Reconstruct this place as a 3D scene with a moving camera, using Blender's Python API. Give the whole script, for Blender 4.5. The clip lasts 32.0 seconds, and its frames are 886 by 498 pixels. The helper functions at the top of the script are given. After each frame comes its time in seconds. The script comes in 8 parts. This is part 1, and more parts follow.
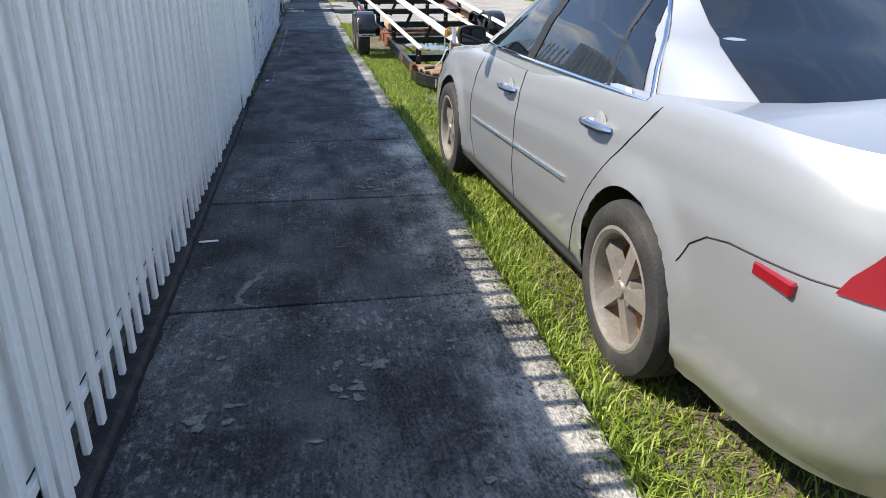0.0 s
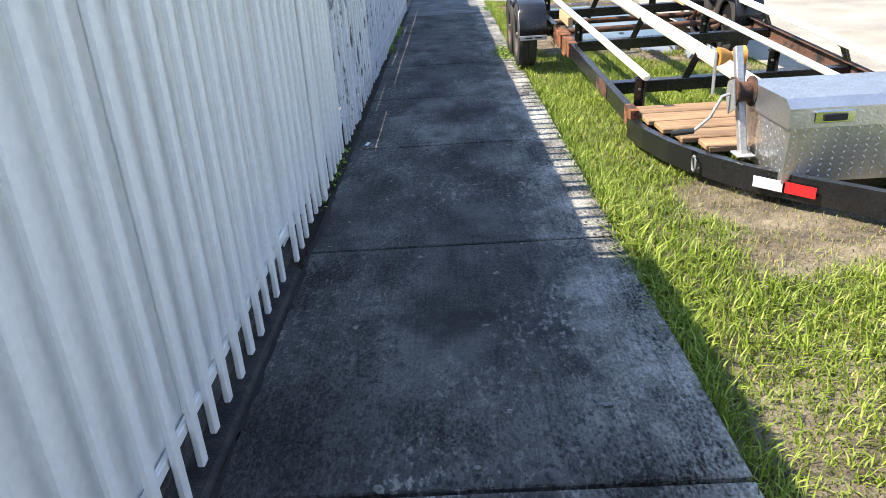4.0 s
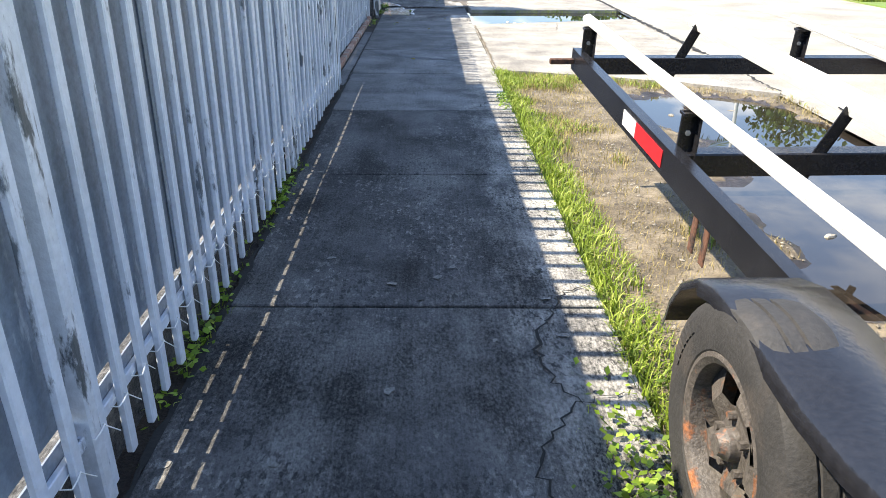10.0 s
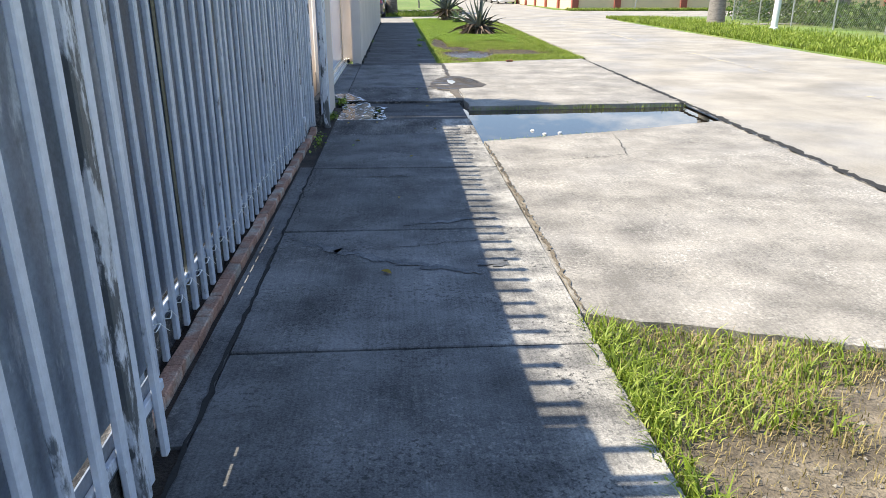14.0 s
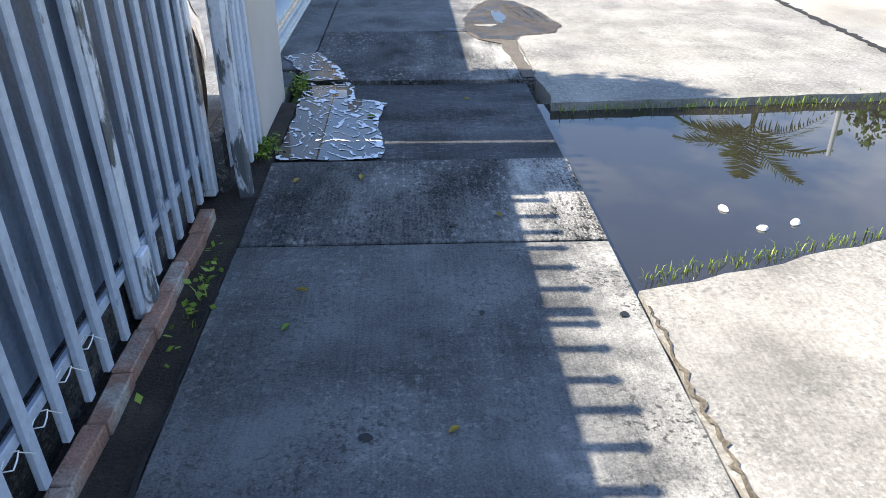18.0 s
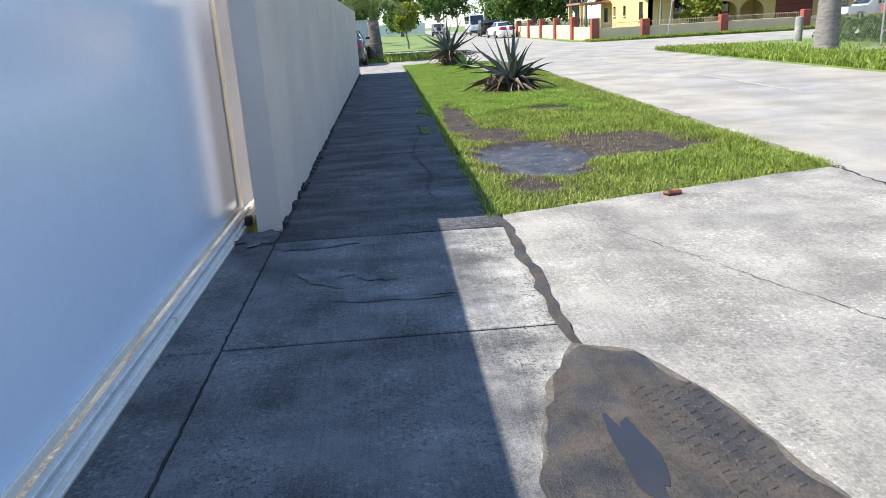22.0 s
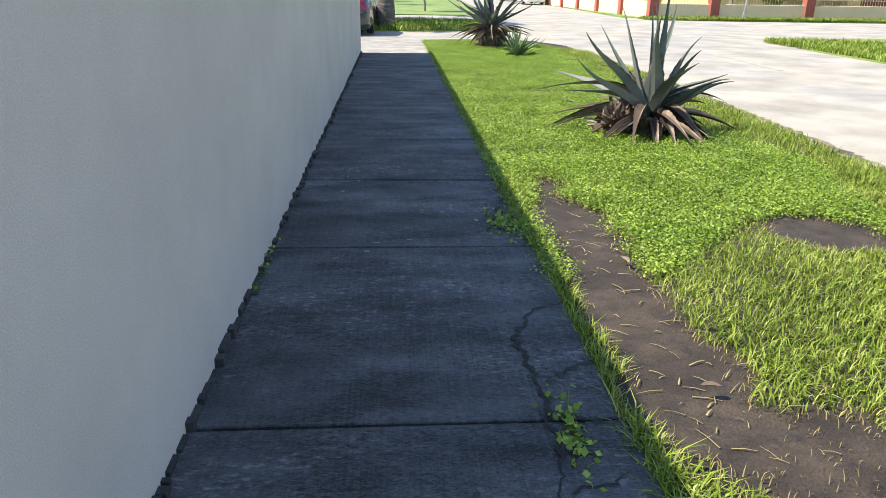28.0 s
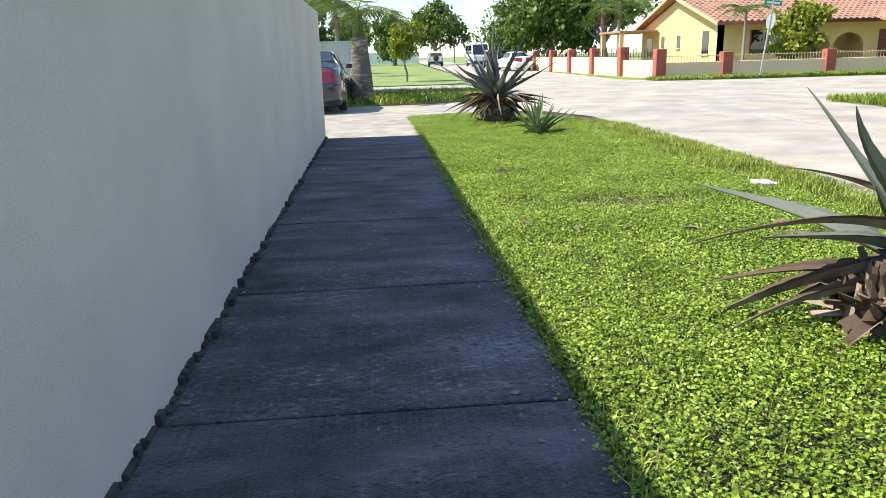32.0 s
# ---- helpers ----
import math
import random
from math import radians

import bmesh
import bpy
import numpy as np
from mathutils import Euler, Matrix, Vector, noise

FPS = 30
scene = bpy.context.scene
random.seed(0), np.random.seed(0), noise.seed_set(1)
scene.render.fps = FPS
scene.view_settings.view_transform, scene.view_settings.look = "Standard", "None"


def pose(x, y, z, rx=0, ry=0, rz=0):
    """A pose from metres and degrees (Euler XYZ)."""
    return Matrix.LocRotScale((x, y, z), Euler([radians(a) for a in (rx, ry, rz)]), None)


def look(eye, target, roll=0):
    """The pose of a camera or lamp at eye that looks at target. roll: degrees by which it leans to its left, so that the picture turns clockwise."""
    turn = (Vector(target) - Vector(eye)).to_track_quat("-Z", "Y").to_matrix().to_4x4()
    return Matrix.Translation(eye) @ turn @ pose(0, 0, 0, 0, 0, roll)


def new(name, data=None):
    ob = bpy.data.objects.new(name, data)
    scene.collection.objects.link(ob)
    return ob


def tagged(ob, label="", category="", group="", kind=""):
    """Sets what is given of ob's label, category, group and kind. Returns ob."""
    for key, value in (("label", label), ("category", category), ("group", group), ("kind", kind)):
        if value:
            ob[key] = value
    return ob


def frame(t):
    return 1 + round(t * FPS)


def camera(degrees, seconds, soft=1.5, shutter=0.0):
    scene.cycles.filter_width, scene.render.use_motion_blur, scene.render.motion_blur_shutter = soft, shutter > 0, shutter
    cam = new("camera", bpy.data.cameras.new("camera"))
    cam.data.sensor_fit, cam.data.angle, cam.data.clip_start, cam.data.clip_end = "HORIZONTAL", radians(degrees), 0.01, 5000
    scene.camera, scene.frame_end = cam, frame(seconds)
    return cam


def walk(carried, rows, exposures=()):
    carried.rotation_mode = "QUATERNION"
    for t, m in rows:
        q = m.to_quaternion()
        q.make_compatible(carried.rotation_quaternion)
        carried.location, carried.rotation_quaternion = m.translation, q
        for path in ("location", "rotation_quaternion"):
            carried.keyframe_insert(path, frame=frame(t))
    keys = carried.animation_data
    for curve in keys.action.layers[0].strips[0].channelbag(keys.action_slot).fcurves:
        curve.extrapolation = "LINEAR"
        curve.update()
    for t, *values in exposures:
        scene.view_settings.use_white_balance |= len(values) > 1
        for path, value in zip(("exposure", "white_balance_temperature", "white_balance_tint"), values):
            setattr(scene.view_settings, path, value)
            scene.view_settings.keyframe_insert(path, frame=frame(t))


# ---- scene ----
cam = camera(63.3, 32.0, soft=0.6)
PATH = [
    (0, (-0.333, 1.308, 1.387), (-0.001, 3.14, 0.657), 0.3),
    (0.5, (-0.189, 1.882, 1.367), (0.032, 3.773, 0.753), -0.9),
    (1, (-0.1, 2.434, 1.366), (-0.015, 4.3, 0.651), 1.6),
    (1.5, (-0.079, 2.995, 1.368), (0.023, 4.864, 0.666), 0.5),
    (2, (-0.149, 3.625, 1.42), (-0.195, 5.475, 0.662), 1.3),
    (2.5, (-0.155, 4.079, 1.354), (-0.259, 5.942, 0.635), -3.0),
    (4.5, (-0.311, 6.544, 1.453), (-0.334, 8.361, 0.617), -3.0),
    (5, (-0.346, 7.155, 1.443), (-0.351, 8.977, 0.618), -1.1),
    (5.5, (-0.344, 7.739, 1.445), (-0.262, 9.589, 0.689), -2.4),
    (6, (-0.283, 8.328, 1.462), (-0.275, 10.15, 0.638), -0.4),
    (6.5, (-0.294, 8.95, 1.466), (-0.164, 10.785, 0.684), -2.0),
    (6.7, (-0.313, 9.177, 1.437), (-0.137, 11.022, 0.685), -2.3),
    (7, (-0.228, 9.598, 1.419), (-0.15, 11.448, 0.664), -1.9),
    (7.5, (-0.24, 10.228, 1.383), (-0.176, 12.064, 0.593), 0.2),
    (8, (-0.232, 10.824, 1.422), (-0.122, 12.642, 0.596), -2.6),
    (8.5, (-0.171, 11.429, 1.455), (-0.148, 13.26, 0.651), -0.2),
    (9, (-0.204, 12.071, 1.442), (-0.115, 13.92, 0.685), -1.3),
    (9.3, (-0.144, 12.491, 1.427), (-0.09, 14.329, 0.64), -1.9),
    (9.5, (-0.179, 12.724, 1.429), (-0.146, 14.589, 0.707), -2.5),
    (10, (-0.203, 13.366, 1.4), (-0.159, 15.191, 0.584), 0.7),
    (10.5, (-0.22, 13.993, 1.377), (-0.07, 15.752, 0.437), -1.5),
    (11, (-0.19, 14.673, 1.429), (-0.146, 16.474, 0.561), 1.5),
    (11.5, (-0.27, 15.319, 1.428), (-0.183, 17.11, 0.541), 0.1),
    (12, (-0.26, 15.97, 1.408), (-0.202, 17.771, 0.542), -1.6),
    (12.5, (-0.268, 16.577, 1.37), (-0.244, 18.365, 0.475), 2.2),
    (13, (-0.281, 17.166, 1.382), (-0.122, 18.93, 0.451), -0.1),
    (13.5, (-0.244, 17.772, 1.411), (-0.235, 19.567, 0.528), 0.1),
    (14, (-0.293, 18.373, 1.39), (-0.177, 20.25, 0.711), -0.0),
    (14.5, (-0.28, 19.024, 1.429), (-0.154, 20.879, 0.693), -2.3),
    (15, (-0.292, 19.6, 1.447), (-0.269, 21.454, 0.695), -0.8),
    (15.5, (-0.331, 20.21, 1.464), (-0.174, 22.05, 0.685), -2.0),
    (17.5, (-0.24, 22.53, 1.39), (-0.21, 24.33, 0.515), -1.9),
    (18, (-0.289, 23.128, 1.428), (-0.205, 24.866, 0.441), 0.2),
    (18.5, (-0.302, 23.795, 1.393), (-0.325, 25.507, 0.359), -1.0),
    (18.8, (-0.354, 24.177, 1.446), (-0.367, 25.985, 0.59), -0.4),
    (19, (-0.366, 24.403, 1.473), (-0.251, 26.254, 0.724), -0.9),
    (19.5, (-0.33, 24.98, 1.409), (-0.217, 26.934, 0.998), -0.4),
    (20, (-0.3, 25.547, 1.416), (-0.217, 27.494, 0.965), 1.6),
    (20.5, (-0.288, 26.144, 1.393), (-0.012, 28.071, 0.934), 1.0),
    (21, (-0.207, 26.763, 1.395), (-0.138, 28.714, 0.961), 1.5),
    (21.5, (-0.202, 27.398, 1.41), (-0.024, 29.347, 0.998), 0.7),
    (22, (-0.161, 28.041, 1.355), (-0.04, 29.948, 0.763), -3.3),
    (22.5, (-0.17, 28.639, 1.375), (-0.181, 30.549, 0.782), -0.4),
    (23, (-0.217, 29.235, 1.38), (-0.189, 31.155, 0.822), -2.8),
    (23.5, (-0.232, 29.873, 1.401), (-0.347, 31.792, 0.851), -1.1),
    (24, (-0.254, 30.491, 1.401), (-0.232, 32.437, 0.941), -2.9),
    (24.5, (-0.264, 31.228, 1.405), (-0.22, 33.165, 0.909), -1.3),
    (26.5, (-0.298, 33.63, 1.462), (-0.246, 35.552, 0.912), -2.0),
    (27, (-0.255, 34.314, 1.404), (-0.197, 36.246, 0.89), -2.0),
    (27.5, (-0.253, 35.049, 1.4), (-0.282, 36.961, 0.815), 1.2),
    (27.6, (-0.254, 35.2, 1.404), (-0.236, 37.139, 0.913), 0.9),
    (28, (-0.287, 35.688, 1.436), (-0.154, 37.56, 0.745), 0.9),
    (28.5, (-0.279, 36.324, 1.411), (-0.27, 38.251, 0.876), 1.5),
    (29, (-0.365, 36.885, 1.36), (-0.292, 38.734, 0.601), -0.7),
    (29.1, (-0.376, 37.008, 1.385), (-0.305, 38.829, 0.562), -1.9),
    (29.2, (-0.372, 37.127, 1.411), (-0.199, 38.922, 0.545), 0.4),
    (29.3, (-0.346, 37.233, 1.415), (-0.191, 39.071, 0.641), -1.4),
    (29.5, (-0.282, 37.443, 1.41), (-0.176, 39.289, 0.649), -1.4),
    (30, (-0.233, 38.024, 1.343), (-0.153, 39.94, 0.777), -0.4),
    (30.5, (-0.241, 38.592, 1.33), (-0.047, 40.519, 0.832), 0.3),
    (31, (-0.158, 39.148, 1.317), (0.003, 41.074, 0.801), -0.0),
    (31.5, (-0.171, 39.741, 1.256), (-0.002, 41.685, 0.819), 0.2),
    (32, (-0.171, 40.326, 1.235), (-0.004, 42.25, 0.717), -1.5),
]
walk(cam, [(t, look(eye, target, roll)) for t, eye, target, roll in PATH],
     exposures=[(0, 0.95, 6700, 10), (1, 1.10, 6900, 10), (2, 1.45, 7100, 10), (5, 1.40, 7100, 10), (6.5, 1.20, 7200, 10), (8, 1.30, 7200, 10), (9, 1.65, 7200, 10), (11, 1.65, 7200, 10), (12, 1.42, 7100, 10), (13, 1.38, 7100, 10), (15, 1.01, 6900, 10), (17.6, 1.35, 6700, 10), (18.5, 1.45, 6700, 10), (19, 1.40, 6800, 10), (20, 1.00, 6700, 10), (21, 0.85, 6450, 10), (22, 1.05, 6450, 10), (23, 0.95, 6400, 10), (24, 1.05, 6350, 10), (27, 1.39, 6800, 10), (28, 1.29, 6900, 10), (30, 1.39, 7000, 10), (32, 1.24, 7000, 10)])

# ---------- world, sun ----------
SUN_EL, SUN_AZ = 50.5, 1.5          # light comes from -x
world = bpy.data.worlds.new("world")
scene.world = world
world.use_nodes = True
wn = world.node_tree
wn.nodes.clear()
w_out = wn.nodes.new("ShaderNodeOutputWorld")
w_bg = wn.nodes.new("ShaderNodeBackground")
w_sky = wn.nodes.new("ShaderNodeTexSky")
w_sky.sky_type = 'NISHITA'
w_sky.sun_disc = False
w_sky.sun_elevation = radians(SUN_EL)
w_sky.sun_rotation = radians(-90)
w_sky.altitude = 1200
w_sky.air_density, w_sky.dust_density, w_sky.ozone_density = 0.9, 0.05, 2.2
w_co = wn.nodes.new("ShaderNodeTexCoord")
w_map = wn.nodes.new("ShaderNodeMapping")
w_map.inputs["Scale"].default_value = (1.6, 1.6, 5.0)
w_no = wn.nodes.new("ShaderNodeTexNoise")
w_no.inputs["Scale"].default_value = 2.2
w_no.inputs["Detail"].default_value = 9
w_no.inputs["Roughness"].default_value = 0.6
w_ra = wn.nodes.new("ShaderNodeValToRGB")
w_ra.color_ramp.elements[0].position, w_ra.color_ramp.elements[1].position = 0.50, 0.66
w_mx = wn.nodes.new("ShaderNodeMixRGB")
w_mx.inputs[2].default_value = (4.4, 4.5, 4.65, 1)
# deep blue clear air: the low sky stays duller than the zenith
w_xyz = wn.nodes.new("ShaderNodeSeparateXYZ")
w_low = wn.nodes.new("ShaderNodeMapRange")
w_low.inputs[1].default_value, w_low.inputs[2].default_value, w_low.inputs[3].default_value, w_low.inputs[4].default_value = 0.05, 0.55, 0.42, 1.0
w_mul = wn.nodes.new("ShaderNodeMixRGB")
w_mul.blend_type = 'MULTIPLY'
w_mul.inputs[0].default_value = 1.0
wn.links.new(w_co.outputs["Generated"], w_xyz.inputs[0])
wn.links.new(w_xyz.outputs[2], w_low.inputs[0])
wn.links.new(w_sky.outputs[0], w_mul.inputs[1])
wn.links.new(w_low.outputs[0], w_mul.inputs[2])
w_thin = wn.nodes.new("ShaderNodeMapRange")
w_thin.inputs[1].default_value, w_thin.inputs[2].default_value, w_thin.inputs[3].default_value, w_thin.inputs[4].default_value = 0.16, 0.42, 1.0, 0.15
w_fac = wn.nodes.new("ShaderNodeMath")
w_fac.operation = 'MULTIPLY'
wn.links.new(w_xyz.outputs[2], w_thin.inputs[0])
wn.links.new(w_ra.outputs[0], w_fac.inputs[0])
wn.links.new(w_thin.outputs[0], w_fac.inputs[1])
for a, b in ((w_co.outputs["Generated"], w_map.inputs[0]), (w_map.outputs[0], w_no.inputs[0]), (w_no.outputs[0], w_ra.inputs[0]),
             (w_fac.outputs[0], w_mx.inputs[0]), (w_mul.outputs[0], w_mx.inputs[1]), (w_mx.outputs[0], w_bg.inputs[0]), (w_bg.outputs[0], w_out.inputs[0])):
    wn.links.new(a, b)
w_bg.inputs[1].default_value = 0.205
sun_data = bpy.data.lights.new("sun", 'SUN')
sun_data.energy, sun_data.angle, sun_data.color = 4.2, radians(0.53), (1.0, 0.94, 0.84)
sun = new("sun", sun_data)
_e, _a = radians(SUN_EL), radians(SUN_AZ)
sun_to = Vector((math.cos(_e) * math.cos(_a), -math.cos(_e) * math.sin(_a), -math.sin(_e)))
sun.matrix_world = look((-20, 20, 30), Vector((-20, 20, 30)) + sun_to)


# ---------- materials ----------
def mat(name, base, rough=0.8, metal=0.0, vary=0.25, scale=6.0, fine=60.0, bump=0.2, second=None, mask=(0.5, 0.65), mscale=2.0, mdetail=8.0,
        stretch=(1, 1, 1), third=None, tmask=(0.55, 0.7), tscale=9.0, spec=0.5, coat=0.0, rnd=0.0, rough2=None, trans=0.0, edge=None, speck=0.0, tstretch=(1, 1, 1), crust=None):
    """Principled material in object space: base colour varied at two scales, up to two further colours in noise patches, bump from the fine grain."""
    m = bpy.data.materials.new(name)
    m.use_nodes = True
    nt = m.node_tree
    bs = nt.nodes["Principled BSDF"]
    L = nt.links.new
    co = nt.nodes.new("ShaderNodeTexCoord")
    geo = nt.nodes.new("ShaderNodeNewGeometry")
    mp = nt.nodes.new("ShaderNodeMapping")
    L(geo.outputs["Position"], mp.inputs[0])
    mp.inputs["Scale"].default_value = stretch

    def noisy(sc, det=6.0, ro=0.6, src=mp):
        n = nt.nodes.new("ShaderNodeTexNoise")
        n.inputs["Scale"].default_value, n.inputs["Detail"].default_value, n.inputs["Roughness"].default_value = sc, det, ro
        L(src.outputs[0], n.inputs[0])
        return n

    def ramp(src, lo, hi):
        r = nt.nodes.new("ShaderNodeMapRange")
        r.inputs[1].default_value, r.inputs[2].default_value = lo, hi
        L(src, r.inputs[0])
        return r.outputs[0]

    def mix(fac, a, b, kind='MIX'):
        x = nt.nodes.new("ShaderNodeMixRGB")
        x.blend_type = kind
        for s, v in ((0, fac), (1, a), (2, b)):
            if isinstance(v, (int, float)):
                x.inputs[s].default_value = v
            elif isinstance(v, tuple):
                x.inputs[s].default_value = (*v, 1) if len(v) == 3 else v
            else:
                L(v, x.inputs[s])
        return x.outputs[0]

    big, small = noisy(scale), noisy(fine, 4.0)
    col = base
    if second:
        mk = ramp(noisy(mscale, mdetail).outputs[0], *mask)
        col = mix(mk, base, second)
        if rough2 is not None:
            rr = nt.nodes.new("ShaderNodeMapRange")
            rr.inputs[3].default_value, rr.inputs[4].default_value = rough, rough2
            L(mk, rr.inputs[0])
            L(rr.outputs[0], bs.inputs["Roughness"])
    if third:
        mp2 = nt.nodes.new("ShaderNodeMapping")
        L(geo.outputs["Position"], mp2.inputs[0])
        mp2.inputs["Scale"].default_value = tstretch
        mp2.inputs["Location"].default_value = (3.1, 7.7, 1.3)
        tk = ramp(noisy(tscale, 9.0, 0.65, mp2).outputs[0], *tmask)
        col = mix(tk, col, third)
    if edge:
        # paler margin along the verge side: the sunlit strip put into the colour, with a ragged border
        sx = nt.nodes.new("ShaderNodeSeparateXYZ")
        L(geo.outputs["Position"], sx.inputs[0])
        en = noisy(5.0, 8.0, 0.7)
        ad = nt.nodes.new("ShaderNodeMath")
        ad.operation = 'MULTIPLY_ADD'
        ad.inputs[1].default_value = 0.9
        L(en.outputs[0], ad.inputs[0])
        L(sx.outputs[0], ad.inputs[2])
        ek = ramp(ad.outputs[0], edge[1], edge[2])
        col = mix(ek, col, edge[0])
    if crust:
        # flaking crust in patches, and small dark pits
        def times(a, b):
            t = nt.nodes.new("ShaderNodeMath")
            t.operation = 'MULTIPLY'
            L(a, t.inputs[0])
            L(b, t.inputs[1])
            return t.outputs[0]
        col = mix(times(ramp(noisy(crust[2], 5.0, 0.7).outputs[0], 0.53, 0.60), ramp(noisy(1.7, 3.0).outputs[0], 0.42, 0.62)), col, crust[0])
        col = mix(times(ramp(noisy(crust[2] * 1.3, 4.0, 0.7, mp).outputs[0], 0.47, 0.40), ramp(noisy(2.3, 3.0).outputs[0], 0.40, 0.60)), col, crust[1])
    v = nt.nodes.new("ShaderNodeMapRange")
    v.inputs[1].default_value, v.inputs[2].default_value = (0.40, 0.60) if speck else (0.36, 0.64)
    v.inputs[3].default_value, v.inputs[4].default_value = 1 - vary, 1 + vary
    half = nt.nodes.new("ShaderNodeMath")
    half.operation = 'ADD'
    L(big.outputs[0], half.inputs[0])
    if speck:
        # coarse grit and brush marks drawn across the slab
        sp = noisy(speck, 3.0, 0.75)
        mb = nt.nodes.new("ShaderNodeMapping")
        L(geo.outputs["Position"], mb.inputs[0])
        mb.inputs["Scale"].default_value = (90.0, 2.5, 1.0)
        br = noisy(1.0, 4.0, 0.6, mb)
        av = nt.nodes.new("ShaderNodeMixRGB")
        av.inputs[0].default_value = 0.28
        L(sp.outputs[0], av.inputs[1])
        L(br.outputs[0], av.inputs[2])
        L(av.outputs[0], half.inputs[1])
    else:
        L(small.outputs[0], half.inputs[1])
    hf = nt.nodes.new("ShaderNodeMath")
    hf.operation = 'MULTIPLY'
    hf.inputs[1].default_value = 0.5
    L(half.outputs[0], hf.inputs[0])
    L(hf.outputs[0], v.inputs[0])
    col = mix(1.0, col, v.outputs[0], 'MULTIPLY')
    if rnd:
        oi = nt.nodes.new("ShaderNodeObjectInfo")
        rv = nt.nodes.new("ShaderNodeMapRange")
        rv.inputs[3].default_value, rv.inputs[4].default_value = 1 - rnd, 1 + rnd
        L(oi.outputs["Random"], rv.inputs[0])
        col = mix(1.0, col, rv.outputs[0], 'MULTIPLY')
    L(col, bs.inputs["Base Color"])
    if rough2 is None or not second:
        bs.inputs["Roughness"].default_value = rough
    bs.inputs["Metallic"].default_value = metal
    bs.inputs["Specular IOR Level"].default_value = spec
    bs.inputs["Coat Weight"].default_value = coat
    bs.inputs["Coat Roughness"].default_value = 0.06
    if trans:
        bs.inputs["Transmission Weight"].default_value = trans
    if bump:
        bp = nt.nodes.new("ShaderNodeBump")
        bp.inputs["Strength"].default_value = bump
        bp.inputs["Distance"].default_value = 0.01
        L(small.outputs[0], bp.inputs["Height"])
        L(bp.outputs[0], bs.inputs["Normal"])
    return m


def leafy(name, base, vary=0.35, rough=0.55, tips=None, scale=1.2, glow=0.25):
    """Foliage: colour differs leaf by leaf and patch by patch, some light shines through."""
    m = bpy.data.materials.new(name)
    m.use_nodes = True
    nt = m.node_tree
    bs = nt.nodes["Principled BSDF"]
    L = nt.links.new
    geo = nt.nodes.new("ShaderNodeNewGeometry")
    n = nt.nodes.new("ShaderNodeTexNoise")
    n.inputs["Scale"].default_value, n.inputs["Detail"].default_value = scale, 5
    L(geo.outputs["Position"], n.inputs[0])
    a = nt.nodes.new("ShaderNodeMath")
    a.operation = 'ADD'
    L(n.outputs[0], a.inputs[0])
    L(geo.outputs["Random Per Island"], a.inputs[1])
    r = nt.nodes.new("ShaderNodeMapRange")
    r.inputs[1].default_value, r.inputs[2].default_value = 0.3, 1.7
    r.inputs[3].default_value, r.inputs[4].default_value = 0, 1
    L(a.outputs[0], r.inputs[0])
    c = nt.nodes.new("ShaderNodeValToRGB")
    e = c.color_ramp.elements
    e[0].color = (*[x * (1 - vary) for x in base], 1)
    e[1].color = (*(tips or [x * (1 + vary) for x in base]), 1)
    mid = c.color_ramp.elements.new(0.55)
    mid.color = (*base, 1)
    L(r.outputs[0], c.inputs[0])
    L(c.outputs[0], bs.inputs["Base Color"])
    bs.inputs["Roughness"].default_value = rough
    bs.inputs["Specular IOR Level"].default_value = 0.3
    tr = nt.nodes.new("ShaderNodeBsdfTranslucent")
    L(c.outputs[0], tr.inputs[0])
    mx = nt.nodes.new("ShaderNodeMixShader")
    mx.inputs[0].default_value = glow
    L(bs.outputs[0], mx.inputs[1])
    L(tr.outputs[0], mx.inputs[2])
    L(mx.outputs[0], nt.nodes["Material Output"].inputs[0])
    return m


def glassy(name, tint=(0.02, 0.03, 0.04), rough=0.02):
    m = bpy.data.materials.new(name)
    m.use_nodes = True
    bs = m.node_tree.nodes["Principled BSDF"]
    bs.inputs["Base Color"].default_value = (*tint, 1)
    bs.inputs["Roughness"].default_value = rough
    bs.inputs["Specular IOR Level"].default_value = 0.8
    return m


# mildewed slabs; edge colours their sunlit verge strip about six times paler
CONC_DARK = mat("mildewed_concrete_lit_edge", (0.052, 0.051, 0.050), 0.85, vary=0.98, scale=3.0, fine=140, bump=0.8, second=(0.094, 0.091, 0.085), mask=(0.46, 0.60),
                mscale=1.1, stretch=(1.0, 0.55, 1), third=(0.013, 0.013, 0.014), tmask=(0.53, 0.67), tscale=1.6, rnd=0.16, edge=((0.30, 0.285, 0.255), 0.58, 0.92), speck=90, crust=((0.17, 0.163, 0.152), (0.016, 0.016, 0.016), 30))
# for slabs in full shade: no painted sunlit margin
CONC_WALL = mat("dark_brushed_concrete", (0.039, 0.040, 0.042), 0.82, vary=0.9, scale=3.0, fine=140, bump=0.5, second=(0.064, 0.065, 0.067), mask=(0.44, 0.62),
                mscale=1.3, stretch=(0.55, 1.2, 1), third=(0.027, 0.027, 0.028), tmask=(0.55, 0.72), tscale=1.6, rnd=0.16, speck=90, crust=((0.12, 0.12, 0.12), (0.015, 0.015, 0.015), 30))
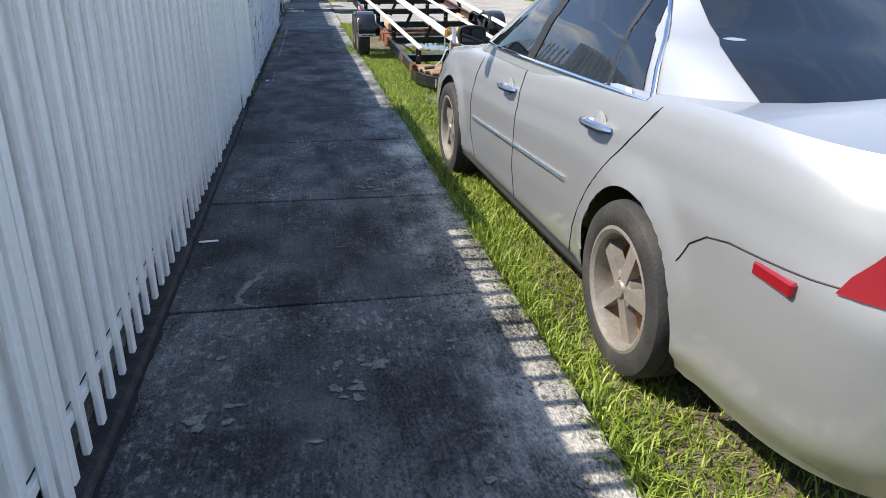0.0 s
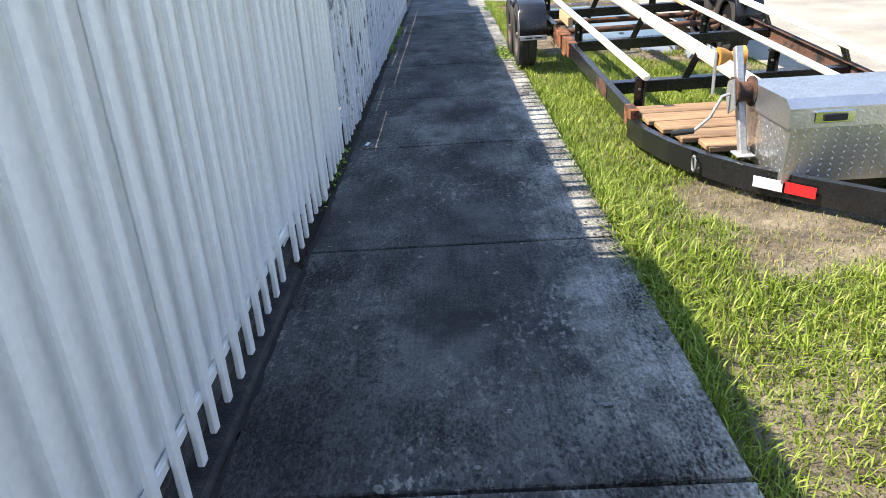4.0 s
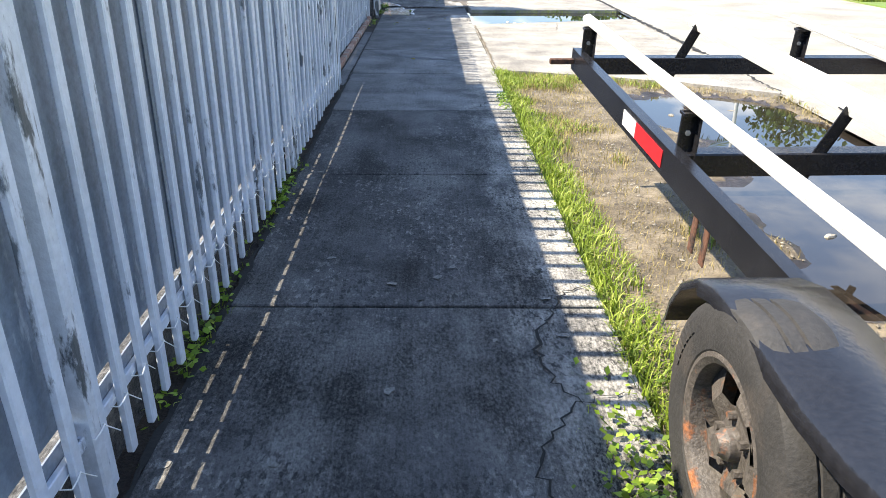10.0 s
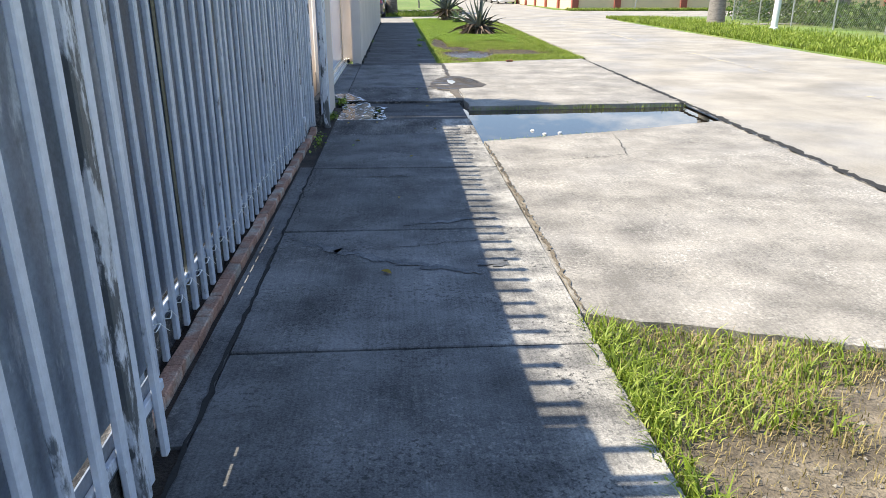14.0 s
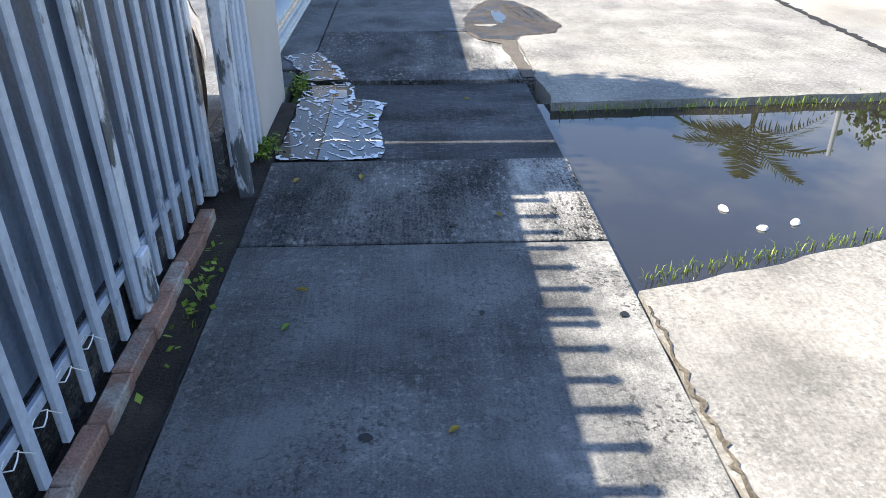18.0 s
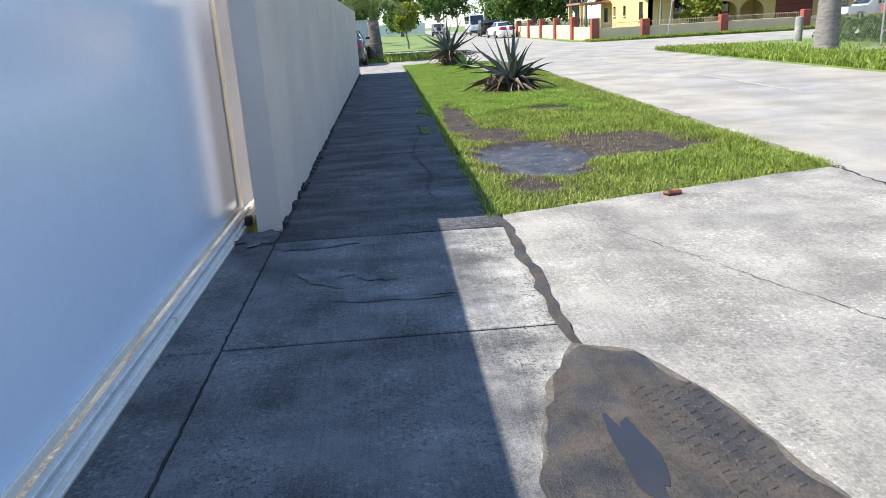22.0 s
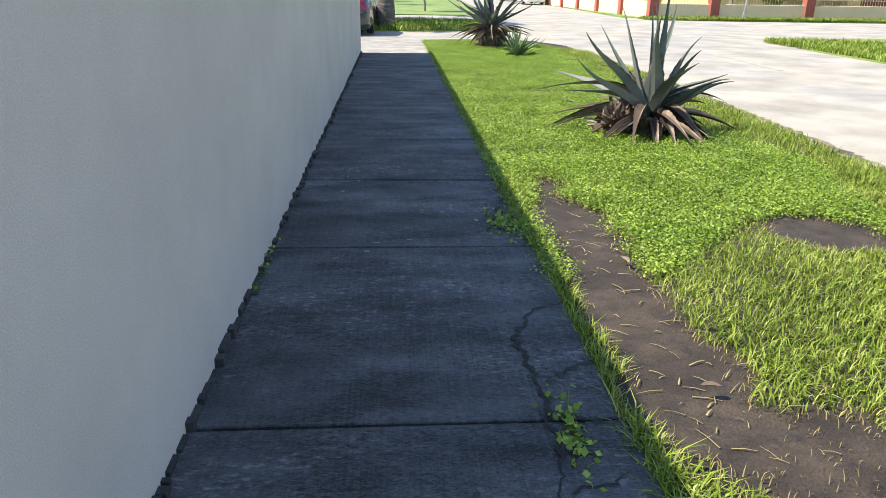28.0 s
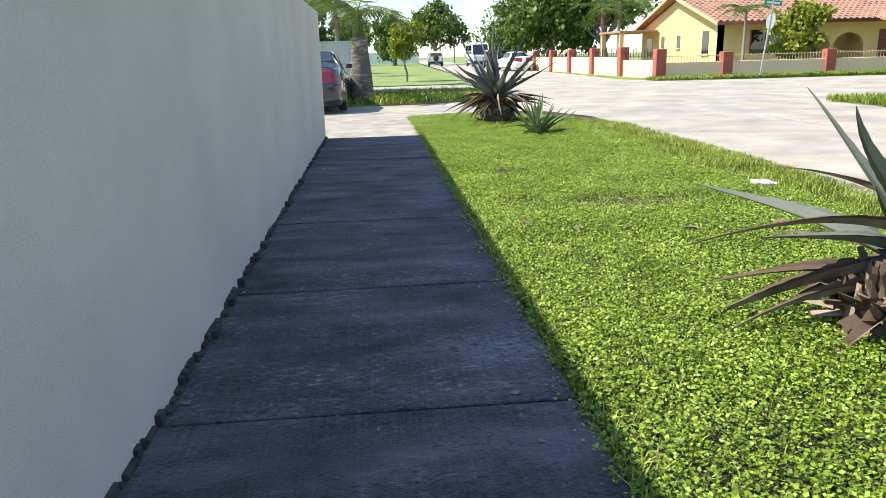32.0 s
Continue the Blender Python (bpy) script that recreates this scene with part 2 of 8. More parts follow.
# edge again lifts the colour where sun reaches the slab
CONC_MID = mat("grey_concrete", (0.128, 0.127, 0.124), 0.82, vary=0.6, scale=2.5, fine=150, bump=0.5, second=(0.095, 0.095, 0.092), mask=(0.45, 0.62), mscale=0.9,
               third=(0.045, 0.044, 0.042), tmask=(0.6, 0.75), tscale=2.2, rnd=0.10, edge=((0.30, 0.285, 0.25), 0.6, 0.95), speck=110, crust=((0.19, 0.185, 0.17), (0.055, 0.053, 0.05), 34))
CONC_PALE = mat("pale_drive_concrete", (0.27, 0.248, 0.21), 0.85, vary=0.4, scale=2.0, fine=120, bump=0.45, second=(0.235, 0.22, 0.195), mask=(0.47, 0.68),
                mscale=0.7, third=(0.13, 0.12, 0.105), tmask=(0.60, 0.76), tscale=1.5, speck=70, crust=((0.40, 0.375, 0.325), (0.17, 0.16, 0.14), 38))
CONC_EDGE = mat("worn_pale_concrete", (0.31, 0.3, 0.27), 0.85, vary=0.3, scale=5, fine=140, bump=0.5, second=(0.22, 0.21, 0.195), mask=(0.45, 0.65), mscale=3.0)
ROAD_M = mat("bleached_asphalt", (0.315, 0.286, 0.235), 0.9, vary=0.3, scale=0.9, fine=220, bump=0.5, second=(0.25, 0.243, 0.23), mask=(0.46, 0.68), mscale=0.35,
             third=(0.18, 0.175, 0.165), tmask=(0.66, 0.8), tscale=1.3, speck=60)
SOIL = mat("trodden_soil", (0.115, 0.092, 0.062), 0.95, vary=0.6, scale=5, fine=90, bump=1.0, second=(0.20, 0.165, 0.115), mask=(0.45, 0.6), mscale=3.0,
           third=(0.05, 0.04, 0.03), tmask=(0.55, 0.7), tscale=8)
SOIL_DAMP = mat("damp_dark_soil", (0.032, 0.022, 0.015), 0.9, vary=0.6, scale=6, fine=90, bump=1.0, second=(0.044, 0.032, 0.022), mask=(0.46, 0.62), mscale=3.0, third=(0.015, 0.012, 0.01), tmask=(0.55, 0.7), tscale=8)
DAMP_RIM = mat("drying_brown_mud_film", (0.15, 0.130, 0.105), 0.9, vary=0.5, scale=7, fine=120, bump=0.5, second=(0.085, 0.070, 0.053), mask=(0.42, 0.6), mscale=7, speck=70)
DAMP_CONC = mat("damp_muddy_concrete", (0.055, 0.045, 0.035), 0.8, vary=0.5, scale=5, fine=120, bump=0.6, second=(0.036, 0.032, 0.028), mask=(0.45, 0.6), mscale=4, rough2=0.45, speck=60)
MUD = mat("wet_mud", (0.032, 0.027, 0.025), 0.42, vary=0.5, scale=7, fine=60, bump=0.9, second=(0.075, 0.06, 0.05), mask=(0.45, 0.6), mscale=6, rough2=0.2)
GRAVEL = mat("dusty_gravel", (0.3, 0.275, 0.23), 0.95, vary=0.45, scale=6, fine=70, bump=1.0, second=(0.16, 0.14, 0.11), mask=(0.45, 0.62), mscale=5)
GROUNDM = mat("far_turf", (0.13, 0.20, 0.045), 0.95, vary=0.4, scale=0.8, fine=30, bump=0.6, second=(0.19, 0.22, 0.07), mask=(0.45, 0.65), mscale=0.3)
WATER = glassy("still_water", (0.022, 0.018, 0.014), 0.012)
WHITE_FENCE = mat("chalky_white_paint", (0.84, 0.825, 0.80), 0.42, vary=0.06, scale=2, fine=40, bump=0.06, third=(0.45, 0.44, 0.42), tmask=(0.70, 0.78), tscale=5, tstretch=(1, 1, 0.4))
WHITE_SHEET = mat("white_sheet_metal", (0.84, 0.825, 0.80), 0.4, vary=0.08, scale=1.5, fine=30, bump=0.05)
PEEL_PICKET = mat("peeling_grey_white_paint", (0.60, 0.64, 0.70), 0.4, vary=0.12, scale=3, fine=40, bump=0.2, third=(0.14, 0.16, 0.18), tmask=(0.60, 0.66), tscale=11, tstretch=(1, 1, 0.35))
LEAF_PICKET = mat("blue_grey_gate_paint", (0.44, 0.49, 0.56), 0.4, vary=0.15, scale=3, fine=40, bump=0.2, third=(0.14, 0.15, 0.16), tmask=(0.62, 0.68), tscale=11, tstretch=(1, 1, 0.35))
PEEL_HEAVY = mat("flaking_white_paint", (0.68, 0.69, 0.71), 0.45, vary=0.15, scale=3, fine=40, bump=0.3, third=(0.15, 0.165, 0.17), tmask=(0.56, 0.61), tscale=13, tstretch=(1, 1, 0.3))
PEEL_POST = mat("badly_peeling_paint", (0.60, 0.63, 0.67), 0.5, vary=0.15, scale=3, fine=40, bump=0.4, third=(0.10, 0.11, 0.115), tmask=(0.51, 0.56), tscale=9, tstretch=(1, 1, 0.3))
DARK_SHEET = mat("dark_blue_grey_sheet", (0.095, 0.125, 0.17), 0.4, vary=0.3, scale=4, fine=60, bump=0.1, third=(0.22, 0.26, 0.30), tmask=(0.62, 0.70), tscale=14, tstretch=(1, 1, 0.25))
GREY_SHEET = mat("weathered_grey_sheet", (0.20, 0.24, 0.29), 0.45, vary=0.25, scale=4, fine=60, bump=0.1, third=(0.42, 0.47, 0.52), tmask=(0.6, 0.68), tscale=14, tstretch=(1, 1, 0.25))
RUST_POST = mat("rust_stained_paint", (0.40, 0.35, 0.24), 0.5, vary=0.3, scale=6, fine=50, bump=0.2, third=(0.2, 0.11, 0.05), tmask=(0.55, 0.68), tscale=8, tstretch=(1, 1, 0.3))
STUCCO = mat("cream_stucco", (0.62, 0.545, 0.47), 0.85, vary=0.12, scale=1.2, fine=170, bump=0.35, third=(0.42, 0.37, 0.29), tmask=(0.68, 0.82), tscale=1.3, tstretch=(1, 1, 0.45))
STUCCO_DIRT = mat("stained_stucco_footing", (0.055, 0.052, 0.048), 0.9, vary=0.5, scale=9, fine=120, bump=0.5, second=(0.02, 0.02, 0.02), mask=(0.42, 0.56), mscale=9)
GATE_M = mat("glossy_pale_blue_gate_panel", (0.66, 0.76, 0.90), 0.17, vary=0.03, scale=1, fine=20, bump=0.0, spec=0.6)
GATE_FRAME = mat("cream_gate_frame", (0.72, 0.68, 0.58), 0.4, vary=0.12, scale=5, fine=60, bump=0.1, third=(0.35, 0.25, 0.12), tmask=(0.62, 0.72), tscale=7)
RAIL_WHITE = mat("white_track_paint", (0.7, 0.68, 0.62), 0.45, vary=0.15, scale=6, fine=60, bump=0.1, third=(0.3, 0.2, 0.1), tmask=(0.6, 0.7), tscale=9)
BRICK_RED = mat("old_red_brick", (0.36, 0.2, 0.14), 0.9, vary=0.4, scale=7, fine=90, bump=0.6, second=(0.42, 0.36, 0.3), mask=(0.48, 0.6), mscale=6, rnd=0.2)
BLACK_PAINT = mat("worn_black_paint", (0.013, 0.013, 0.015), 0.24, vary=0.35, scale=6, fine=60, bump=0.15, third=(0.20, 0.075, 0.03), tmask=(0.66, 0.72), tscale=4.5)
RUST = mat("orange_rust", (0.27, 0.095, 0.032), 0.85, vary=0.6, scale=9, fine=80, bump=0.6, third=(0.06, 0.028, 0.02), tmask=(0.45, 0.58), tscale=14)
RUST_DARK = mat("dark_rust", (0.11, 0.05, 0.03), 0.8, vary=0.5, scale=9, fine=80, bump=0.5, third=(0.02, 0.018, 0.018), tmask=(0.5, 0.6), tscale=8)
BUNK_M = mat("white_bunk_carpet", (0.80, 0.77, 0.70), 0.75, vary=0.08, scale=3, fine=200, bump=0.3, third=(0.4, 0.36, 0.28), tmask=(0.7, 0.8), tscale=9)
WOOD = mat("weathered_deck_wood", (0.32, 0.20, 0.105), 0.8, vary=0.35, scale=5, fine=60, bump=0.4, stretch=(0.25, 3.0, 1), second=(0.22, 0.13, 0.07), mask=(0.45, 0.6), mscale=7, rnd=0.2)
PLY = mat("raw_plank_wood", (0.48, 0.32, 0.18), 0.8, vary=0.25, scale=5, fine=60, bump=0.3, stretch=(3, 0.3, 3), third=(0.2, 0.1, 0.05), tmask=(0.6, 0.7), tscale=6)
TYRE = mat("dusty_tyre_rubber", (0.028, 0.027, 0.026), 0.75, vary=0.35, scale=9, fine=90, bump=0.3, third=(0.06, 0.05, 0.042), tmask=(0.5, 0.7), tscale=5)
RUBBER = mat("black_rubber", (0.015, 0.015, 0.015), 0.6, vary=0.2, bump=0.1)
RUSTY_RIM = mat("rusty_steel_rim", (0.085, 0.075, 0.066), 0.5, vary=0.5, scale=12, fine=90, bump=0.4, third=(0.24, 0.09, 0.035), tmask=(0.57, 0.66), tscale=12)
CAR_SILVER = mat("silver_car_paint", (0.45, 0.45, 0.445), 0.42, metal=0.6, vary=0.02, scale=40, fine=400, bump=0.0, coat=1.0, third=(0.45, 0.43, 0.4), tmask=(0.72, 0.85), tscale=2.0)
CHROME = mat("chrome_trim", (0.75, 0.76, 0.78), 0.12, metal=1.0, vary=0.05, bump=0.0)
ALU = mat("alloy_wheel_metal", (0.31, 0.28, 0.245), 0.45, metal=0.45, vary=0.2, scale=14, fine=90, bump=0.1, third=(0.25, 0.2, 0.15), tmask=(0.6, 0.75), tscale=12)
BRAKE_RUST = mat("rusty_brake_disc", (0.34, 0.15, 0.075), 0.8, vary=0.4, scale=14, fine=90, bump=0.3)
PLATE = mat("diamond_plate_aluminium", (0.62, 0.62, 0.62), 0.32, metal=0.9, vary=0.12, scale=8, fine=70, bump=0.25, third=(0.4, 0.38, 0.35), tmask=(0.6, 0.8), tscale=5)
GALV = mat("galvanised_steel", (0.42, 0.42, 0.42), 0.45, metal=0.6, vary=0.3, scale=14, fine=80, bump=0.1, third=(0.2, 0.1, 0.05), tmask=(0.66, 0.74), tscale=11)
GLASS_DARK = glassy("tinted_glass", (0.008, 0.010, 0.013), 0.01)
RED_LENS = glassy("red_lamp_lens", (0.24, 0.010, 0.014), 0.08)
CLEAR_LENS = glassy("clear_lamp_lens", (0.5, 0.5, 0.5), 0.05)
RED_REFL = mat("red_reflective_tape", (0.60, 0.02, 0.025), 0.35, vary=0.1, bump=0.0)
WHITE_REFL = mat("white_reflective_tape", (0.75, 0.75, 0.74), 0.35, vary=0.1, bump=0.0)
WHITE_PLASTIC = mat("white_plastic", (0.75, 0.75, 0.72), 0.45, vary=0.1, bump=0.05)
AMBER_POLY = mat("amber_roller_rubber", (0.55, 0.26, 0.05), 0.4, vary=0.25, scale=12, bump=0.1)
YELLOW_PAINT = mat("faded_yellow_paint", (0.44, 0.365, 0.20), 0.85, vary=0.3, scale=8, fine=120, bump=0.3, second=(0.29, 0.275, 0.25), mask=(0.36, 0.52), mscale=6)
HOUSE_WALL = mat("yellow_house_stucco", (0.70, 0.48, 0.22), 0.85, vary=0.06, scale=1, fine=80, bump=0.2)
HOUSE_FENCE = mat("cream_yellow_fence_wall", (0.74, 0.56, 0.35), 0.85, vary=0.07, scale=1.5, fine=80, bump=0.2)
HOUSE_RED = mat("brick_red_paint", (0.33, 0.09, 0.06), 0.8, vary=0.15, scale=4, fine=60, bump=0.2)
ROOF_M = mat("mottled_clay_tile", (0.30, 0.16, 0.105), 0.85, vary=0.25, scale=3, fine=30, bump=0.3, second=(0.20, 0.11, 0.085), mask=(0.45, 0.65), mscale=1.2, rnd=0.18)
IRON = mat("black_iron", (0.02, 0.02, 0.02), 0.5, vary=0.2, bump=0.1)
GARAGE = mat("maroon_garage_paint", (0.20, 0.045, 0.035), 0.6, vary=0.12, bump=0.1)
DARKVOID = mat("dark_interior", (0.02, 0.02, 0.022), 0.8, vary=0.1, bump=0.0)
PALM_TRUNK = mat("grey_palm_bark", (0.30, 0.265, 0.235), 0.9, vary=0.3, scale=5, fine=60, bump=0.6, stretch=(1, 1, 3), second=(0.17, 0.15, 0.13), mask=(0.45, 0.6), mscale=5)
BARK_DARK = mat("dark_ringed_palm_bark", (0.13, 0.11, 0.09), 0.9, vary=0.4, scale=5, fine=60, bump=0.7, stretch=(1, 1, 3), second=(0.30, 0.28, 0.25), mask=(0.52, 0.62), mscale=4)
DRY_FROND = leafy("dead_frond", (0.16, 0.09, 0.05), 0.4, 0.8, glow=0.15)
PALM_LEAF = leafy("palm_frond_green", (0.10, 0.16, 0.035), 0.4, 0.45, tips=(0.24, 0.26, 0.07), glow=0.35)
TREE_LEAF = leafy("tree_leaf_green", (0.085, 0.15, 0.03), 0.55, 0.5, tips=(0.20, 0.28, 0.06), scale=0.5, glow=0.3)
TREE_DARK = leafy("dark_tree_leaf", (0.030, 0.055, 0.016), 0.5, 0.5, tips=(0.06, 0.10, 0.03), scale=0.5, glow=0.2)
TREE_LIME = leafy("lime_tree_leaf", (0.22, 0.27, 0.035), 0.4, 0.5, tips=(0.4, 0.38, 0.06), scale=1, glow=0.35)
GRASS = leafy("lawn_grass", (0.20, 0.29, 0.025), 0.75, 0.5, tips=(0.52, 0.56, 0.14), scale=1.6, glow=0.3)
WEED = leafy("clover_leaf", (0.195, 0.315, 0.029), 0.75, 0.45, tips=(0.48, 0.58, 0.12), scale=2.0, glow=0.3)
STRAW = leafy("dry_grass", (0.33, 0.27, 0.12), 0.4, 0.8, glow=0.2)
AGAVE = leafy("agave_leaf", (0.13, 0.15, 0.125), 0.5, 0.5, tips=(0.30, 0.30, 0.25), scale=4, glow=0.05)
AGAVE_YOUNG = leafy("young_agave_leaf", (0.15, 0.23, 0.10), 0.35, 0.5, tips=(0.32, 0.36, 0.18), scale=4, glow=0.1)
AGAVE_DEAD = leafy("withered_agave_leaf", (0.14, 0.10, 0.072), 0.5, 0.9, tips=(0.42, 0.36, 0.28), scale=8, glow=0.05)
FOAM = mat("soap_foam", (0.8, 0.82, 0.85), 0.6, vary=0.2, fine=200, bump=0.4)
CAR_DARK = mat("dark_navy_car_paint", (0.02, 0.025, 0.035), 0.2, vary=0.1, bump=0.0, coat=1.0)
CAR_WHITE = mat("white_car_paint", (0.78, 0.78, 0.78), 0.25, vary=0.04, bump=0.0, coat=1.0)
SIGN_GREEN = mat("green_sign_sheet", (0.02, 0.25, 0.16), 0.4, vary=0.1, bump=0.0)
PVC_WHITE = mat("white_vinyl_fence", (0.62, 0.66, 0.6), 0.5, vary=0.15, scale=3, bump=0.1)
PLASTIC_CLEAR = glassy("clear_plastic", (0.6, 0.65, 0.68), 0.15)


# ---------- mesh helpers ----------
class Geo:
    """Collects vertices and faces of one mesh."""

    def __init__(self):
        self.v, self.f = [], []

    def add(self, verts, faces, m=None):
        o = len(self.v)
        self.v += [tuple(m @ Vector(p)) if m else tuple(p) for p in verts]
        self.f += [tuple(o + i for i in q) for q in faces]
        return self

    def box(self, x0, x1, y0, y1, z0, z1, m=None, bev=0.0):
        if bev > 0:
            b = min(bev, (x1 - x0) * 0.45, (y1 - y0) * 0.45, (z1 - z0) * 0.45)
            vs, idx = [], {}
            for i, x in enumerate((x0, x1)):
                for j, y in enumerate((y0, y1)):
                    for k, z in enumerate((z0, z1)):
                        sx, sy, sz = (b, -b)[i], (b, -b)[j], (b, -b)[k]
                        for n, p in enumerate(((x, y + sy, z + sz), (x + sx, y, z + sz), (x + sx, y + sy, z))):
                            idx[i, j, k, n] = len(vs)
                            vs.append(p)
            g = lambda *a: idx[a]
            fs = [(g(0, 0, 0, 0), g(0, 0, 1, 0), g(0, 1, 1, 0), g(0, 1, 0, 0)), (g(1, 0, 0, 0), g(1, 1, 0, 0), g(1, 1, 1, 0), g(1, 0, 1, 0)),
                  (g(0, 0, 0, 1), g(1, 0, 0, 1), g(1, 0, 1, 1), g(0, 0, 1, 1)), (g(0, 1, 0, 1), g(0, 1, 1, 1), g(1, 1, 1, 1), g(1, 1, 0, 1)),
                  (g(0, 0, 0, 2), g(0, 1, 0, 2), g(1, 1, 0, 2), g(1, 0, 0, 2)), (g(0, 0, 1, 2), g(1, 0, 1, 2), g(1, 1, 1, 2), g(0, 1, 1, 2))]
            for i in (0, 1):
                for j in (0, 1):
                    fs.append((g(i, j, 0, 0), g(i, j, 1, 0), g(i, j, 1, 1), g(i, j, 0, 1)))
                    fs.append((g(i, 0, j, 0), g(i, 1, j, 0), g(i, 1, j, 2), g(i, 0, j, 2)))
                    fs.append((g(0, i, j, 1), g(1, i, j, 1), g(1, i, j, 2), g(0, i, j, 2)))
                    for k in (0, 1):
                        fs.append((g(i, j, k, 0), g(i, j, k, 1), g(i, j, k, 2)))
            return self.add(vs, fs, m)
        vs = [(x, y, z) for x in (x0, x1) for y in (y0, y1) for z in (z0, z1)]
        return self.add(vs, [(0, 1, 3, 2), (4, 6, 7, 5), (0, 4, 5, 1), (2, 3, 7, 6), (0, 2, 6, 4), (1, 5, 7, 3)], m)

    def tube(self, pts, r, n=8, cap=True, m=None):
        """A round bar along points; r: one radius or one for each point."""
        pts = [Vector(p) for p in pts]
        rs = r if isinstance(r, (list, tuple)) else [r] * len(pts)
        vs, fs = [], []
        for i, p in enumerate(pts):
            d = (pts[min(i + 1, len(pts) - 1)] - pts[max(i - 1, 0)]).normalized()
            u = d.cross(Vector((0, 0, 1)) if abs(d.z) < 0.9 else Vector((1, 0, 0))).normalized()
            w = d.cross(u)
            for k in range(n):
                a = 2 * math.pi * k / n
                vs.append(p + (u * math.cos(a) + w * math.sin(a)) * rs[i])
        for i in range(len(pts) - 1):
            for k in range(n):
                fs.append((i * n + k, i * n + (k + 1) % n, (i + 1) * n + (k + 1) % n, (i + 1) * n + k))
        if cap:
            fs += [tuple(range(n))[::-1], tuple((len(pts) - 1) * n + k for k in range(n))]
        return self.add(vs, fs, m)

    def lathe(self, prof, n=32, axis='x', m=None, close=False):
        """Turns a profile of (radius, along) round an axis."""
        vs, fs = [], []
        for k in range(n):
            a = 2 * math.pi * k / n
            c, s = math.cos(a), math.sin(a)
            for r, h in prof:
                vs.append({'x': (h, r * c, r * s), 'y': (r * c, h, r * s), 'z': (r * c, r * s, h)}[axis])
        q = len(prof)
        for k in range(n):
            for i in range(q if close else q - 1):
                fs.append((k * q + i, k * q + (i + 1) % q, ((k + 1) % n) * q + (i + 1) % q, ((k + 1) % n) * q + i))
        return self.add(vs, fs, m)

    def prism(self, outline, d0, d1, axis='z', m=None):
        """Pushes a closed outline of 2D points from d0 to d1 along an axis."""
        n = len(outline)
        pt = lambda p, d: {'z': (p[0], p[1], d), 'x': (d, p[0], p[1]), 'y': (p[0], d, p[1])}[axis]
        vs = [pt(p, d0) for p in outline] + [pt(p, d1) for p in outline]
        fs = [tuple(range(n))[::-1], tuple(range(n, 2 * n))] + [(i, (i + 1) % n, n + (i + 1) % n, n + i) for i in range(n)]
        return self.add(vs, fs, m)

    def mesh(self, name, material, smooth=False):
        me = bpy.data.meshes.new(name)
        me.from_pydata(self.v, [], self.f)
        me.update()
        bm = bmesh.new()
        bm.from_mesh(me)
        bmesh.ops.recalc_face_normals(bm, faces=bm.faces)
        bm.to_mesh(me)
        bm.free()
        if smooth:
            me.polygons.foreach_set("use_smooth", [True] * len(me.polygons))
            me.set_sharp_from_angle(angle=radians(smooth if smooth is not True else 40))
        for x in material if isinstance(material, (list, tuple)) else [material]:
            me.materials.append(x)
        return me


def empty(name, m=None, **tags):
    ob = new(name)
    ob.empty_display_size = 0.2
    if m:
        ob.matrix_world = m
    return tagged(ob, **tags)


def part(name, geo, material, parent=None, label="", smooth=False, m=None, **tags):
    """One mesh object, under a thing or a part; geo is a Geo or a finished mesh."""
    me = geo.mesh(name, material, smooth) if isinstance(geo, Geo) else geo
    ob = new(name, me)
    if parent:
        ob.parent = parent
    if m:
        ob.matrix_basis = m
    return tagged(ob, label=label, **tags)


def nz(x, y, s=1.0, o=0.0):
    return noise.noise(Vector((x * s + o, y * s - o, o * 0.37)))



# ---------- ground, road ----------
def smooth01(t):
    t = max(0.0, min(1.0, t))
    return t * t * (3 - 2 * t)


def road_left(y):
    return 3.35 + (y - 25) * 0.035


def road_right(y):
    return 9.75 + (y - 38.6) * 0.042


def blob(x, y, cx, cy, rx, ry, rag=0.25):
    """1 inside an uneven oval, falling to 0 at its rim."""
    d = math.hypot((x - cx) / rx, (y - cy) / ry) + rag * nz(x, y, 1.7, 3.0) + 0.5 * rag * nz(x, y, 5.0, 1.0)
    return smooth01((1.15 - d) / 0.3)


APRON_A = [(0.53, 21.32), (2.37, 20.68), (road_left(20.2) - 0.03, 20.15), (road_left(26.3) - 0.03, 26.3), (2.0, 25.75), (0.53, 25.3)]
APRON_B = [(0.60, 27.46), (road_left(27.6) - 0.03, 27.62), (road_left(33.9) - 0.03, 33.95), (0.60, 33.12)]


def wet(x, y):
    """How deep the verge is hollowed by puddles, 0 to 1."""
    return max(blob(x, y, 2.75, 16.9, 1.15, 2.9, 0.35), 0.8 * blob(x, y, 2.3, 19.6, 0.7, 0.9, 0.4), 0.85 * blob(x, y, 1.35, 35.7, 0.62, 0.95, 0.4))


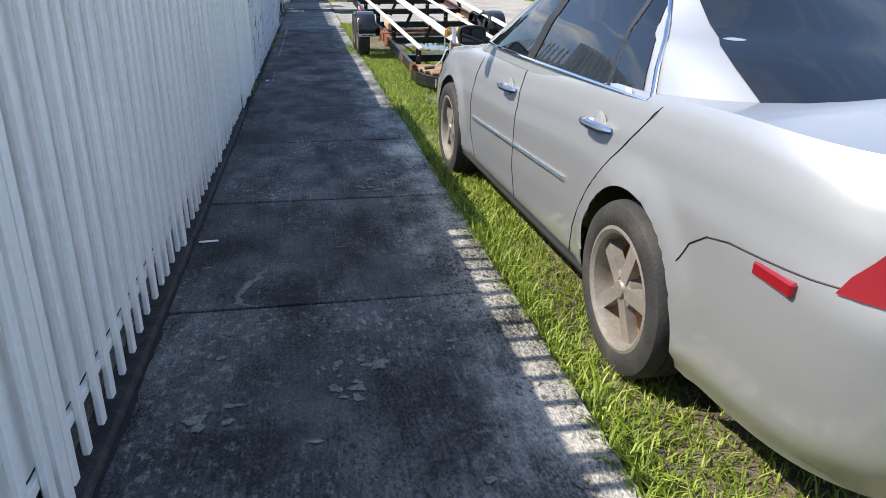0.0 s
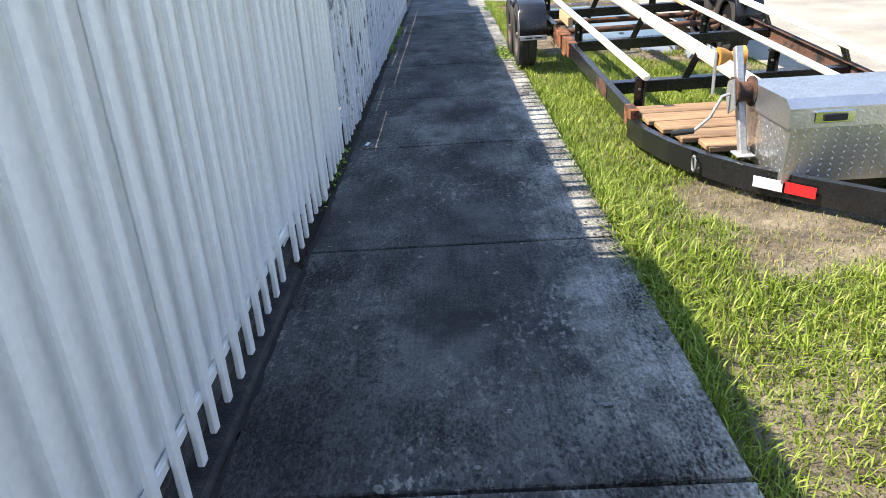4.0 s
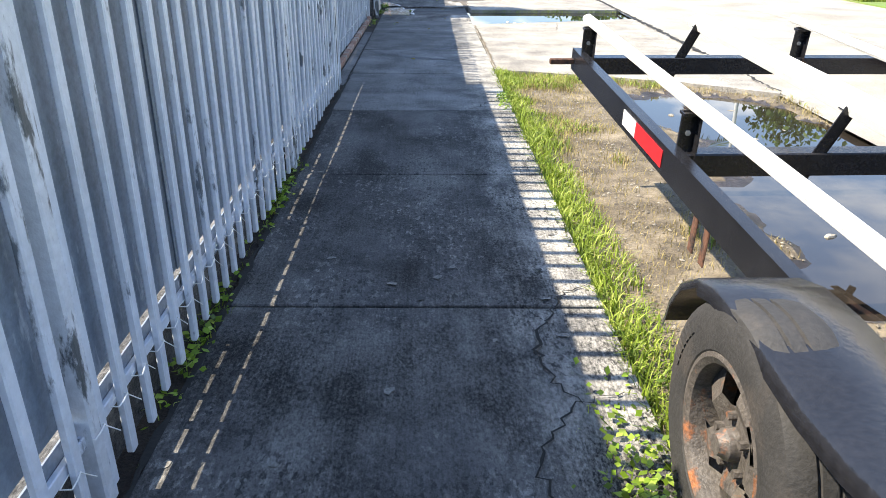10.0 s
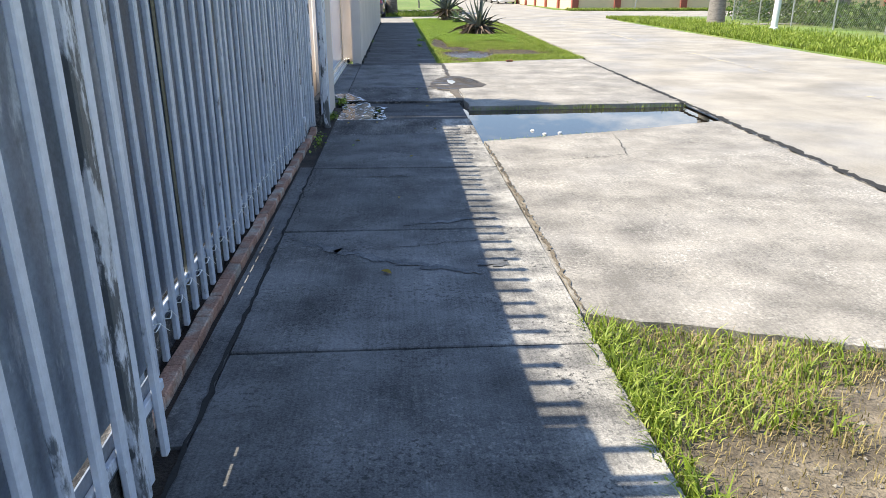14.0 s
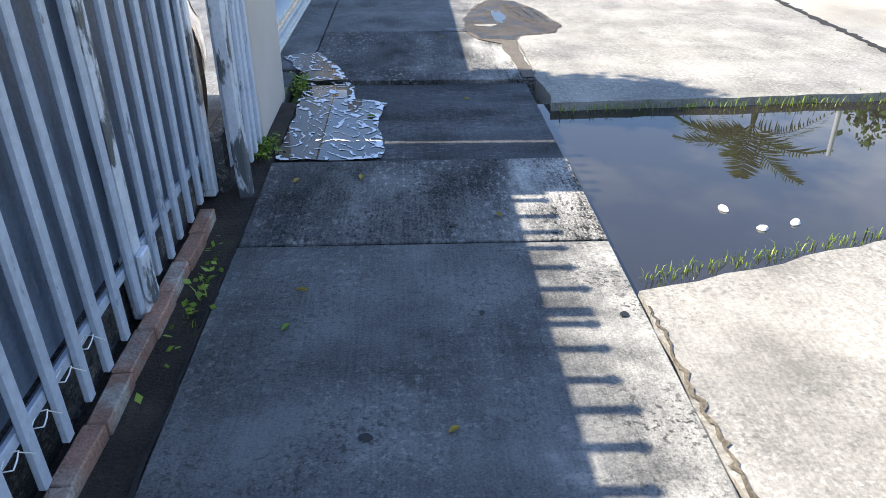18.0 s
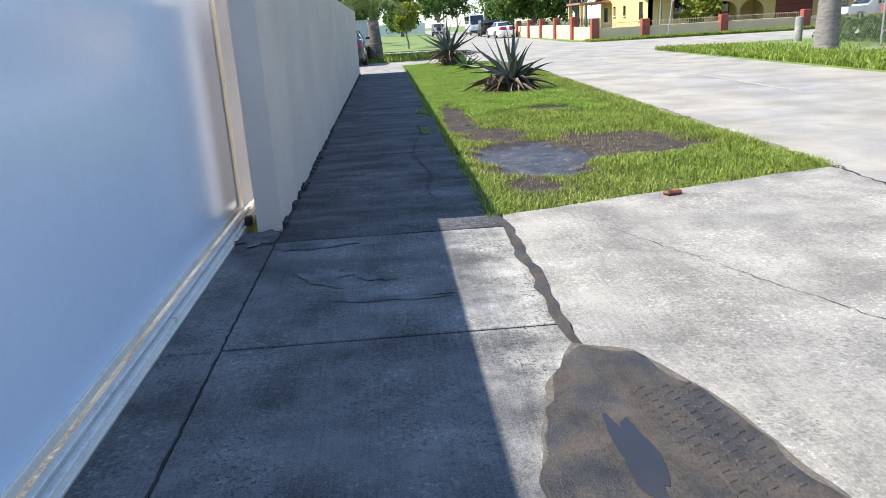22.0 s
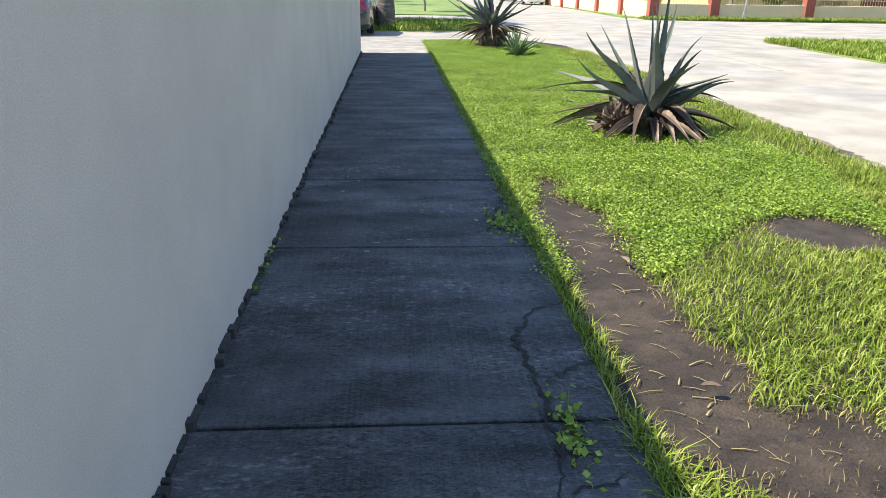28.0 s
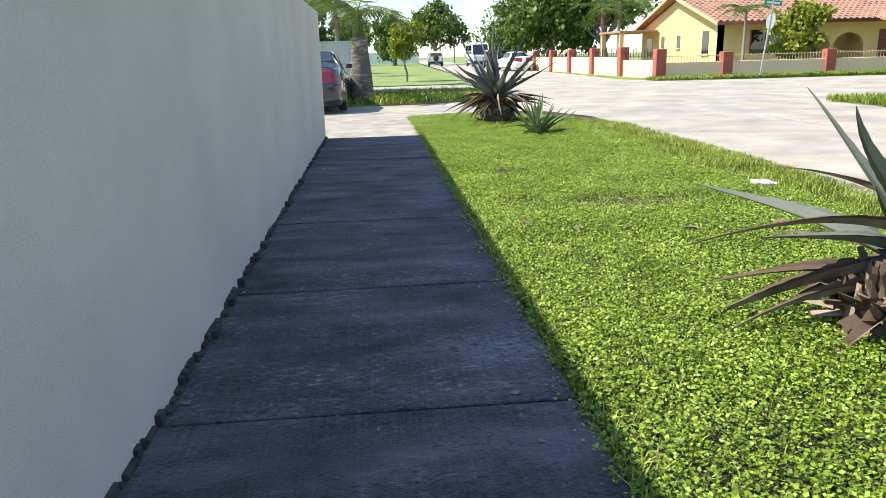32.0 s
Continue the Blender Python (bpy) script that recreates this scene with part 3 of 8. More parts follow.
def bare(x, y):
    """Trodden soil with hardly any grass, 0 to 1."""
    d = max(blob(x, y, 2.5, 17.3, 1.5, 3.6, 0.5), blob(x, y, 1.35, 35.8, 0.72, 1.2, 0.5), 0.85 * blob(x, y, 2.5, 36.1, 1.0, 0.8, 0.7), 0.8 * blob(x, y, 1.05, 34.2, 0.22, 0.35, 0.5))
    d = max(d, blob(x, y, 0.85, 39.2, 0.24, 2.3, 0.55), 0.75 * blob(x, y, 1.5, 19.6, 0.7, 1.0, 0.7), 0.6 * blob(x, y, 1.5, 9.3, 0.5, 0.9, 0.6))
    d = max(d, blob(x, y, 2.55, 39.9, 0.35, 0.5, 0.6), 0.8 * blob(x, y, 1.25, 48.1, 0.6, 0.12, 0.6), 0.7 * blob(x, y, 1.8, 46.3, 0.8, 0.3, 0.7))
    d = max(d, 0.85 * blob(x, y, 0.95, 16.6, 0.22, 2.2, 0.5), 0.9 * blob(x, y, 1.15, 37.2, 0.45, 0.7, 0.5))
    return d


def verge_z(x, y):
    z = -0.03 + 0.018 * nz(x, y, 0.8) + 0.008 * nz(x, y, 4.0, 2.0) + 0.003 * nz(x, y, 14.0, 5.0)
    z -= 0.055 * wet(x, y)
    z += 0.012 * smooth01((road_left(y) - 0.35 - x) / 0.5) - 0.02
    return z


def in_poly(x, y, poly):
    c = False
    for (ax, ay), (bx, by) in zip(poly, poly[1:] + poly[:1]):
        if (ay > y) != (by > y) and x < (bx - ax) * (y - ay) / (by - ay) + ax:
            c = not c
    return c


def verge_end(x):
    return 56.2 - 0.35 * (x - 1.5) ** 2 if x > 0.5 else 52.2


g = Geo()
g.add([(-700, -700, -0.16), (700, -700, -0.16), (700, 900, -0.16), (-700, 900, -0.16)], [(0, 1, 2, 3)])
part("ground", g, GROUNDM, None, "grassy earth reaching to the horizon", kind="structure", category="ground")

# soil of the verge beside the pavement, a fine sheet
xs, ys = np.arange(0.515, 4.75, 0.085), np.arange(-7.0, 57.2, 0.10)
g = Geo()
g.v = [(x, y, verge_z(x, y) if not 20.2 < y < 33.6 else (-0.13 if 20.9 + (2.4 - x) * 0.35 < y < 33.3 + x * 0.15 else verge_z(x, y))) for y in ys for x in xs]
nx = len(xs)
g.f = [(j * nx + i, j * nx + i + 1, (j + 1) * nx + i + 1, (j + 1) * nx + i) for j in range(len(ys) - 1) for i in range(nx - 1)]
split = int((33.0 + 7.0) / 0.10)
for name_, rows_, soil_, words in (("verge_soil", range(0, split), SOIL, "bare brown soil of the roadside verge"), ("verge_soil", range(split, len(ys) - 1), SOIL_DAMP, "dark damp soil under the lawn verge")):
    h = Geo()
    h.v = g.v[rows_[0] * nx:(rows_[-1] + 2) * nx]
    h.f = [(j * nx + i, j * nx + i + 1, (j + 1) * nx + i + 1, (j + 1) * nx + i) for j in range(len(rows_)) for i in range(nx - 1)]
    ob = part(name_, h, [soil_, MUD], None, words, True, kind="structure", category="ground")
    for p in ob.data.polygons:
        if wet(p.center.x, p.center.y) > 0.3:
            p.material_index = 1

# road with the junction
g = Geo()
pts_l = [(road_left(y), y) for y in range(-60, 54, 3)] + [(4.25, 55), (3.7, 56.6), (2.2, 57.6), (0.4, 57.9), (-6, 57.9), (-6, 60.2), (1.0, 60.4), (2.6, 61.2), (3.6, 63.4), (3.9, 66), (3.3, 67.6), (-12, 68.5), (-12, 73), (3.4, 73.6), (4.8, 76)]
pts_l += [(5.0 + 0.035 * (y - 76), y) for y in range(80, 320, 20)]
pts_r = [(road_right(y), y) for y in range(-60, 55, 3)] + [(10.9, 56.4), (12.2, 57.9), (15, 58.8), (60, 62), (60, 70.5), (16, 70.6), (12.6, 71.6), (11.4, 74)]
pts_r += [(11.6 + 0.035 * (y - 76), y) for y in range(80, 320, 20)]
loop = pts_l + pts_r[::-1]
bm = bmesh.new()
bm.faces.new([bm.verts.new((x, y, -0.035)) for x, y in loop])
bmesh.ops.triangulate(bm, faces=bm.faces)
me = bpy.data.meshes.new("road")
bm.to_mesh(me)
bm.free()
me.materials.append(ROAD_M)
part("road", me, None, None, "sun-bleached pale asphalt residential road", kind="structure", category="road")

# faded yellow centre dashes
centre = empty("road_marking", None, label="worn yellow centre line on the asphalt", category="road marking", kind="structure")
for y0 in (24.0, 31.5, 40.0, 49.5):
    x0 = (road_left(y0) + road_right(y0)) / 2
    g = Geo().add([(x0 - 0.07, y0, -0.031), (x0 + 0.07, y0, -0.031), (x0 + 0.24, y0 + 4.4, -0.031), (x0 + 0.1, y0 + 4.4, -0.031)], [(0, 1, 2, 3)])
    part("dash", g, YELLOW_PAINT, centre)

# far verge across the road, lawn of the house corner, islands by the left drive
def flat(name, poly, z, depth, material, label, **kw):
    return part(name, Geo().prism(poly, z - depth, z), material, None, label, kind="structure", **kw)


flat("verge_far", [(road_right(y), y) for y in range(-60, 55, 3)] + [(10.9, 56.4), (12.2, 57.9), (15, 58.8), (60, 62), (60, -60)], 0.0, 0.3, GROUNDM,
     "short green grass across the road", category="lawn")
flat("corner_lawn", [(12.6, 71.7), (16, 70.8), (60, 70.8), (60, 130), (14, 130), (11.9, 76)], 0.0, 0.3, GROUNDM, "grass strip before the yellow house", category="lawn")
flat("palm_bed", [(-6, 60.2), (1.0, 60.4), (2.5, 61.2), (3.4, 63.2), (3.6, 65.6), (3.0, 67.2), (-6, 67.6)], 0.0, 0.3, GROUNDM, "grass bed round the stout palm", category="lawn")
flat("left_lawn", [(-12, 73.2), (3.4, 73.8), (4.6, 76), (5.4, 92), (-12, 92)], 0.0, 0.3, GROUNDM, "grass plot with a small lime tree", category="lawn")
flat("left_lawn", [(-40, 92), (5.4, 92), (11, 300), (-40, 300)], -0.01, 0.3, GROUNDM, "grass along the far side of the road", category="lawn")
flat("far_path", [(12.0, 48.2), (22, 50.6), (22, 51.8), (11.8, 49.2)], 0.02, 0.2, CONC_PALE, "pale concrete footpath across the road", category="pavement")

# concrete drive at the end of the long wall
flat("drive_slab", [(-6.0, 52.1), (0.52, 52.1), (0.5, 53.4), (0.9, 54.6), (1.9, 56.0), (2.9, 57.0), (2.2, 57.62), (-6.0, 57.95)], -0.002, 0.12, CONC_PALE, "sunlit pale concrete drive", category="driveway")


def ragged(poly, step, amp, seed):
    """A closed outline cut into short steps with small bites."""
    out = []
    for (ax, ay), (bx, by) in zip(poly, poly[1:] + poly[:1]):
        n = max(1, int(math.hypot(bx - ax, by - ay) / step))
        for k in range(n):
            x, y = ax + (bx - ax) * k / n, ay + (by - ay) * k / n
            out.append((x + amp * nz(x, y, 6.0, seed), y + amp * nz(x, y, 6.0, seed + 4.0)))
    return out


flat("apron_1", ragged(APRON_A, 0.12, 0.03, 1.0), -0.004, 0.14, CONC_PALE, "pale worn concrete driveway apron, sunlit", category="driveway")
flat("apron_2", ragged(APRON_B, 0.12, 0.03, 2.0), 0.006, 0.16, CONC_PALE, "pale concrete driveway apron with a dark wet stain", category="driveway")

# standing water
def water(name, poly, z, label):
    return tagged(part(name, Geo().add([(x, y, z) for x, y in poly], [tuple(range(len(poly)))]), WATER, None, label), category="puddle", kind="structure")


water("puddle_1", [(1.2, 13.2), (4.0, 13.2), (4.0, 20.6), (1.2, 20.6)], -0.075, "muddy puddle under the boat trailer mirroring the sky")
water("puddle_2", [(0.50, 24.9), (3.6, 24.9), (3.6, 27.6), (0.50, 27.6)], -0.05, "brown puddle between two concrete aprons mirroring the sky")
water("puddle_3", [(0.55, 33.8), (2.4, 33.8), (2.4, 37.2), (0.55, 37.2)], -0.1015, "shallow dark puddle in trodden mud")

# ---------- pavement ----------
JOINTS = [-7.2, -5.55, -3.9, -2.25, -0.6, 1.0, 2.6, 4.23, 5.77, 7.44, 9.13, 10.95, 12.55, 14.25, 15.93, 17.63, 19.33, 21.03, 22.57, 24.22, 25.70, 26.58, 28.0,
          29.45, 31.10, 32.85, 34.6, 36.2, 37.83, 39.61, 41.15, 42.7, 44.15, 45.9, 47.75, 49.4, 51.0, 52.1]
pavement = empty("pavement", None, label="mildewed concrete pavement of square slabs with open joints, sunlit margin painted paler", category="pavement", kind="structure")
for n, (a, b) in enumerate(zip(JOINTS, JOINTS[1:])):
    low = 0.025 if 26.5 < a < 27.9 else 0.0
    tip = 0.006 * math.sin(n * 2.3)
    mid = 18.0 < a < 32.0
    right = 0.60 if 27.9 < a < 32.9 else 0.52
    gap = 0.006 + 0.005 * abs(math.sin(n * 1.7))
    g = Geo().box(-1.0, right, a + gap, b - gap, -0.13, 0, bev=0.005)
    for i, (x, y, z) in enumerate(g.v):
        if z > -0.05:
            g.v[i] = (x, y, z - low + tip * ((y - a) / (b - a) - 0.5) + 0.003 * math.sin(n * 5.1 + x * 2))
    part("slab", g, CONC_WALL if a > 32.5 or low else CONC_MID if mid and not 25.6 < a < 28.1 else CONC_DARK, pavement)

# ---------- fences along the pavement ----------
def picket_mesh(h, w=0.038, d=0.022, tip='spear', material=WHITE_FENCE):
    """A square hollow bar with a short pressed spear tip."""
    g = Geo().box(-d / 2, d / 2, -w / 2, w / 2, 0, h, bev=0.004)
    if tip == 'spear':
        g.add([(-d / 2, -w / 2, h), (d / 2, -w / 2, h), (d / 2, w / 2, h), (-d / 2, w / 2, h), (0, -w * 0.8, h + 0.02), (0, w * 0.8, h + 0.02), (0, 0, h + 0.06)],
              [(0, 1, 4), (2, 3, 5), (1, 2, 5, 6, 4), (3, 0, 4, 6, 5)])
    return g.mesh("picket", material)


def picket_fence(name, y0, y1, x, z0, z1, sheet0, sheet1, pmat, smat, label, spacing=0.147, jitter=0.004, rails=(0.2, 1.55), posts=(), post_mat=None, base=None, slit=0):
    f = empty(name, pose(x, y0, 0), label=label, category="fence", kind="structure")
    me = picket_mesh(z1 - z0, material=pmat)
    n = int((y1 - y0) / spacing)
    rnd = random.Random(int(y0 * 10))
    sh = Geo()
    # folded sheet behind the bars, in panels with small laps
    y = 0.0
    while y < y1 - y0 - 0.02:
        e = min(y + 1.22, y1 - y0)
        low = sheet0 + 0.03 * rnd.random()
        lap = 0.0055 * (int(y / 1.2) % 2)
        if slit:
            part("sheet_panel", Geo().box(-0.036, -0.031, y, e + 0.012, low, slit), smat, f)
            low = slit + 0.018 * (0.5 + rnd.random())
        part("sheet_panel", Geo().box(-0.036 - lap, -0.031 - lap, y, e + 0.012, low, sheet1), smat, f)
        y = e
    for k in range(n):
        if k * spacing > y1 - y0 - 0.02:
            break
        part("picket", me, None, f, m=pose(rnd.uniform(-1, 1) * jitter, 0.06 + k * spacing, z0 + rnd.uniform(-0.012, 0.012), rnd.uniform(-0.3, 0.3), rnd.uniform(-0.3, 0.3), rnd.uniform(-4, 4)))
    # added strip behind the sheet: stops sun passing below it, keeps the gap dark
    part("kerb", Geo().box(-0.13, -0.06, 0, y1 - y0, -0.05, 0.21 if slit else 0.27, bev=0.01), CONC_DARK, f)
    for z in rails:
        part("rail", Geo().box(-0.030, -0.012, 0, y1 - y0, z - 0.018, z + 0.018, bev=0.003), pmat, f)
    for py in posts:
        part("post", Geo().box(-0.05, 0.012, py - y0 - 0.03, py - y0 + 0.03, 0.0, z1 + 0.03, bev=0.006), post_mat or pmat, f)
    if base:
        part("footing", Geo().box(base[0] - x, base[1] - x, 0, y1 - y0, -0.1, base[2], bev=0.012), base[3], f)
    return f


picket_fence("fence_1", -7.0, 5.12, -1.04, 0.07, 1.89, 0.20, 1.76, WHITE_FENCE, WHITE_SHEET, "white painted steel picket fence backed with white sheet metal",
             posts=(-3.4, -1.0, 1.4, 3.0, 5.0), base=(-1.13, -1.008, 0.03, STUCCO_DIRT))
picket_fence("fence_2", 5.12, 8.92, -1.04, 0.06, 2.0, 0.18, 2.06, WHITE_FENCE, WHITE_SHEET, "taller white painted picket fence backed with white sheet metal",
             posts=(6.75,), base=(-1.13, -1.008, 0.03, STUCCO_DIRT))
picket_fence("fence_3", 8.92, 10.9, -1.04, 0.04, 1.89, 0.13, 1.76, WHITE_FENCE, WHITE_SHEET, "white picket fence with sheet backing and weeds at its foot", posts=(9.9,))
picket_fence("fence_8", 10.9, 13.2, -1.04, 0.03, 1.88, 0.16, 1.74, PEEL_HEAVY, PEEL_HEAVY, "flaking grey-white picket fence with sheet backing and cable ties",
             posts=(11.85,), post_mat=PEEL_POST, rails=(0.22, 1.5), slit=0.28)
picket_fence("fence_4", 13.2, 20.42, -1.04, 0.03, 1.87, 0.16, 1.72, PEEL_PICKET, GREY_SHEET, "peeling grey-white picket fence with weathered grey sheet and cable ties",
             posts=(14.85, 17.75, 20.12), post_mat=PEEL_POST, rails=(0.22, 1.5), slit=0.28)
picket_fence("fence_5", 20.39, 25.30, -1.20, 0.06, 1.83, 0.16, 1.71, LEAF_PICKET, DARK_SHEET, "grey picket gate leaf backed with dark sheet, over a brick sill",
             posts=(20.5, 25.22), post_mat=PEEL_POST, rails=(0.22, 1.45), slit=0.235)

picket_fence("fence_6", 25.31, 26.25, -1.20, 0.07, 1.83, 0.16, 1.71, LEAF_PICKET, DARK_SHEET, "narrow second leaf of the grey picket gate",
             posts=(26.20,), post_mat=PEEL_POST, rails=(0.22, 1.45))
tan = empty("gate_struts", None, label="rust-stained tan struts behind the gate bars", category="strut", kind="structure")
for y in (21.35, 22.2, 22.9, 23.5):
    part("strut", Geo().box(-1.229, -1.214, y - 0.022, y + 0.022, 0.1, 1.70, bev=0.003), RUST_POST, tan)
wheel_g = Geo().lathe([(0.0, -0.012), (0.035, -0.012), (0.04, 0.0), (0.035, 0.012), (0.0, 0.012)], 16, 'x', pose(-1.175, 25.22, 0.095)).box(-1.19, -1.165, 25.18, 25.26, 0.09, 0.26, bev=0.006)
part("gate_roller", wheel_g, PEEL_POST, None, "small rusty roller under the gate leaf", 35, category="roller", kind="structure")

# a loose leaning post, then a short run of bars against the pillar
f = empty("gate_post", pose(-1.065, 26.24, 0), label="thick peeling steel post beside the short bars", category="post", kind="structure")
part("shaft", Geo().box(-0.03, 0.03, -0.04, 0.04, -0.03, 1.95, m=pose(0, 0, 0, 0, -0.8, 0), bev=0.008), PEEL_POST, f)
picket_fence("fence_7", 26.26, 26.885, -1.09, 0.02, 2.0, 0.1, 1.98, PEEL_PICKET, PEEL_PICKET, "short run of blue-grey bars against the pillar", rails=(0.3, 1.4), spacing=0.11)

# brick sill under the old gate
sill = empty("gate_sill", None, label="row of old bricks under the picket gate", category="sill", kind="structure")
me = Geo().box(-0.032, 0.032, -0.1095, 0.1095, -0.06, 0.03, bev=0.005).mesh("brick", BRICK_RED)
for k in range(25):
    part("brick", me, None, sill, m=pose(-1.175 + 0.004 * math.sin(k * 3.1), 20.55 + 0.222 * k, 0.002 * math.sin(k * 1.9), 0, 0, 1.5 * math.sin(k * 2.7)))
flat("side_strip", [(-1.45, -8.0), (-1.03, -8.0), (-1.03, 8.9), (-1.0, 8.9), (-1.0, 27.6), (-1.45, 27.6)], -0.02, 0.2, SOIL_DAMP, "dark soil between pavement and fence", category="ground")
flat("side_slab", [(-1.115, 20.4), (-1.006, 20.4), (-1.006, 24.3), (-1.115, 24.3)], -0.006, 0.1, CONC_MID, "narrow concrete strip beside the gate", category="pavement")

# pillar between old gate and sliding gate, with a return into the plot
pl = empty("pillar", None, label="cream stucco pillar beside the sliding gate", category="wall", kind="structure")
part("wall", Geo().box(-1.24, -1.10, 26.93, 27.75, -0.05, 2.0, bev=0.012), STUCCO, pl)
part("return", Geo().box(-1.40, -1.24, 27.56, 27.72, -0.05, 1.9, bev=0.01), STUCCO, pl)

# sliding gate: glossy panel in a cream frame on a floor track
gate = empty("sliding_gate", pose(-1.42, 28.30, 0), label="glossy white steel sliding gate, closed, on a floor track", category="gate", kind="structure")
part("panel", Geo().box(-0.02, 0.0, -0.72, 5.45, 0.07, 1.86, bev=0.004), GATE_M, gate, "mirror-glossy white panel")
part("end_stile", Geo().box(-0.03, 0.012, 5.45, 5.60, 0.05, 1.88, bev=0.006), GATE_FRAME, gate)
part("bottom_rail", Geo().box(-0.03, 0.014, -0.72, 5.60, 0.03, 0.075, bev=0.005), GATE_FRAME, gate, "rust-edged bottom rail")
part("top_rail", Geo().box(-0.03, 0.01, -0.72, 5.60, 1.86, 1.885, bev=0.004), GATE_FRAME, gate)
part("guide_roller", Geo().lathe([(0.0, -0.03), (0.03, -0.03), (0.03, 0.03), (0.0, 0.03)], 14, 'z', pose(0.02, 5.50, 1.86)), WHITE_PLASTIC, gate, smooth=True)
part("guide_bracket", Geo().box(-0.02, 0.06, 5.44, 5.56, 1.89, 1.91, bev=0.004), WHITE_PLASTIC, gate)
trk = empty("gate_track", None, label="white painted double steel floor track, rust-edged", category="track", kind="structure")
for x in (-1.365, -1.315):
    part("rail", Geo().box(x - 0.012, x + 0.012, 27.78, 34.2, 0.0, 0.028, bev=0.004), RAIL_WHITE, trk)
part("bed", Geo().box(-1.41, -1.285, 27.78, 34.2, -0.04, 0.006, bev=0.003), GATE_FRAME, trk)
part("stop", Geo().box(-1.30, -1.25, 33.35, 33.42, 0.0, 0.07, bev=0.006), IRON, trk)
g = Geo()
for y0, y1 in ((28.32, 29.47), (29.48, 31.1), (31.11, 32.8), (32.81, 33.18)):
    part("slab", Geo().box(-1.282, -1.008, y0, y1, -0.12, -0.003, bev=0.006), CONC_MID, pavement)
part("slab", Geo().box(-1.42, -1.105, 27.6, 28.31, -0.12, -0.02, bev=0.006), CONC_MID, pavement)

# long cream wall
wl = empty("wall_west", None, label="long cream stucco garden wall with a stained foot", category="wall", kind="structure")
g = Geo()
ny = 60
prof = lambda y: [(-1.18, -0.06), (-1.18, 1.945), (-1.165, 1.955), (-1.015 + 0.006 * nz(0, y, 0.7), 1.955), (-1.0 + 0.006 * nz(0, y, 0.7), 1.94), (-1.0 + 0.006 * nz(0, y, 0.7, 3), 0.9), (-1.0 + 0.008 * nz(0, y, 0.9, 5), -0.06)]
yy = [33.2 + (52.15 - 33.2) * k / ny for k in range(ny + 1)]
for y in yy:
    g.v += [(x, y, z) for x, z in prof(y)]
q = 7
for k in range(ny):
    g.f += [(k * q + i, k * q + i + 1, (k + 1) * q + i + 1, (k + 1) * q + i) for i in range(q - 1)]
g.f += [tuple(range(q)), tuple(ny * q + i for i in range(q))[::-1]]
part("wall", g, STUCCO, wl, smooth=30)
part("return", Geo().box(-1.62, -1.18, 34.22, 34.4, -0.05, 1.95, bev=0.01), STUCCO, wl)
# crumbling foot between wall and slabs
rnd = random.Random(5)
foot = Geo()
y = 33.22
while y < 52.1:
    l, w, h = rnd.uniform(0.012, 0.11), rnd.uniform(0.004, 0.045) * rnd.random() + 0.004, rnd.uniform(0.004, 0.05)
    foot.box(-1.01, -0.99 + w, y, y + l, -0.02, h, bev=0.003)
    y += l + rnd.uniform(0.0, 0.03)
part("crumbled_foot", foot, STUCCO_DIRT, wl, "blackened crumbling mortar")

# plot behind the fences: plain yard walls that close the place
flat("yard", [(-14, -8), (-1.42, -8), (-1.42, 52), (-14, 52)], -0.03, 0.2, CONC_MID, "plain concrete yard behind the fences", category="yard")
part("yard_wall", Geo().box(-14.2, -14, -8, 52, -0.1, 2.2), STUCCO, None, "cream wall at the back of the yard", category="wall", kind="structure")

# ---------- car ----------
def lerp(a, b, t):
    return a + (b - a) * t


def table(pairs, x):
    for (x0, y0), (x1, y1) in zip(pairs, pairs[1:]):
        if x <= x1:
            return lerp(y0, y1, smooth01((x - x0) / (x1 - x0)) if x > x0 else 0.0)
    return pairs[-1][1]


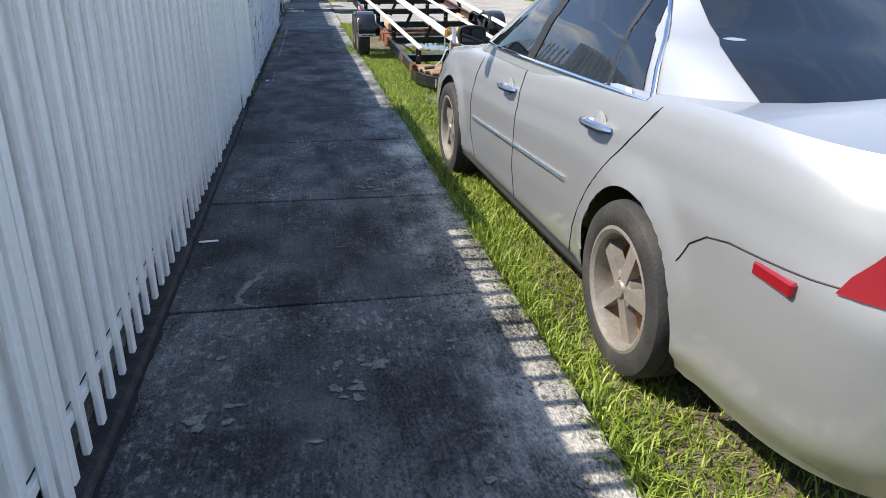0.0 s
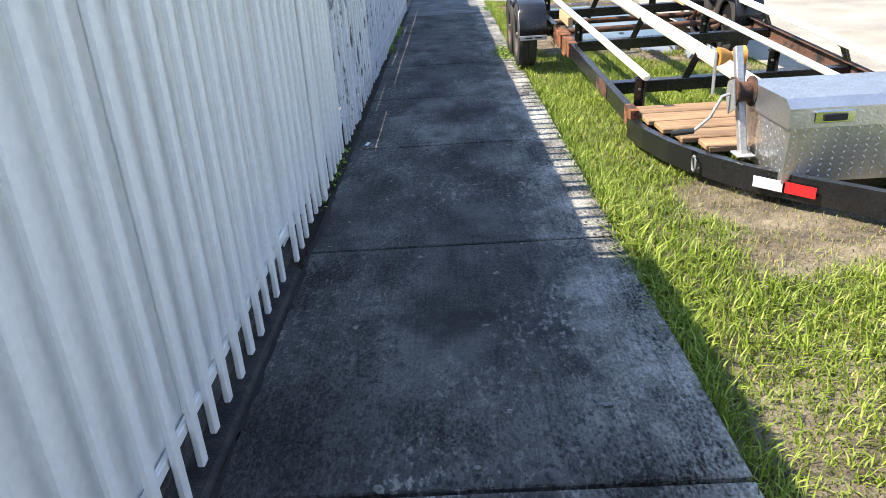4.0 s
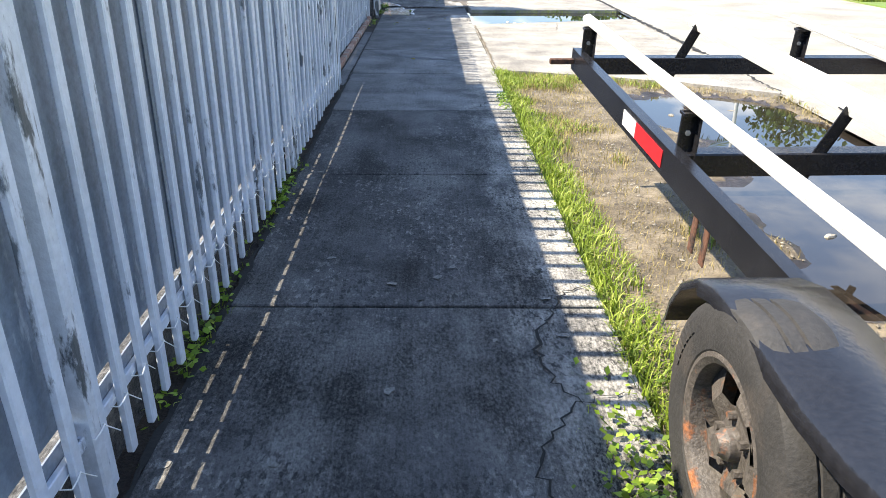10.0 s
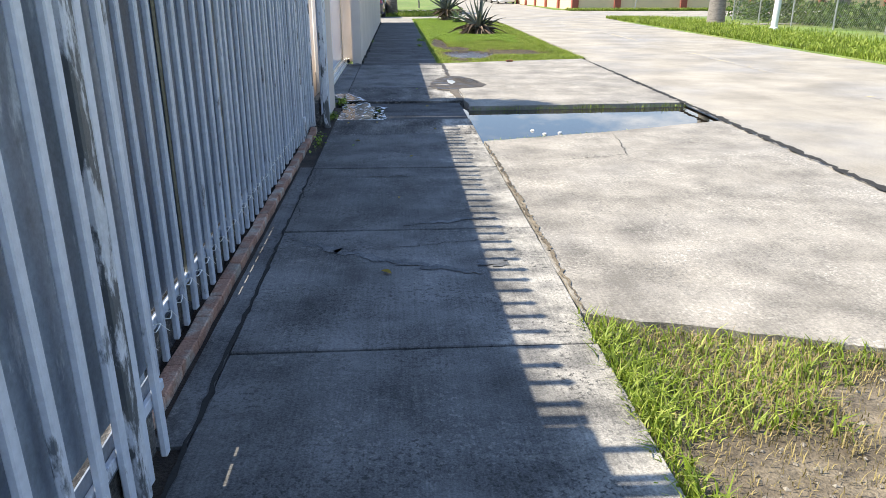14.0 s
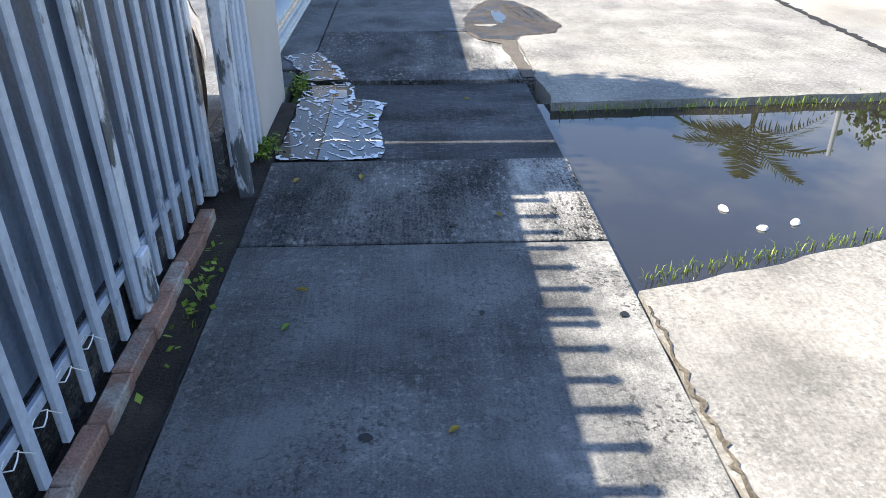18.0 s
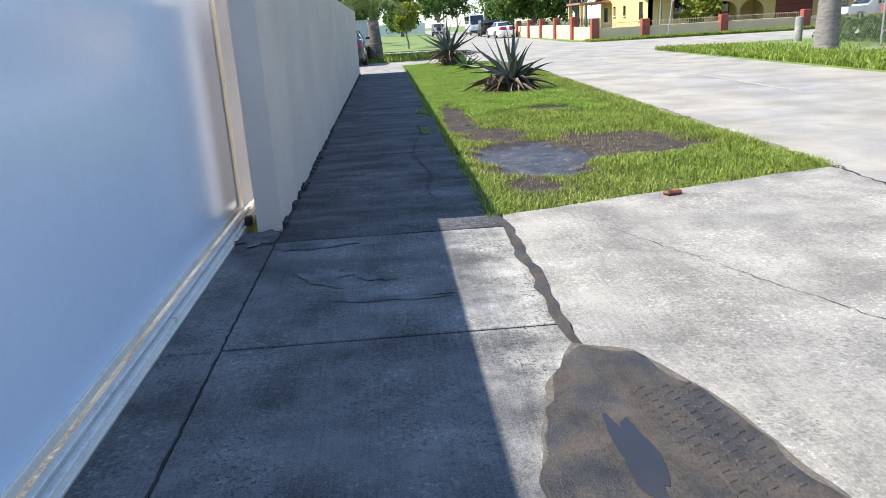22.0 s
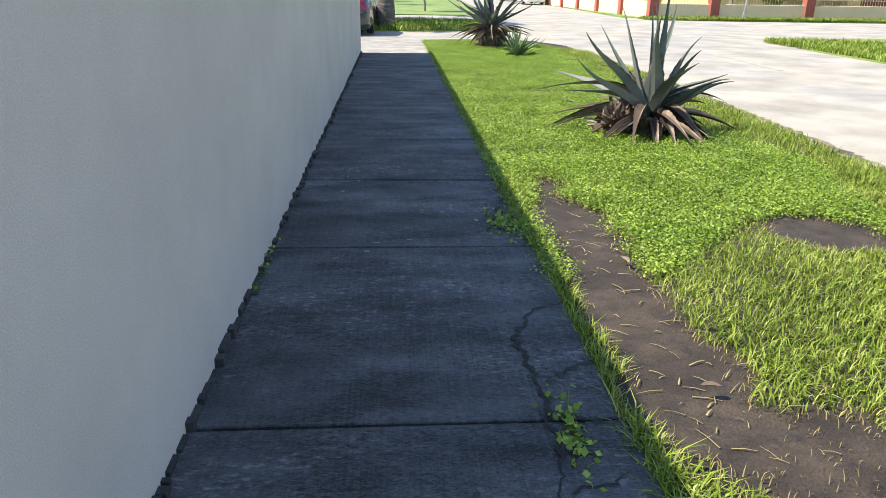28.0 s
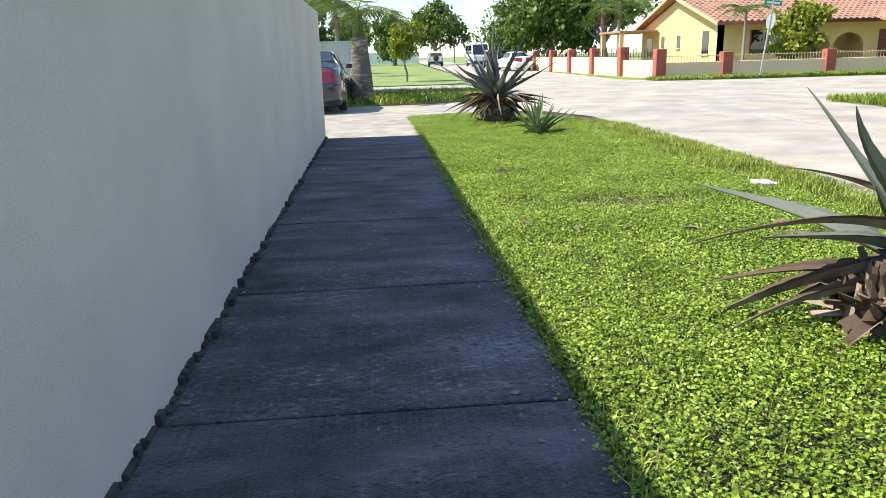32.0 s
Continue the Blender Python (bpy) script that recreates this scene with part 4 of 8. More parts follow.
def wheel(name, parent, at, r, width, rim_r, material_rim, spokes, side=-1, alloy=True):
    """A wheel whose outer face looks along side * x: tyre with rounded shoulders and tread grooves, rim, spokes, hub, disc."""
    w = part(name, Geo().lathe([(rim_r, -0.42 * width), (rim_r + 0.012, -0.47 * width), (r * 0.86, -0.5 * width), (r * 0.955, -0.44 * width), (r * 0.99, -0.34 * width), (r, -0.2 * width),
                                (r - 0.006, -0.19 * width), (r - 0.006, -0.16 * width), (r, -0.15 * width), (r, 0.0), (r - 0.006, 0.01 * width), (r - 0.006, 0.04 * width), (r, 0.05 * width),
                                (r, 0.2 * width), (r * 0.99, 0.34 * width), (r * 0.955, 0.44 * width), (r * 0.86, 0.5 * width), (rim_r, 0.42 * width)], 48, 'x'), TYRE, parent, smooth=35, m=pose(*at))
    f = side
    part("rim", Geo().lathe([(rim_r + 0.012, f * 0.45 * width), (rim_r - 0.004, f * 0.47 * width), (rim_r - 0.02, f * 0.42 * width), (rim_r - 0.028, f * 0.25 * width), (rim_r - 0.03, -f * 0.3 * width)], 40, 'x'),
         material_rim, w, smooth=35)
    sp = Geo()
    for k in range(spokes):
        a = 2 * math.pi * k / spokes + 0.3
        m = Matrix.Rotation(a, 4, 'X')
        if alloy:
            ws, we = 0.026, 0.030
            z0, z1 = 0.035, rim_r - 0.012
            xo = f * 0.36 * width
            sp.add([(xo, -ws, z0), (xo, ws, z0), (xo - f * 0.012, we, z1), (xo - f * 0.012, -we, z1), (xo - f * 0.04, -ws, z0), (xo - f * 0.04, ws, z0), (xo - f * 0.05, we, z1), (xo - f * 0.05, -we, z1)],
                   [(0, 1, 2, 3), (4, 7, 6, 5), (0, 4, 5, 1), (1, 5, 6, 2), (3, 2, 6, 7), (0, 3, 7, 4)], m)
        else:
            xo = f * 0.22 * width
            sp.add([(xo, -0.05, 0.06), (xo, 0.05, 0.06), (xo + f * 0.02, 0.033, rim_r * 0.55), (xo, 0.06, rim_r - 0.028), (xo, -0.06, rim_r - 0.028), (xo + f * 0.02, -0.033, rim_r * 0.55)],
                   [(0, 1, 2, 5), (5, 2, 3, 4)], m)
    part("spokes", sp, material_rim, w)
    hub = Geo().lathe([(0.0, f * 0.40 * width), (0.03, f * 0.40 * width), (0.036, f * 0.34 * width), (0.07, f * 0.32 * width), (0.075, f * 0.1 * width)], 20, 'x')
    if not alloy:
        hub = Geo().lathe([(0.0, f * 0.46 * width), (0.024, f * 0.46 * width), (0.03, f * 0.40 * width), (0.038, f * 0.36 * width), (0.042, f * 0.24 * width), (0.09, f * 0.23 * width)], 20, 'x')
        for k in range(5):
            a = 2 * math.pi * k / 5
            hub.lathe([(0.0, f * 0.33 * width), (0.011, f * 0.33 * width), (0.011, f * 0.2 * width)], 6, 'x', pose(0, 0.068 * math.cos(a), 0.068 * math.sin(a)))
    part("hub", hub, material_rim if alloy else RUSTY_RIM, w, smooth=35)
    part("brake_disc", Geo().lathe([(0.0, -f * 0.02), (rim_r - 0.035, -f * 0.02), (rim_r - 0.035, -f * 0.05), (0, -f * 0.05)], 28, 'x'), BRAKE_RUST if alloy else BLACK_PAINT, w)
    return w


def sedan(name, m, paint, label, detail=True, wb=3.12, rear=-1.10, front=4.15, high=1.0, **tags):
    """A four-door saloon: rear axle at y = 0, nose towards +y, standing on z = 0."""
    car = empty(name, m, label=label, category="car", **tags)
    W, R, RA = 0.885, 0.37, 0.155
    ztop = [(rear, 0.93), (-0.95, 1.02), (-0.3, 1.035), (0.4, 1.01), (1.6, 0.955), (2.6, 0.92), (3.2, 0.87), (3.8, 0.78), (front, 0.66)]
    yr = lambda t: rear + table([(0, 0.10), (0.2, 0.02), (0.55, 0.0), (0.72, 0.05), (0.9, 0.09), (1, 0.17)], t)
    yf = lambda t: front - table([(0, 0.12), (0.25, 0.0), (0.6, 0.02), (0.8, 0.12), (1, 0.30)], t)
    wd = lambda t: table([(0, 0.93), (0.12, 0.985), (0.35, 1.0), (0.62, 0.995), (0.8, 0.975), (0.93, 0.95), (1, 0.915)], t)

    def width(y, t):
        a, b = yr(t), yf(t)
        u = min(1.0, abs(2 * (y - (a + b) / 2) / (b - a)))
        return W * wd(t) * max(0.0, 1 - u ** 14) ** (1 / 2.6)

    def side(y, t):
        z = lerp(0.19, table(ztop, y), t)
        x = width(y, t)
        for ya in (RA, wb):                      # flared lips round the wheels
            d = math.hypot(y - ya, (z - 0.33))
            x += 0.018 * math.exp(-((d - R - 0.02) / 0.05) ** 2) * (x > 0.5)
        return x, z

    n, q = 130, 22
    def grid(sgn):
        vs, keep = [], []
        for i in range(n + 1):
            s = i / n
            s = 0.5 - 0.5 * math.cos(math.pi * s) if True else s
            s = lerp(i / n, s, 0.45)
            for j in range(q + 1):
                t = j / q
                y = lerp(yr(t), yf(t), s)
                x, z = side(y, t)
                for ya in (RA, wb):
                    d = math.hypot(y - ya, z - 0.33)
                    if abs(d - R) < 0.034 and d > 1e-3:
                        y, z = ya + (y - ya) * R / d, 0.33 + (z - 0.33) * R / d
                vs.append((sgn * x, y, z))
        fs = []
        for i in range(n):
            for j in range(q):
                quad = (i * (q + 1) + j, (i + 1) * (q + 1) + j, (i + 1) * (q + 1) + j + 1, i * (q + 1) + j + 1)
                cy, cz = sum(vs[k][1] for k in quad) / 4, sum(vs[k][2] for k in quad) / 4
                if min(math.hypot(cy - RA, cz - 0.33), math.hypot(cy - wb, cz - 0.33)) > R - 0.004:
                    fs.append(quad)
        return vs, fs
    body = Geo()
    for sgn in (1, -1):
        body.add(*grid(sgn))
    # bonnet and boot lid: crowned deck between the shoulders
    vs, fs, k = [], [], 13
    for i in range(n + 1):
        s = lerp(i / n, 0.5 - 0.5 * math.cos(math.pi * i / n), 0.45)
        y = lerp(yr(1), yf(1), s)
        x, z = side(y, 1.0)
        for j in range(k):
            u = -1 + 2 * j / (k - 1)
            vs.append((x * u, y, z + 0.045 * (1 - abs(u) ** 2.2) * min(1, x / 0.5)))
    for i in range(n):
        for j in range(k - 1):
            fs.append((i * k + j, i * k + j + 1, (i + 1) * k + j + 1, (i + 1) * k + j))
    body.add(vs, fs)
    # greenhouse
    LV = [(0.0, 0.93, -0.62, 2.95, 0.83), (0.10, 0.985, -0.52, 2.80, 0.815), (0.5, 1.19, -0.02, 2.25, 0.735), (0.86, 1.365, 0.38, 1.86, 0.635), (0.95, 1.415, 0.52, 1.70, 0.575), (1.0, 1.44, 0.72, 1.5, 0.42)]
    LV = [(t, z * high if z > 1 else z, a, b, w) for t, z, a, b, w in LV]
    lev = lambda t: [table([(v[0], v[c]) for v in LV], t) for c in (1, 2, 3, 4)]
    def P(rearward, t):
        return lerp(6.0, 2.9, min(1.0, t / 0.6)) if rearward else 5.0

    def house(t, y, grow=0.0):
        z, a, b, w = lev(t)
        u = min(1.0, abs(2 * (y - (a + b) / 2) / (b - a)))
        p = P(y < (a + b) / 2, t)
        return (w + grow) * max(0.0, 1 - u ** p) ** (1 / p), z

    def ends(t, x, which, grow=0.0):
        z, a, b, w = lev(t)
        c, h = (a + b) / 2, (b - a) / 2
        p = P(which < 0, t)
        return c + which * (h * max(0.0, 1 - (abs(x) / w) ** p) ** (1 / p) + grow), z
    nn, tt = 160, [0, 0.05, 0.1, 0.2, 0.3, 0.4, 0.5, 0.6, 0.7, 0.8, 0.86, 0.9, 0.95, 1.0]
    vs, fs = [], []
    for t in tt:
        z, a, b, w = lev(t)
        for i in range(nn):
            th = 2 * math.pi * i / nn
            c, s = math.cos(th), math.sin(th)
            p = P(c < 0, t)
            vs.append((w * math.copysign(abs(s) ** (2 / p), s), (a + b) / 2 + (b - a) / 2 * math.copysign(abs(c) ** (2 / p), c), z))
    for j in range(len(tt) - 1):
        for i in range(nn):
            fs.append((j * nn + i, j * nn + (i + 1) % nn, (j + 1) * nn + (i + 1) % nn, (j + 1) * nn + i))
    vs.append((0, 1.1, lev(1)[0] + 0.012))
    fs += [((len(tt) - 1) * nn + i, (len(tt) - 1) * nn + (i + 1) % nn, len(vs) - 1) for i in range(nn)]
    body.add(vs, fs)
    part("body", body, paint, car, smooth=45)
    # inner dark arches and underbody
    part("underbody", Geo().box(-0.6, 0.6, rear + 0.3, front - 0.35, 0.2, 0.6), RUBBER, car)

    def side_glass(sgn, y_lo, y_hi, t0, t1, grow=0.006):
        """y_lo and y_hi: bounds at the sill and at the top."""
        vs, fs = [], []
        a, b = 10, 8
        for j in range(b + 1):
            t = lerp(t0, t1, j / b)
            for i in range(a + 1):
                y = lerp(lerp(y_lo[0], y_lo[1], j / b), lerp(y_hi[0], y_hi[1], j / b), i / a)
                x, z = house(t, y, grow)
                vs.append((sgn * x, y, z))
        for j in range(b):
            for i in range(a):
                fs.append((j * (a + 1) + i, j * (a + 1) + i + 1, (j + 1) * (a + 1) + i + 1, (j + 1) * (a + 1) + i))
        return Geo().add(vs, fs)

    def end_glass(which, t0, t1, w0, w1, grow=0.006):
        vs, fs = [], []
        a, b = 16, 8
        for j in range(b + 1):
            t = lerp(t0, t1, j / b)
            for i in range(a + 1):
                x = lerp(-1, 1, i / a) * lerp(w0, w1, j / b)
                y, z = ends(t, x, which, grow)
                vs.append((x, y, z))
        for j in range(b):
            for i in range(a):
                fs.append((j * (a + 1) + i, j * (a + 1) + i + 1, (j + 1) * (a + 1) + i + 1, (j + 1) * (a + 1) + i))
        return Geo().add(vs, fs)
    part("rear_window", end_glass(-1, 0.17, 0.88, 0.70, 0.50, 0.012), GLASS_DARK, car, "dark rear window", smooth=True)
    part("windscreen", end_glass(1, 0.12, 0.88, 0.64, 0.49, 0.012), GLASS_DARK, car, "dark windscreen", smooth=True)
    for sgn in (-1, 1):
        sw = part("side_window", side_glass(sgn, (1.53, 1.36), (2.30, 1.66), 0.12, 0.84), GLASS_DARK, car, "dark front door window", smooth=True)
        part("side_window", side_glass(sgn, (0.56, 0.66), (1.42, 1.27), 0.12, 0.84), GLASS_DARK, car, "dark rear door window", smooth=True)
        part("side_window", side_glass(sgn, (0.26, 0.56), (0.525, 0.62), 0.12, 0.74), GLASS_DARK, car, "dark quarter window", smooth=True)
        part("pillar_trim", side_glass(sgn, (1.425, 1.275), (1.525, 1.355), 0.10, 0.86, 0.010), RUBBER, car, smooth=True)
        part("pillar_trim", side_glass(sgn, (0.53, 0.635), (0.555, 0.658), 0.11, 0.81, 0.010), RUBBER, car, smooth=True)
        # bright strip round the glass
        path = []
        for k in range(13):
            y = lerp(2.36, 0.22, k / 12)
            path.append((y, lerp(0.095, 0.135, k / 12)))
        path += [(0.21, 0.17), (0.28, 0.3), (0.37, 0.47), (0.46, 0.62), (0.56, 0.74), (0.68, 0.82), (0.82, 0.865)]
        path += [(lerp(0.95, 1.66, k / 6), 0.88) for k in range(7)]
        pts = []
        for y, t in path:
            x, z = house(t, y, 0.012)
            pts.append((sgn * x, y, z))
        part("window_trim", Geo().tube(pts, 0.0085, 6), CHROME, car, "bright chrome window strip", smooth=True)
        # wheels
        for ya in (RA, wb):
            wheel("wheel", car, (sgn * (W - 0.075), ya, 0.325), 0.325, 0.205, 0.225, ALU, 5, side=sgn)
        # door mirror
        mg = Geo()
        rings = ((-0.085, 0.05, 0.035), (-0.075, 0.075, 0.052), (-0.05, 0.095, 0.066), (0.0, 0.108, 0.074), (0.045, 0.112, 0.076), (0.06, 0.106, 0.071), (0.052, 0.098, 0.064))
        for yy, a, b in rings:
            for k in range(24):
                c, s = math.cos(math.pi * k / 12), math.sin(math.pi * k / 12)
                mg.v.append((0.74 * a * math.copysign(abs(c) ** 0.55, c), 0.8 * yy, 0.72 * b * math.copysign(abs(s) ** 0.55, s)))
        mg.f = [(j * 24 + k, j * 24 + (k + 1) % 24, (j + 1) * 24 + (k + 1) % 24, (j + 1) * 24 + k) for j in range(len(rings) - 1) for k in range(24)] + [tuple(range(24)), tuple(6 * 24 + k for k in range(24))]
        mir = part("door_mirror", mg, RUBBER, car, smooth=50, m=pose(sgn * (W + 0.07), 2.16, 1.045, 0, 0, 180))
        part("mirror_glass", Geo().box(-0.064, 0.064, 0.0405, 0.044, -0.039, 0.039, bev=0.002), GLASS_DARK, mir)
        part("mirror_foot", Geo().box(-0.03 if sgn < 0 else -0.11, 0.11 if sgn < 0 else 0.03, -0.03, 0.03, -0.05, -0.02, bev=0.01), RUBBER, mir, m=pose(0, 0, 0, 0, 0, 180))
        # tail lamp and marker lights
        vs, fs = [], []
        for j in range(7):
            t = lerp(0.64, 0.96, j / 6)
            for i in range(11):
                s = i / 10
                y = lerp(yr(t) + 0.002, yr(t) + lerp(0.31, 0.10, j / 6), s ** 1.8)
                x, z = side(y, t)
                vs.append((sgn * (x + 0.006), y - 0.004, z))
        for j in range(6):
            for i in range(10):
                fs.append((j * 11 + i, j * 11 + i + 1, (j + 1) * 11 + i + 1, (j + 1) * 11 + i))
        part("tail_lamp", Geo().add(vs, fs), RED_LENS, car, "red tail lamp lens", smooth=True)
        x0, z0 = side(-0.60, (0.69 - 0.19) / (table(ztop, -0.60) - 0.19))
        if detail:
            part("side_marker", Geo().box(-0.012, 0.012, -0.075, 0.075, -0.02, 0.02, bev=0.006), RED_LENS, car, "red side marker light", m=pose(sgn * (x0 - 0.004), -0.60, 0.69, 2, 0, -sgn * 2))
        # headlamp
        vs, fs = [], []
        for j in range(6):
            t = lerp(0.66, 0.94, j / 5)
            for i in range(9):
                y = lerp(yf(t) - 0.45, yf(t) - 0.03, i / 8)
                x, z = side(y, t)
                vs.append((sgn * (x + 0.005), y, z + 0.002))
        for j in range(5):
            for i in range(8):
                fs.append((j * 9 + i, j * 9 + i + 1, (j + 1) * 9 + i + 1, (j + 1) * 9 + i))
        part("headlamp", Geo().add(vs, fs), CLEAR_LENS, car, "clear headlamp lens", smooth=True)

        def on_side(y, z, grow=0.002):
            top = table(ztop, y)
            x, zz = side(y, (z - 0.19) / (top - 0.19))
            return (sgn * (x + grow), y, z)

        def fine_path(pts):
            return [(lerp(a[0], b[0], k / 4), lerp(a[1], b[1], k / 4)) for a, b in zip(pts, pts[1:]) for k in range(4)] + [pts[-1]]

        def seam(pts):
            part("door_seam", Geo().tube([on_side(y, z, 0.001) for y, z in fine_path(pts)], 0.0026, 5), RUBBER, car)
        # door shut lines, sill, bumper joint, moulding, handles, filler
        seam([(1.47 + 0.03 * math.sin(3 * z), z) for z in (0.26, 0.4, 0.55, 0.7, 0.85, 0.94)])
        seam([(2.30, 0.9), (2.38, 0.75), (2.42, 0.6), (2.40, 0.45), (2.33, 0.28)])
        seam([(0.10, 0.99), (0.21, 0.88), (0.35, 0.76), (0.49, 0.62), (0.58, 0.50), (0.65, 0.39), (0.69, 0.27)])
        seam([(y, 0.265) for y in (0.47, 0.8, 1.2, 1.6, 2.0, 2.33)])
        seam([(-0.20, 0.58), (-0.24, 0.65), (-0.32, 0.70), (-0.42, 0.72), (-0.55, 0.725), (-0.7, 0.73), (-0.84, 0.74)])
        part("side_moulding", Geo().tube([on_side(y, lerp(0.57, 0.53, k / 10), 0.004) for k in range(11) for y in [lerp(0.76, 2.36, k / 10)]], 0.010, 6), CHROME, car, "bright body-side strip", smooth=True)
        part("sill", Geo().tube([on_side(y, 0.225, -0.006) for y in (0.4, 0.8, 1.4, 2.0, 2.7)], 0.03, 6), RUBBER, car, smooth=True)
        if detail:
            for yh, zh in ((0.50, 0.855), (1.66, 0.82)):
                hx = on_side(yh, zh)
                hd = part("door_handle", Geo().tube([(0, -0.115, -0.005), (sgn * 0.03, -0.085, 0.0), (sgn * 0.042, 0, 0.004), (sgn * 0.03, 0.085, 0.0), (0, 0.11, -0.004)], [0.012, 0.017, 0.019, 0.017, 0.012], 8), CHROME, car, "chrome door handle", smooth=True, m=pose(*hx))
                part("handle_recess", Geo().lathe([(0.0, sgn * 0.006), (0.036, sgn * 0.004), (0.05, -sgn * 0.004)], 18, 'x', Matrix.Diagonal((1, 1.25, 1, 1))), paint, hd, smooth=True)
    part("window_sticker", Geo().box(-0.001, 0.001, -0.025, 0.025, -0.014, 0.014, m=pose(-house(0.16, 0.36, 0.016)[0], 0.36, house(0.16, 0.36)[1], 0, -12, 0)), WHITE_PLASTIC, car, "small white sticker")
    if not detail:
        part("number_plate", Geo().box(-0.15, 0.15, -0.004, 0.004, -0.07, 0.07, m=pose(0, yr(0.75) - 0.006, 0.72)), WHITE_PLASTIC, car)
    return car


sedan("sedan", pose(1.61, 3.40, -0.02, 0, 0, 1.8), CAR_SILVER, "silver four-door saloon with rusty alloy wheels parked on grass", wb=3.0, front=4.05, group="")

# ---------- boat trailer ----------
TRAIL = pose(0.64, 17.45, 0.705, 4.7, 0, 2.7)      # rear end of the near rail; +y to the rear, nose down
trailer = empty("boat_trailer", None, label="rusty black boat trailer with white bunks, nose on the grass", category="trailer")


def tb(name, box, material, label="", bev=0.005, parent=trailer, turn=None):
    return part(name, Geo().box(*box, m=TRAIL @ (turn or Matrix()), bev=bev), material, parent, label)


def channel(x, y0, y1, h=0.06, w=0.05, sgn=1):
    """A C-shaped steel rail, its open side inwards."""
    t = 0.007
    prof = [(0, -h), (w, -h), (w, -h + t), (t, -h + t), (t, h - t), (w, h - t), (w, h), (0, h)]
    g = Geo()
    for y in (y0, y1):
        g.v += [tuple(TRAIL @ Vector((x + sgn * px, y, pz))) for px, pz in prof]
    g.f = [tuple(range(8)), tuple(range(15, 7, -1))] + [(k, (k + 1) % 8, 8 + (k + 1) % 8, 8 + k) for k in range(8)]
    return g


TW = 1.98
part("side_rail", channel(0.0, -3.85, 0.16), BLACK_PAINT, trailer, "black rail with rust patches")
part("side_rail", channel(0.0, -6.72, -4.35), BLACK_PAINT, trailer, "black rail with rust patches")
for box in ((-0.028, 0.08, -4.40, -4.06, -0.06, 0.075), (-0.012, 0.07, -4.72, -4.401, -0.075, 0.062), (-0.02, 0.08, -4.56, -4.401, -0.10, -0.0755)):
    tb("rail_bracket", box, RUST, "heavy orange rusted joint plate", 0.004)
part("rail_patch", Geo().box(-0.004, 0.0, -6.08, -5.76, -0.055, 0.055, m=TRAIL, bev=0.001), RUST_DARK, trailer, "rust-brown patch plate")
part("rail_patch", Geo().box(-0.004, 0.055, -6.74, -6.58, -0.062, 0.064, m=TRAIL, bev=0.001), RUST, trailer, "orange rusted bend plate")
part("side_rail", channel(TW, -6.72, 0.16, sgn=-1), RUST_DARK, trailer, "rust-brown far rail")
for v, dz in ((0.06, -0.01), (-1.42, -0.01), (-2.95, -0.02), (-4.5, -0.02), (-5.9, -0.02)):
    tb("cross_member", (0.01, TW - 0.01, v - 0.04, v + 0.04, dz - 0.05, dz + 0.045), BLACK_PAINT)
# axles
for yw, zw in ((13.82, 0.337), (14.68, 0.322)):
    part("axle", Geo().tube([(0.60, yw, zw), (2.75, yw + 0.06, zw)], 0.032, 10), RUST_DARK, trailer, "rusty axle tube", smooth=True)
    for x in (0.86, 2.55):
        part("leaf_spring", Geo().tube([(x, yw - 0.30, zw + 0.10), (x, yw - 0.18, zw - 0.0), (x, yw, zw - 0.045), (x, yw + 0.18, zw), (x, yw + 0.36, zw + 0.10)], 0.022, 6), RUST_DARK, trailer, "rusty leaf spring", smooth=True)
    wheel("wheel", trailer, (0.552, yw, zw), 0.342, 0.20, 0.205, RUSTY_RIM, 5, side=-1, alloy=False)
    wheel("wheel", trailer, (2.78, yw + 0.07, zw), 0.342, 0.20, 0.205, RUSTY_RIM, 5, side=1, alloy=False)
# moulded letters on the tyre walls
for k, (yw, zw) in enumerate(((13.82, 0.337), (14.68, 0.322))):
    g = Geo()
    for a0 in (0.35, 2.3, 3.9):
        for j in range(7):
            a = a0 + j * 0.085 + k
            m = pose(0.452, yw, zw) @ Matrix.Rotation(a, 4, 'X')
            g.box(-0.0012, 0.003, -0.008, 0.008, 0.268, 0.300, m=m)
    tagged(part("tyre_lettering", g, TYRE, trailer, "raised moulded letters"), kind="stuff")


